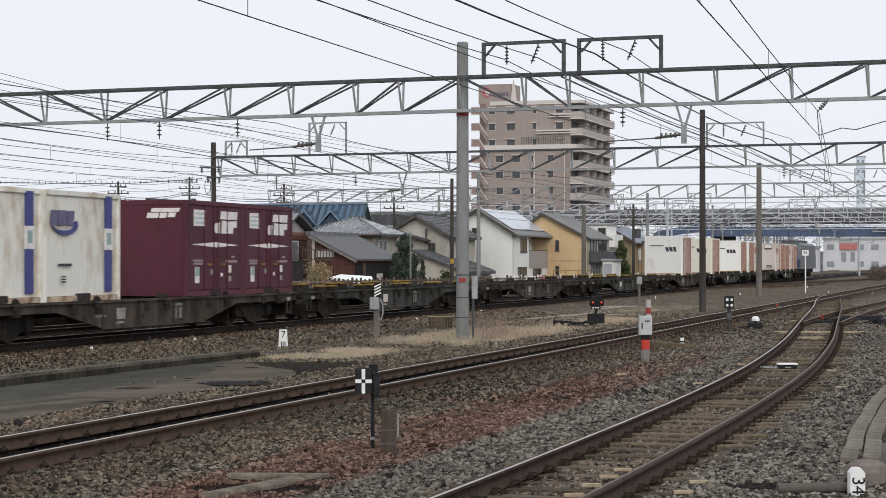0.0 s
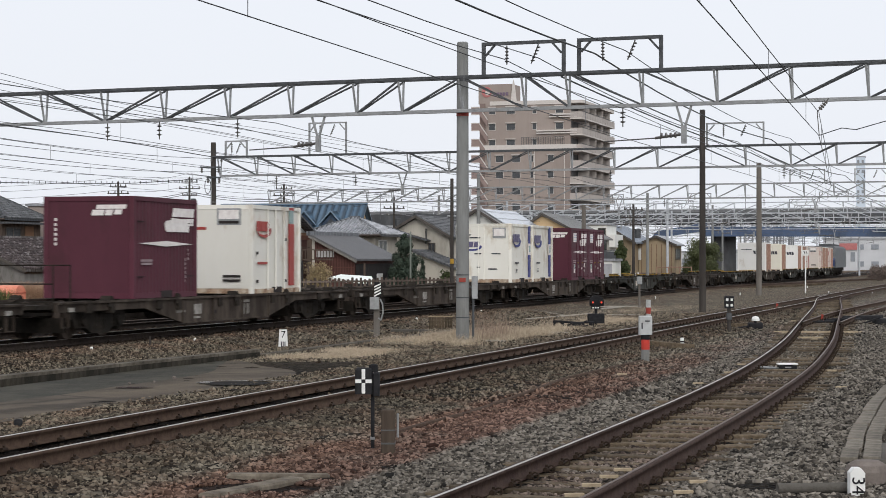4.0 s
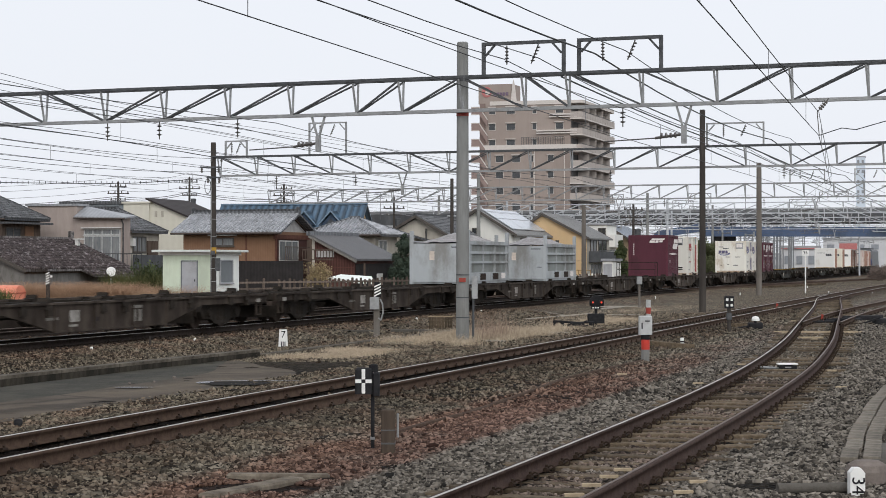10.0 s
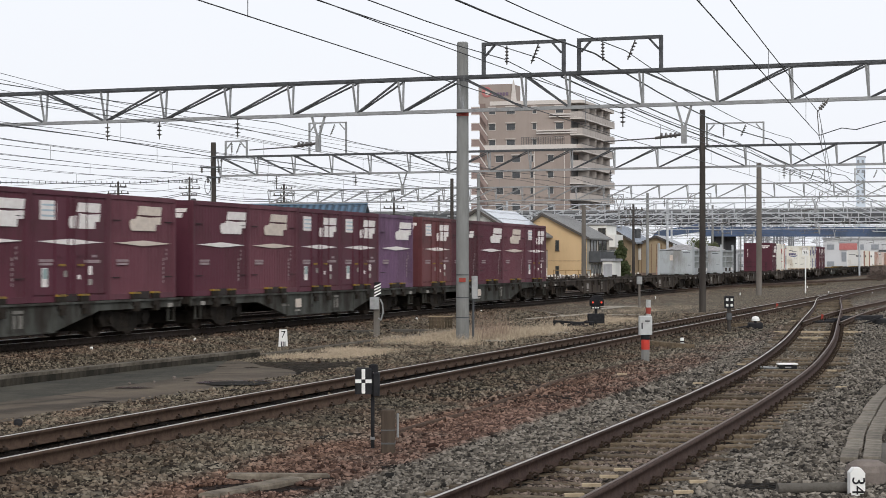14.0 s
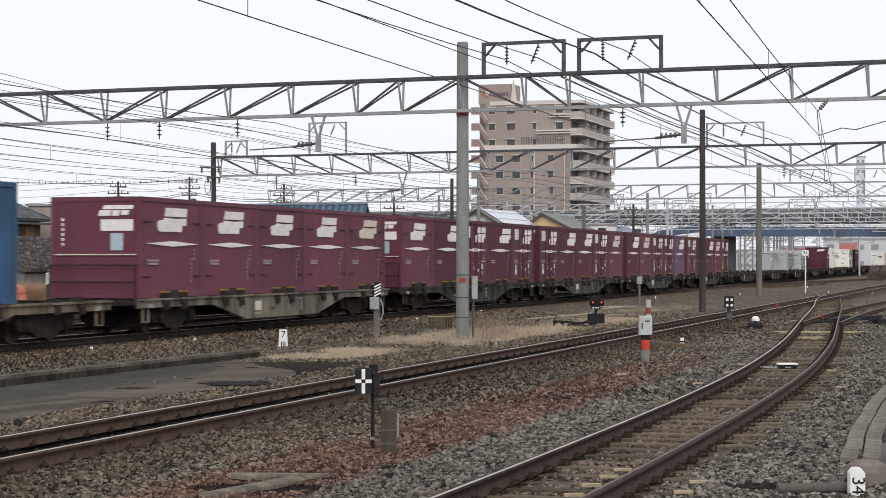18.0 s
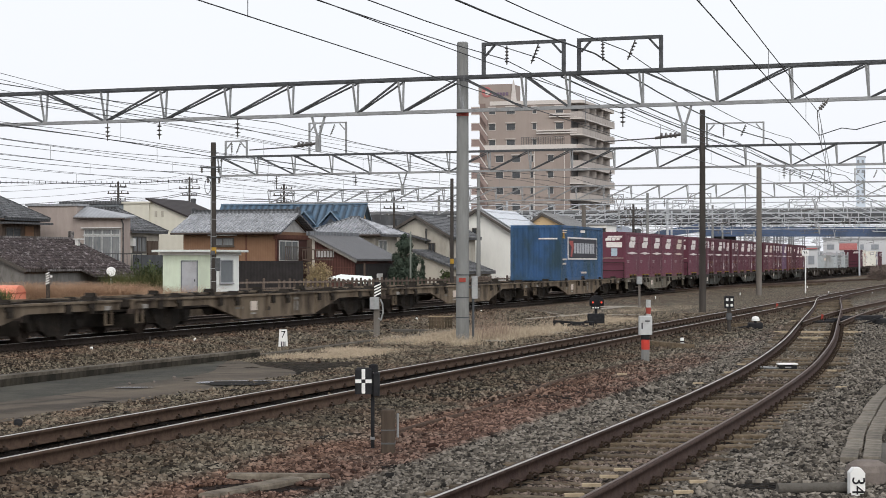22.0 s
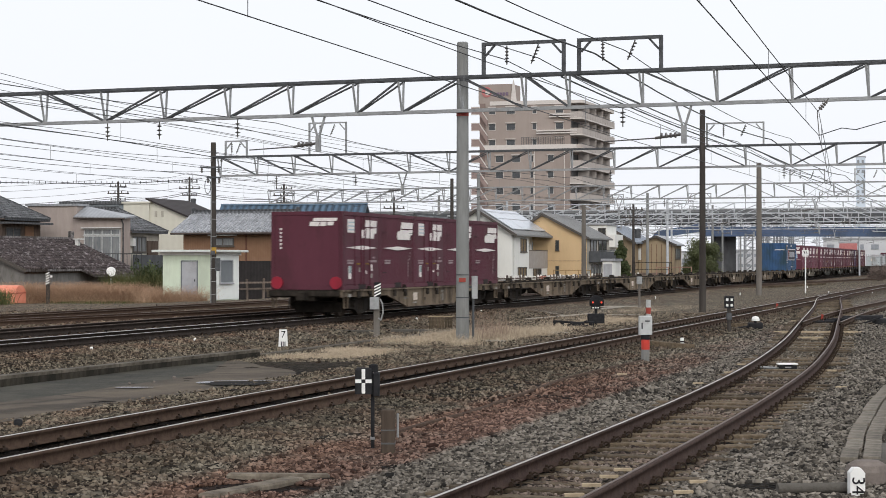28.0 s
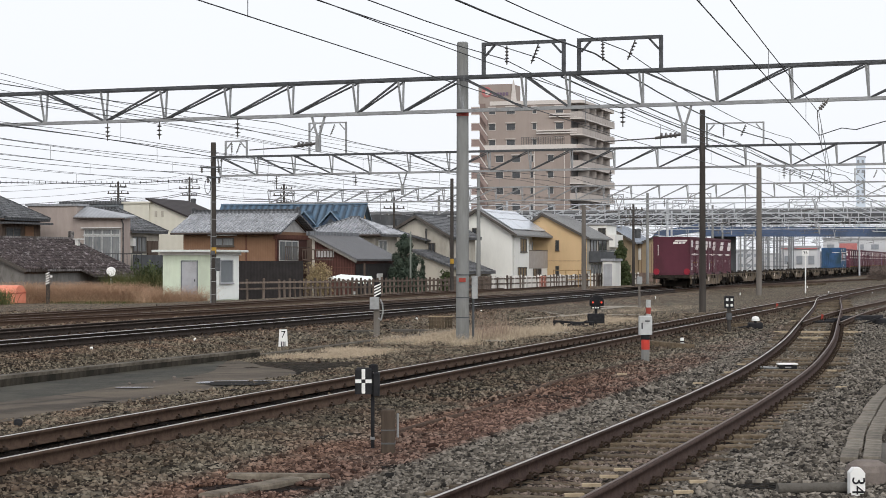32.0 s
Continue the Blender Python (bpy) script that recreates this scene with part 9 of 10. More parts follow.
cross_board(-0.81, 20.3, -0.185)
st = thing("timber_stub_post", "short weathered brown timber post with a clamped pipe", "post", pose(-0.575, 20.0, -0.2))
part("timber", Shape().slab(-0.072, 0.072, -0.072, 0.072, -0.2, 0.46, 0.012), material("old_brown_timber_post", (0.046, 0.035, 0.027), (0.085, 0.066, 0.052), rough=0.9, scale=6, streak=8, bump=0.5), st)
part("strap", Shape().box(-0.075, 0.075, -0.075, 0.075, 0.10, 0.118).box(-0.075, 0.075, -0.075, 0.075, 0.24, 0.255), M["galv_dark"], st)
part("pipe", Shape().tube((0.10, -0.02, 0.17), (0.10, -0.02, 0.42), 0.012, n=8), M["galv"], st)

bx = thing("cable_box_post", "brown post with grey box and striped marker top", "post", pose(-1.87, 53.7, -0.40))
part("post", Shape().slab(-0.085, 0.085, -0.085, 0.085, -0.2, 1.3, 0.012), M["pole_brown"], bx)
part("box", Shape().slab(-0.19, 0.07, -0.2, -0.086, 0.86, 1.2, 0.015), M["galv"], bx, "pale grey steel junction box")
mk = part("marker", Shape().slab(-0.06, 0.12, -0.12, -0.09, 1.2, 1.62, 0.01), M["black"], bx, "black marker board with white slants")
s = Shape()
for i in range(4):
    z = 1.21 + 0.085 * i
    s.add([(-0.06, -0.123, z), (0.12, -0.123, z + 0.09), (0.12, -0.123, z + 0.135), (-0.06, -0.123, z + 0.045)], [(0, 1, 2, 3)])
part("slant", s, M["white"], mk)
s = Shape()
pts = [(0.10, -0.1, 1.15), (0.17, -0.1, 1.0), (0.18, -0.1, 0.75), (0.12, -0.1, 0.55), (0.05, -0.1, 0.62)]
for a, b in zip(pts, pts[1:]):
    s.tube(a, b, 0.022, n=8)
part("conduit", s, M["galv"], bx, "grey looped cable conduit")

sg = thing("distance_sign", "small white line-side sign with black 7", "sign", pose(-3.98, 47.5, -0.36))
part("plate", Shape().prism([(-0.13, -0.1), (0.12, -0.1), (0.09, 0.47), (-0.10, 0.47)], -0.03, 0.03), M["white"], sg)
lettering("figure", "7", 0.24, M["black"], sg, pose(0, -0.033, 0.34, 90), "black figure 7")
s = Shape()
for i in range(3):
    s.box(-0.06 + 0.045 * i, -0.035 + 0.045 * i, -0.034, -0.031, 0.0, 0.17)
part("small_lettering", s, M["signbar"], sg)

ss = thing("line_side_signal", "black dwarf signal with two red lights and number board", "signal", pose(5.08, 63.2, -0.34))
part("post", Shape().tube((0, 0.05, -0.2), (0, 0.05, 0.6), 0.05, n=10), M["black"], ss)
arch = [(-0.21, 0.66), (0.25, 0.66)] + [(0.02 + 0.235 * math.cos(math.pi * k / 10), 0.80 + 0.22 * math.sin(math.pi * k / 10)) for k in range(11)]
hd = part("head", Shape().prism(arch, -0.06, 0.12), M["black"], ss, "black arched lamp head")
part("hood", Shape().tube((-0.12, -0.2, 0.80), (-0.12, -0.062, 0.80), 0.075, n=12).tube((0.16, -0.2, 0.80), (0.16, -0.062, 0.80), 0.075, n=12), M["black"], hd)
M["lamp_red"] = material("lit_red_lamp", (0.6, 0.02, 0.01), rough=0.4, emit=((1.0, 0.12, 0.03), 0.4))
for x in (-0.12, 0.16):
    part("lamp", Shape().tube((x, -0.215, 0.785), (x, -0.202, 0.785), 0.034, n=10), M["lamp_red"], hd, "small lit red lamp")
nb = part("number_plate", Shape().slab(-0.17, 0.14, -0.07, -0.055, 0.56, 0.655, 0.005), M["black"], ss)
s = Shape()
for i in range(3):
    s.box(-0.13 + 0.085 * i, -0.08 + 0.085 * i, -0.078, -0.071, 0.585, 0.632)
part("number_bars", s, M["white"], nb)
part("base_box", Shape().slab(-0.28, 0.27, -0.15, 0.15, 0.09, 0.41, 0.02), M["black"], ss)

rw = thing("signal_phone_box", "white phone box on a red and grey post", "line-side box", pose(4.09, 38.5, -0.27))
part("post", Shape().tube((0, 0, -0.2), (0, 0, 0.62), 0.082, n=16), M["pole"], rw)
part("red_band", Shape().tube((0, 0, 0.30), (0, 0, 0.50), 0.086, n=16), M["red"], rw)
part("black_band", Shape().tube((0, 0, 0.50), (0, 0, 0.60), 0.088, n=16), M["black"], rw)
b = part("box", Shape().slab(-0.13, 0.13, -0.11, 0.11, 0.60, 0.98, 0.02), M["white_dull"], rw, "white steel box")
part("box_latch", Shape().box(-0.09, -0.06, -0.116, -0.1105, 0.72, 0.84).box(-0.02, 0.08, -0.116, -0.1105, 0.86, 0.89), M["galv_dark"], b)
rp = thing("limit_post", "short white post with red band in the straw", "post", pose(5.95, 55.2, -0.33))
part("post", Shape().tube((0, 0, -0.2), (0, 0, 1.02), 0.07, n=12), M["white_dull"], rp)
part("red_band", Shape().tube((0, 0, 0.62), (0, 0, 0.80), 0.073, n=12), M["red_dull"], rp)

d2 = thing("shunting_signal", "small black dwarf signal with four white panes", "signal", pose(8.2, 54.6, -0.22))
part("post", Shape().tube((0, 0, -0.2), (0, 0, 0.72), 0.055, n=10), M["pole_dark"], d2)
part("box", Shape().slab(-0.07, 0.07, -0.1, 0.06, 0.36, 0.55, 0.01), M["galv_dark"], d2)
hd = part("head", Shape().slab(-0.13, 0.13, -0.08, 0.08, 0.68, 1.03, 0.02), M["black"], d2)
for dx in (-0.065, 0.065):
    for dz in (0.77, 0.93):
        part("pane", Shape().box(dx - 0.035, dx + 0.035, -0.088, -0.081, dz - 0.035, dz + 0.035), M["white"], hd)

wd = thing("ground_lamp", "white domed ground lamp on a black base", "ground lamp", pose(9.32, 56.8, -0.13))
part("base", Shape().slab(-0.22, 0.2, -0.15, 0.15, -0.1, 0.11, 0.03), M["black"], wd)
part("dome", Shape().turned([(0.12, 0.16), (0.12, 0.22), (0.09, 0.28), (0.03, 0.30)], n=16), M["white"], wd, "white dome")
part("stem", Shape().tube((0, 0, 0.08), (0, 0, 0.18), 0.04, n=8), M["black"], wd)
part("cable", Shape().tube((-0.2, 0, 0.0), (-0.55, -0.1, -0.06), 0.035, n=8), M["black"], wd)

mp = thing("marker_peg", "low white peg with a black band in the ballast", "marker", pose(5.75, 45.8, -0.2))
part("peg", Shape().tube((0, 0, -0.15), (0, 0, 0.17), 0.045, n=10), M["white"], mp)
part("band", Shape().tube((0, 0, 0.06), (0, 0, 0.10), 0.048, n=10), M["black"], mp)

tb = thing("track_box", "white-topped dark box between the curved rails", "track box", pose(6.36, 35.2, -0.16))
part("body", Shape().slab(-0.16, 0.16, -0.12, 0.12, -0.05, 0.06, 0.01), M["black"], tb)
part("lid", Shape().slab(-0.18, 0.18, -0.14, 0.14, 0.064, 0.09, 0.008), M["white"], tb, "white lid")
part("number_bars", Shape().box(-0.06, 0.05, -0.126, -0.121, 0.01, 0.03), M["galv"], tb)
part("cable", Shape().tube((-0.16, 0, 0.0), (-0.5, -0.25, 0.03), 0.022, n=6).tube((-0.5, -0.25, 0.03), (-0.62, 0.05, 0.0), 0.022, n=6), M["galv"], tb)

p34 = thing("curve_post", "white pointed post with black figures 34 sideways", "marker post", pose(3.47, 16.0, -0.36))
part("post", Shape().prism([(-0.062, -0.2), (0.062, -0.2), (0.062, 0.405), (0.028, 0.445), (-0.028, 0.445), (-0.062, 0.405)], -0.06, 0.06), M["white"], p34)
lettering("figures", "34", 0.155, M["black"], p34, Matrix.Translation((0.0, -0.063, 0.30)) @ Euler((radians(90), 0, 0)).to_matrix().to_4x4() @ Euler((0, 0, radians(-90))).to_matrix().to_4x4(), "black figures 34 reading downwards")

p35 = thing("curve_post", "thin white post with a small number sign on top", "marker post", pose(24.4, 128.2, -0.3))
part("post", Shape().tube((0, 0, -0.2), (0, 0, 2.7), 0.045, n=10), M["white"], p35)
pl = part("plate", Shape().slab(-0.25, 0.21, -0.06, -0.02, 2.47, 2.84, 0.02), M["white"], p35)
lettering("figures", "35", 0.30, M["black"], pl, pose(-0.02, -0.064, 2.66, 90), "black figures 35")

pm = thing("cable_post", "slim grey post with small white cap by the main line", "post", pose(9.0, 87.3, -0.3))
part("post", Shape().tube((0, 0, -0.2), (0, 0, 1.1), 0.055, n=10), M["pole_brown"], pm)
part("box", Shape().slab(-0.12, 0.12, -0.1, 0.1, 1.05, 1.4, 0.015), M["galv"], pm)

bun = thing("timber_bundle", "short bundle of pale upright timber stakes", "timber", pose(-0.08, 60.4, -0.36))
for i in range(9):
    part("stake", Shape().slab(-0.035, 0.035, -0.04, 0.04, -0.1, 0.40 + 0.03 * (i % 3), 0.006), M["sleeper"], bun, at=pose(-0.34 + 0.085 * i, 0.03 * (i % 2), 0))
part("binding", Shape().box(-0.4, 0.4, -0.07, -0.055, 0.40, 0.43), M["wall_tan"], bun)

blk = thing("point_machine", "low black point machine with rods", "point machine", pose(4.25, 61.9, -0.34))
part("casing", Shape().slab(-0.12, 0.34, -0.14, 0.14, 0.04, 0.17, 0.03).slab(-0.2, -0.02, -0.1, 0.1, -0.06, 0.12, 0.02), M["black"], blk)
part("rod", Shape().tube((-0.62, 0, 0.20), (0.1, 0.02, 0.15), 0.036, n=8).tube((0.1, 0.02, 0.15), (0.62, 0.05, 0.16), 0.034, n=8).tube((-0.6, 0, 0.2), (-0.66, 0, 0.0), 0.034, n=8).tube((-0.42, 0, 0.19), (-0.28, 0, 0.03), 0.036, n=8).tube((0.0, -0.1, 0.08), (0.5, -0.16, 0.04), 0.035, n=8), M["black"], blk)
part("joint", Shape().slab(0.5, 0.66, -0.06, 0.06, 0.06, 0.19, 0.02).slab(-0.68, -0.5, -0.05, 0.05, 0.15, 0.22, 0.02), M["black"], blk)
part("lever", Shape().bar((0.2, 0, 0.1), (0.42, 0, 0.22), 0.04, 0.035), M["black"], blk)

pipe = [(-0.75, 21.5, -0.185), (-0.3, 23.1, -0.185), (0.34, 25.12, -0.19), (1.14, 28.36, -0.185), (2.08, 32.42, -0.19), (2.57, 33.87, -0.185), (4.25, 39.1, -0.20)]
pipe_run = Shape()
for p0, p1 in zip(pipe, pipe[1:]):
    pipe_run.tube(p0, p1, 0.034, n=8)
single("buried_pipe", pipe_run, M["rail"], "rust-brown pipe lying along the stained ballast", "pipe")
# pale conduits and edging strips on the bare ground round the signal
M["conduit"] = material("pale_grey_conduit", (0.34, 0.31, 0.27), (0.25, 0.225, 0.19), rough=0.8, scale=4)
for (x0, y0), (x1, y1), r in (((3.0, 69.5), (6.0, 77.0), 0.045), ((7.0, 84.5), (8.7, 89.5), 0.05), ((6.4, 75.5), (7.75, 75.0), 0.035), ((7.3, 88.8), (9.3, 89.0), 0.05), ((4.2, 79.5), (4.75, 74.5), 0.04), ((2.8, 56.9), (3.7, 56.6), 0.035), ((1.15, 50.9), (1.65, 50.8), 0.035)):
    single("cable_conduit", Shape().tube((x0, y0, -0.325), (x1, y1, -0.325), r, n=8), M["conduit"], "pale cable conduit lying on bare ground", "conduit", group="conduits")
# point gear of the curved siding
pg = thing("point_machine", "black point machine and rods beside the curved siding", "point machine", pose(12.9, 59.5, -0.2, 0, 0, 8))
part("casing", Shape().slab(0.6, 1.7, -0.25, 0.25, 0.0, 0.22, 0.05), M["black"], pg)
part("rod", Shape().bar((-2.6, 0.0, 0.0), (0.7, 0.0, 0.06), 0.05, 0.04).bar((-2.3, 0.5, 0.0), (0.8, 0.15, 0.06), 0.05, 0.04), M["clip"], pg)
part("rod", Shape().tube((-1.5, 0.9, 0.06), (-0.2, 1.4, 0.08), 0.055, n=8).tube((-0.2, 2.3, 0.08), (1.0, 2.9, 0.12), 0.06, n=8).tube((0.4, 2.2, 0.03), (2.6, 4.6, 0.14), 0.07, n=8), M["black"], pg, "black point rod")
part("casing", Shape().slab(0.9, 2.1, 3.2, 3.8, 0.0, 0.2, 0.05), M["black"], pg)
part("lever", Shape().bar((0.2, 0, 0.05), (0.7, -0.2, 0.25), 0.05, 0.05), M["black"], pg)
rl = thing("point_lever", "small red hand lever on the ballast", "lever", pose(13.9, 79.5, -0.2))
part("lever", Shape().tube((0, 0, -0.05), (0.06, 0, 0.24), 0.045, n=8).slab(-0.25, 0.2, -0.15, 0.15, -0.08, 0.05, 0.02), M["red_dull"], rl)
rl = copy_thing(rl, pose(12.55, 63.3, -0.2))
for i, (x, y, a, l) in enumerate(((13.3, 76, 40, 1.5), (5.1, 44.5, -25, 0.8), (5.5, 43.9, 20, 0.6), (9.0, 57.3, 30, 0.7), (14.0, 78, -10, 0.7))):
    single("timber_scrap", Shape().slab(-l / 2, l / 2, -0.09, 0.09, -0.05, 0.07, 0.015), M["sleeper"], "old broken sleeper piece on the ballast", "timber", pose(x, y, float(ground_height(np.array(x), np.array(y))) + 0.06, 0, 4, a), "timber scraps")

# cable trough covers and a concrete block at the platform side
M["cover"] = material("worn_brownish_concrete", (0.15, 0.132, 0.108), (0.215, 0.192, 0.16), rough=0.9, scale=14, dirt=(0.09, 0.08, 0.065), dirt_scale=5.0, vary=0.16)
M["stump"] = material("lichened_pinkish_concrete", (0.12, 0.10, 0.09), (0.22, 0.19, 0.17), rough=0.95, scale=9, mix=0.9, bump=0.5)
tr = thing("cable_trough", "double row of worn concrete cable trough covers", "cable trough", Matrix())
for i in range(15):
    v = i + 0.5
    x, y = 3.97 + 0.23 * v + 0.003 * v * v, 18.6 + 0.97 * v
    u = 0.5 * math.hypot(0.97, 0.23 + 0.006 * v) - 0.006
    for o in (0.0, 0.2):
        part("cover", Shape().slab(-0.086, 0.086, -u, u, -0.2, 0.035, 0.006), M["cover"], tr, at=pose(x + o + random.uniform(-0.012, 0.012), y - 0.12 * o, -0.13 + random.uniform(-0.006, 0.006), 0, 0, -math.degrees(math.atan2(0.23 + 0.006 * v, 0.97)) + random.uniform(-0.7, 0.7)))
single("concrete_pipe", Shape().turned([(0.19, -0.3), (0.19, 0.16), (0.17, 0.215), (0.11, 0.25), (0.03, 0.255)], n=20), M["stump"], "worn round concrete stump beside the trough", "stump", pose(3.76, 16.9, -0.2))
single("concrete_slab", Shape().slab(-0.26, 0.26, -0.9, 0.9, -0.1, 0.05, 0.03), M["concrete_dark"], "dark concrete slab beside the trough covers", "slab", pose(4.62, 19.3, -0.16, 0, 0, -15))
single("concrete_slab", Shape().tube((-0.30, 0, 0.0), (0.32, 0.02, 0.0), 0.045, n=24), M["concrete_dark"], "low round concrete beam lying in the ballast", "slab", pose(3.12, 16.1, -0.10, 0, 0, 4))
M["sandy"] = material("sandy_worn_concrete", (0.14, 0.118, 0.092), (0.21, 0.182, 0.146), rough=0.95, scale=9, bump=0.3, dirt=(0.08, 0.066, 0.052), dirt_scale=3)
for x, y, lx, ly, a in ((-1.68, 16.9, 0.10, 0.72, -28), (-1.54, 17.8, 0.48, 0.08, -4)):
    single("concrete_slab", Shape().slab(-lx, lx, -ly, ly, -0.1, 0.03, 0.02), M["sandy"], "flat sandy concrete slab set in the ballast", "slab", pose(x, y, -0.195, 0, 0, a), "slabs in the ballast")
wedge = Shape().slab(-0.085, 0.085, -0.02, 0.02, -0.02, 0.008, 0.004)
for x, y, a in ((9.30, 51.89, 1), (10.19, 51.89, 0), (11.13, 51.89, -2), (9.30, 47.72, -2), (11.46, 62.26, 3), (5.66, 36.12, 8), (5.03, 33.53, 8), (6.95, 34.05, 6), (6.18, 29.58, 8), (1.69, 17.91, 1), (1.51, 17.34, 2), (1.30, 16.68, 1), (1.10, 15.98, 8), (2.27, 16.94, 8), (2.04, 16.18, 6), (4.09, 30.55, 8), (3.10, 33.02, -2)):
    single("timber_wedge", wedge, M["sleeper_pale"], "pale new timber wedge on the track", "timber", pose(x, y, -0.135, 0, 0, a), "pale timber wedges")
single("concrete_beam", Shape().slab(-0.46, 0.46, -0.14, 0.14, -0.1, 0.10, 0.015), M["concrete_dark"], "low dark concrete beam at the foot of the bank", "slab", pose(-2.5, 56.4, -0.33, 0, 0, -6))
single("concrete_beam", Shape().slab(-0.62, 0.62, -0.12, 0.12, -0.1, 0.09, 0.015), M["concrete_dark"], "low dark concrete beam in dry grass", "slab", pose(-0.95, 57.3, -0.33, 0, 0, -3))
single("rubber_cap", Shape().turned([(0.055, -0.02), (0.06, 0.03), (0.045, 0.065), (0.015, 0.075)], n=14), M["black"], "small black rubber cap lying on the pad", "cap", pose(-5.53, 24.8, -0.31))
for x, y, r in ((-4.89, 34.66, 0.035), (-5.45, 33.1, 0.024), (-5.08, 33.5, 0.022)):
    single("loose_stone", Shape().turned([(r, -0.02), (r * 1.1, r * 0.4), (r * 0.7, r), (r * 0.2, r * 1.15)], n=7), M["stump"], "loose stone lying on the damp pad", "stone", pose(x, y, -0.31, 6, -8, 40 * x), "loose stones")
for x, y, l, a in ((10.3, 52.7, 0.43, 1), (9.45, 52.9, 0.26, -3), (11.35, 52.8, 0.26, 2), (9.43, 48.8, 0.3, 0), (10.9, 45.6, 0.28, 6)):
    single("timber_batten", Shape().slab(-l, l, -0.06, 0.06, -0.03, 0.012, 0.006), M["sleeper_pale"], "long pale timber batten across the track", "timber", pose(x, y, -0.135, 0, 0, a), "pale timber battens")
peg = Shape().turned([(0.035, -0.1), (0.035, 0.04), (0.02, 0.06)], n=10)
for x, y in ((-7.9, 42.8), (-6.2, 47.6), (-0.9, 65.0), (1.5, 74.8), (11.6, 104), (18.1, 116), (24.5, 121), (26.6, 118), (28.3, 148)):
    single("marker_peg", peg, M["white"], "small white peg beside the rail", "marker", pose(x, y, -0.17), "white pegs")
for x, y in ((-6.95, 45.2), (-11.8, 78.5), (-10.6, 74)):
    single("short_stake", Shape().slab(-0.022, 0.022, -0.022, 0.022, -0.2, 0.34, 0.006), M["pole_dark"], "short dark stake in the ballast", "stake", pose(x, y, -0.3), "line-side stakes")
hs = thing("distance_sign", "tiny white sign with black mark by the outer siding", "sign", pose(-5.18, 112.2, -0.4))
part("plate", Shape().slab(-0.17, 0.13, -0.03, 0.03, 0.0, 0.42, 0.02), M["white"], hs)
part("mark", Shape().box(-0.1, 0.06, -0.036, -0.031, 0.18, 0.24), M["signbar"], hs)

# outer siding: orange bin, striped post, dish
ob_ = thing("grit_bin", "orange rounded plastic grit bin", "bin", pose(-22.45, 98.6, -0.36, 0, 0, -16))
o = [(-0.55, 0), (0.55, 0), (0.55, 0.55)] + [(0.55 * math.cos(math.pi * k / 10), 0.5 + 0.42 * math.sin(math.pi * k / 10)) for k in range(1, 10)] + [(-0.55, 0.55)]
part("bin_body", Shape().prism_x([(a, b) for a, b in o], -0.65, 0.65), material("faded_orange_plastic", (0.64, 0.20, 0.12), (0.72, 0.28, 0.19), rough=0.6), ob_)
part("bin_rim", Shape().box(-0.68, 0.68, -0.57, 0.57, 0.50, 0.54), M["red_dull"], ob_)
sp = thing("striped_post", "grey post with black and white striped head", "post", pose(-20.68, 99.7, -0.36))
part("post", Shape().slab(-0.09, 0.09, -0.09, 0.09, -0.2, 1.55, 0.012), M["pole_dark"], sp)
s = Shape()
for i in range(5):
    s.prism([(-0.1, 0.93 + 0.13 * i), (0.1, 1.03 + 0.13 * i), (0.1, 1.09 + 0.13 * i), (-0.1, 0.99 + 0.13 * i)], -0.104, -0.0915)
part("knob", Shape().turned([(0.02, 1.28), (0.07, 1.32), (0.07, 1.38), (0.02, 1.42)], (0.17, 0), n=10), M["white"], sp)
part("stripe", s, M["white"], sp)
di = thing("dish_aerial", "round white dish aerial on the old roof edge", "dish aerial", pose(-19.45, 111.5, 0.13))
part("dish", Shape().tube((0, 0, 1.05), (0.04, -0.10, 1.07), 0.22, 0.28, n=20), M["white"], di)
part("stem", Shape().tube((0, 0.05, -0.9), (0, 0.05, 1.05), 0.03, n=8), M["galv"], di)

# utility poles of the town with cross arms and cables
UT = [(-29.0, 170.0, 8.9), (-22.9, 172.0, 9.4), (-14.2, 170.0, 8.7), (-4.4, 171.0, 7.6), (15.0, 150.0, 6.3)]
for x, y, h in UT:
    t = thing("utility_pole", "grey concrete utility pole with cross arms and fittings", "utility pole", pose(x, y, -1.3), "utility poles")
    part("shaft", Shape().turned([(0.14, -0.3), (0.14, 0), (0.085, h + 1.3)], n=10), M["pole_dark"], t)
    for k, (dz, w) in enumerate(((-0.5, 1.5), (-1.1, 1.9), (-1.7, 1.4))):
        part("cross_arm", Shape().box(-w / 2, w / 2, -0.05, 0.05, h + 1.3 + dz, h + 1.38 + dz), M["pole_dark"], t)
        for j in range(4):
            xx = -w / 2 + 0.08 + (w - 0.16) * j / 3
            part("insulator", Shape().turned([(0.05, h + 1.38 + dz), (0.06, h + 1.48 + dz), (0.03, h + 1.56 + dz)], (xx, 0), n=6), M["insulator"], t)
    part("transformer", Shape().turned([(0.22, h - 1.4), (0.24, h - 0.7), (0.18, h - 0.65)], (0.35, 0), n=10), M["galv_dark"], t)
runs = [(-48, 168, 8.0)] + UT[:4] + [(8, 175, 6.8)]
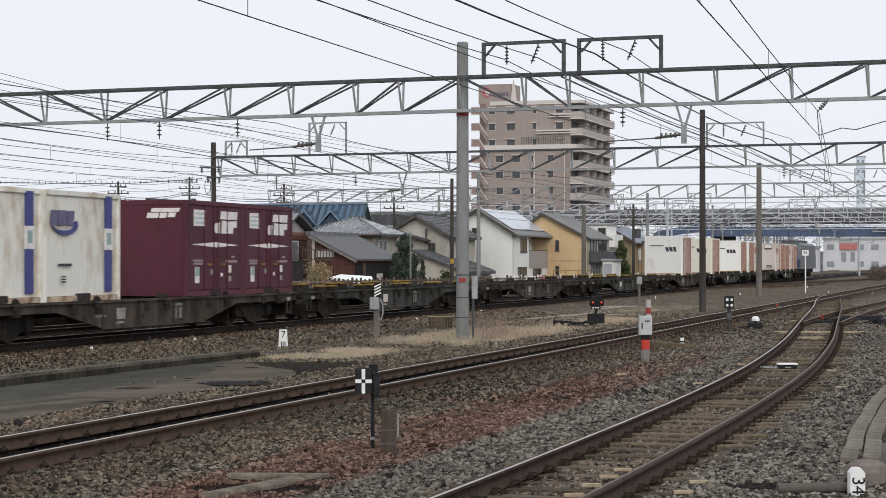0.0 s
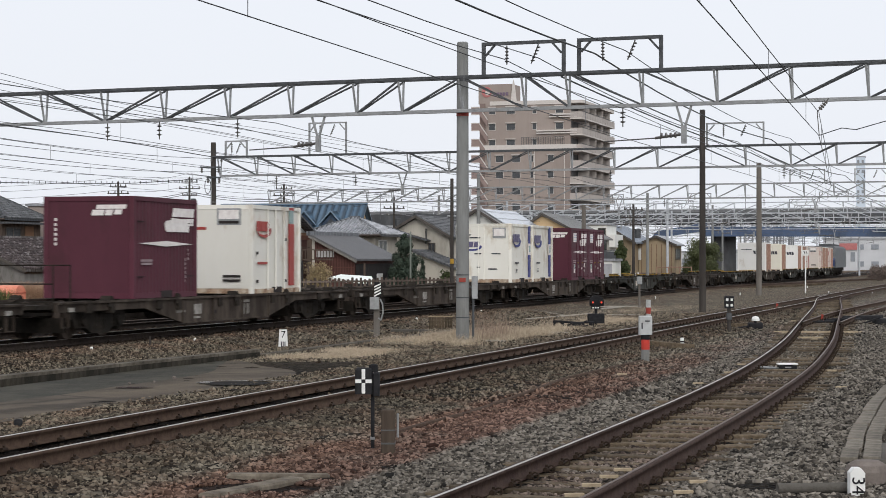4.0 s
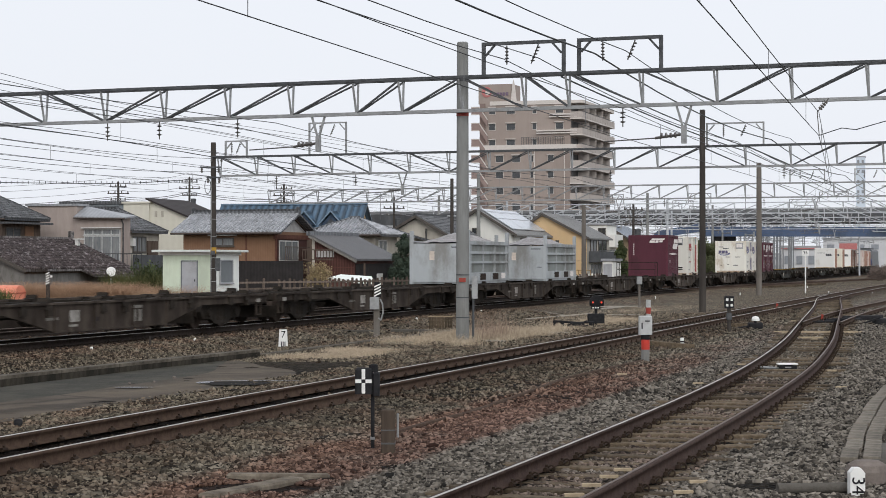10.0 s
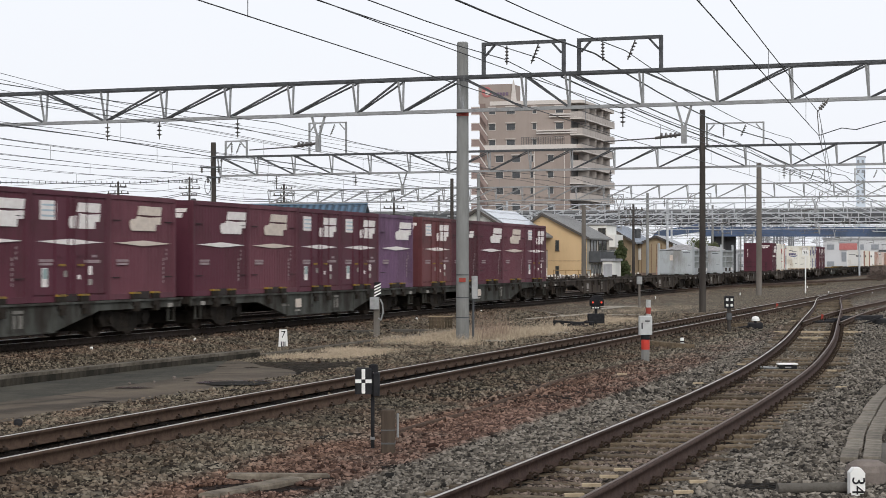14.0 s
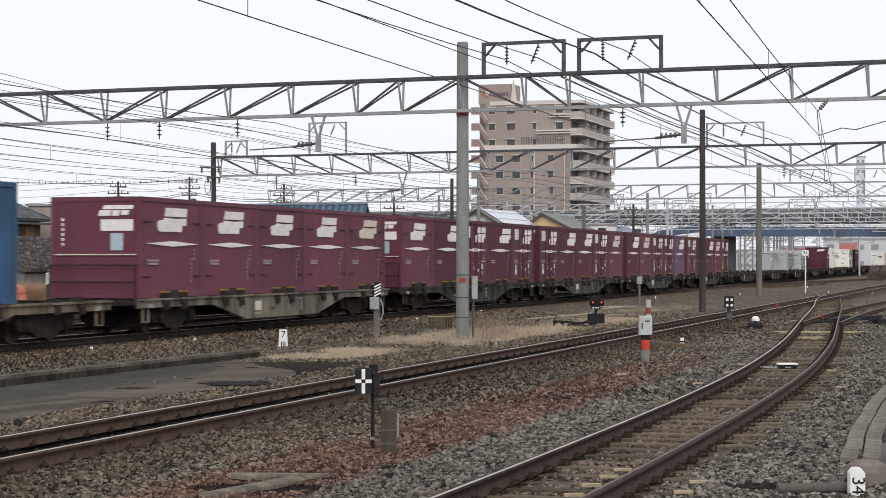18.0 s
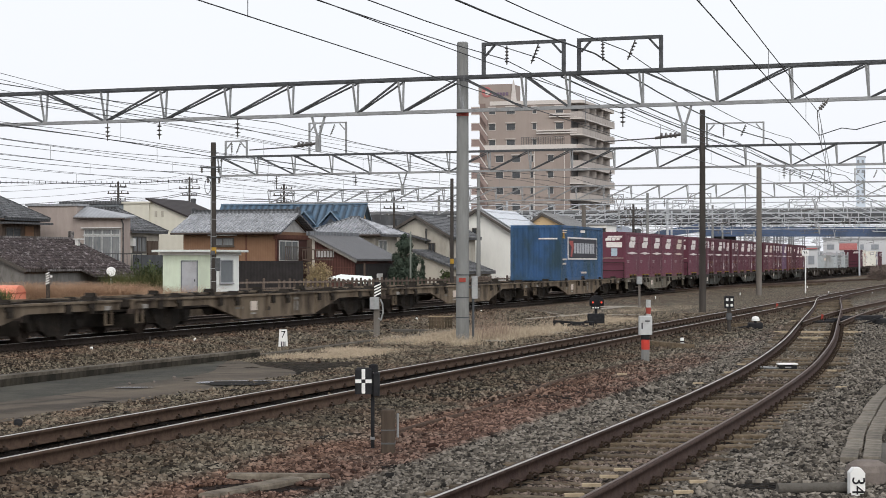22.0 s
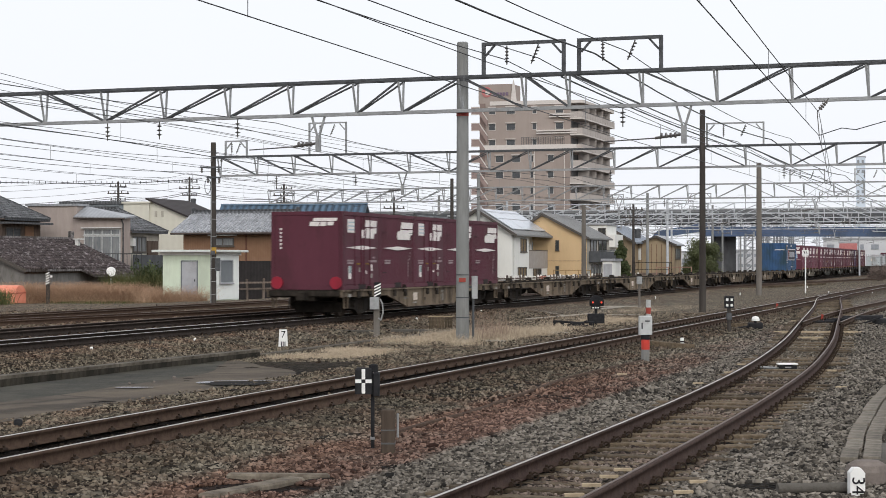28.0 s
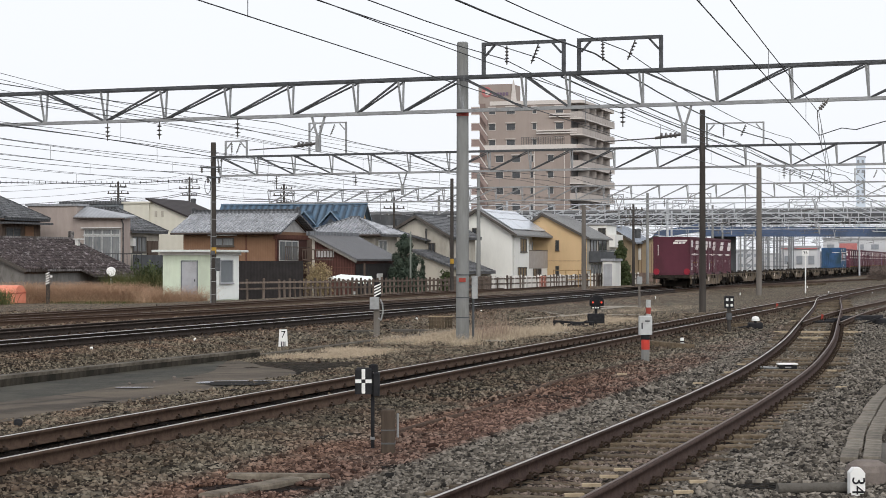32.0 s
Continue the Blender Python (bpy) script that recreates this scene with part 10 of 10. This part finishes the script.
for dz, dy in ((0.35, 0), (-0.1, 0.4), (-0.75, 0), (-1.3, 0.3), (-1.5, -0.3)):
    pts = []
    for (xa, ya, ha), (xb, yb, hb) in zip(runs, runs[1:]):
        for k in range(6):
            u = k / 6
            pts.append((xa + (xb - xa) * u, ya + (yb - ya) * u + dy, ha + (hb - ha) * u + dz - 0.35 * 4 * u * (1 - u)))
    pts.append((runs[-1][0], runs[-1][1], runs[-1][2] + dz))
    single("utility_cable", chord(pts, 0.018 if dz > -1 else 0.03), M["wire_pale"], "thin sagging town utility cable", "cable", group="utility cables")
s = chord([(-41.5 + 1.0 * k, 170.0, 8.86 - 0.12 * math.sin(math.pi * k / 20) + (0.3 * (k - 14) / 6 if k > 14 else 0)) for k in range(21)], 0.035)
bundle = thing("bundled_cable", "thick bundled telephone cable with clips", "cable", Matrix(), "utility cables")
part("cable", s, M["wire"], bundle)
for k in range(40):
    part("clip", Shape().tube((-41.5 + 0.5 * k, 169.94, 8.70 + (0.1 if k > 30 else 0)), (-41.5 + 0.5 * k, 169.94, 8.96 + (0.1 if k > 30 else 0)), 0.03, n=5), M["wire"], bundle)
for x, z, w in ((-25.8, 7.0, 1.2), (-13.0, 6.3, 1.6), (-5.0, 6.4, 1.0), (27.0, 7.0, 1.4)):
    t = thing("roof_aerial", "thin television aerial on a house roof", "aerial", pose(x, 152 if x < 0 else 170, z - 1.0))
    part("mast", Shape().tube((0, 0, -0.3), (0, 0, 1.8), 0.02, n=6), M["galv_dark"], t)
    part("rods", Shape().tube((-w / 2, 0, 1.7), (w / 2, 0, 1.7), 0.015, n=5).tube((-w / 3, 0, 1.4), (w / 3, 0, 1.4), 0.015, n=5), M["galv_dark"], t)


def motions():
    """The train: wagons, containers, engine and tail discs roll along the line; the wheels turn."""
    for ob, u, z in MOVERS:
        walk(ob, [(float(t), train_pose(u, float(t), z)) for t in [0, 0.25, 0.5] + list(range(1, 33))])
    for ob, at, u in SPINNERS:
        rows = []
        for f in range(0, 32 * FPS + 1):
            t = f / FPS
            way = train_way(t)
            if f in (0, 32 * FPS) or 36 < u + way < 120:
                rows.append((t, pose(at.x, at.y, at.z, 0, math.degrees(way / 0.42) % 360, 0)))
        walk(ob, rows)


motions()
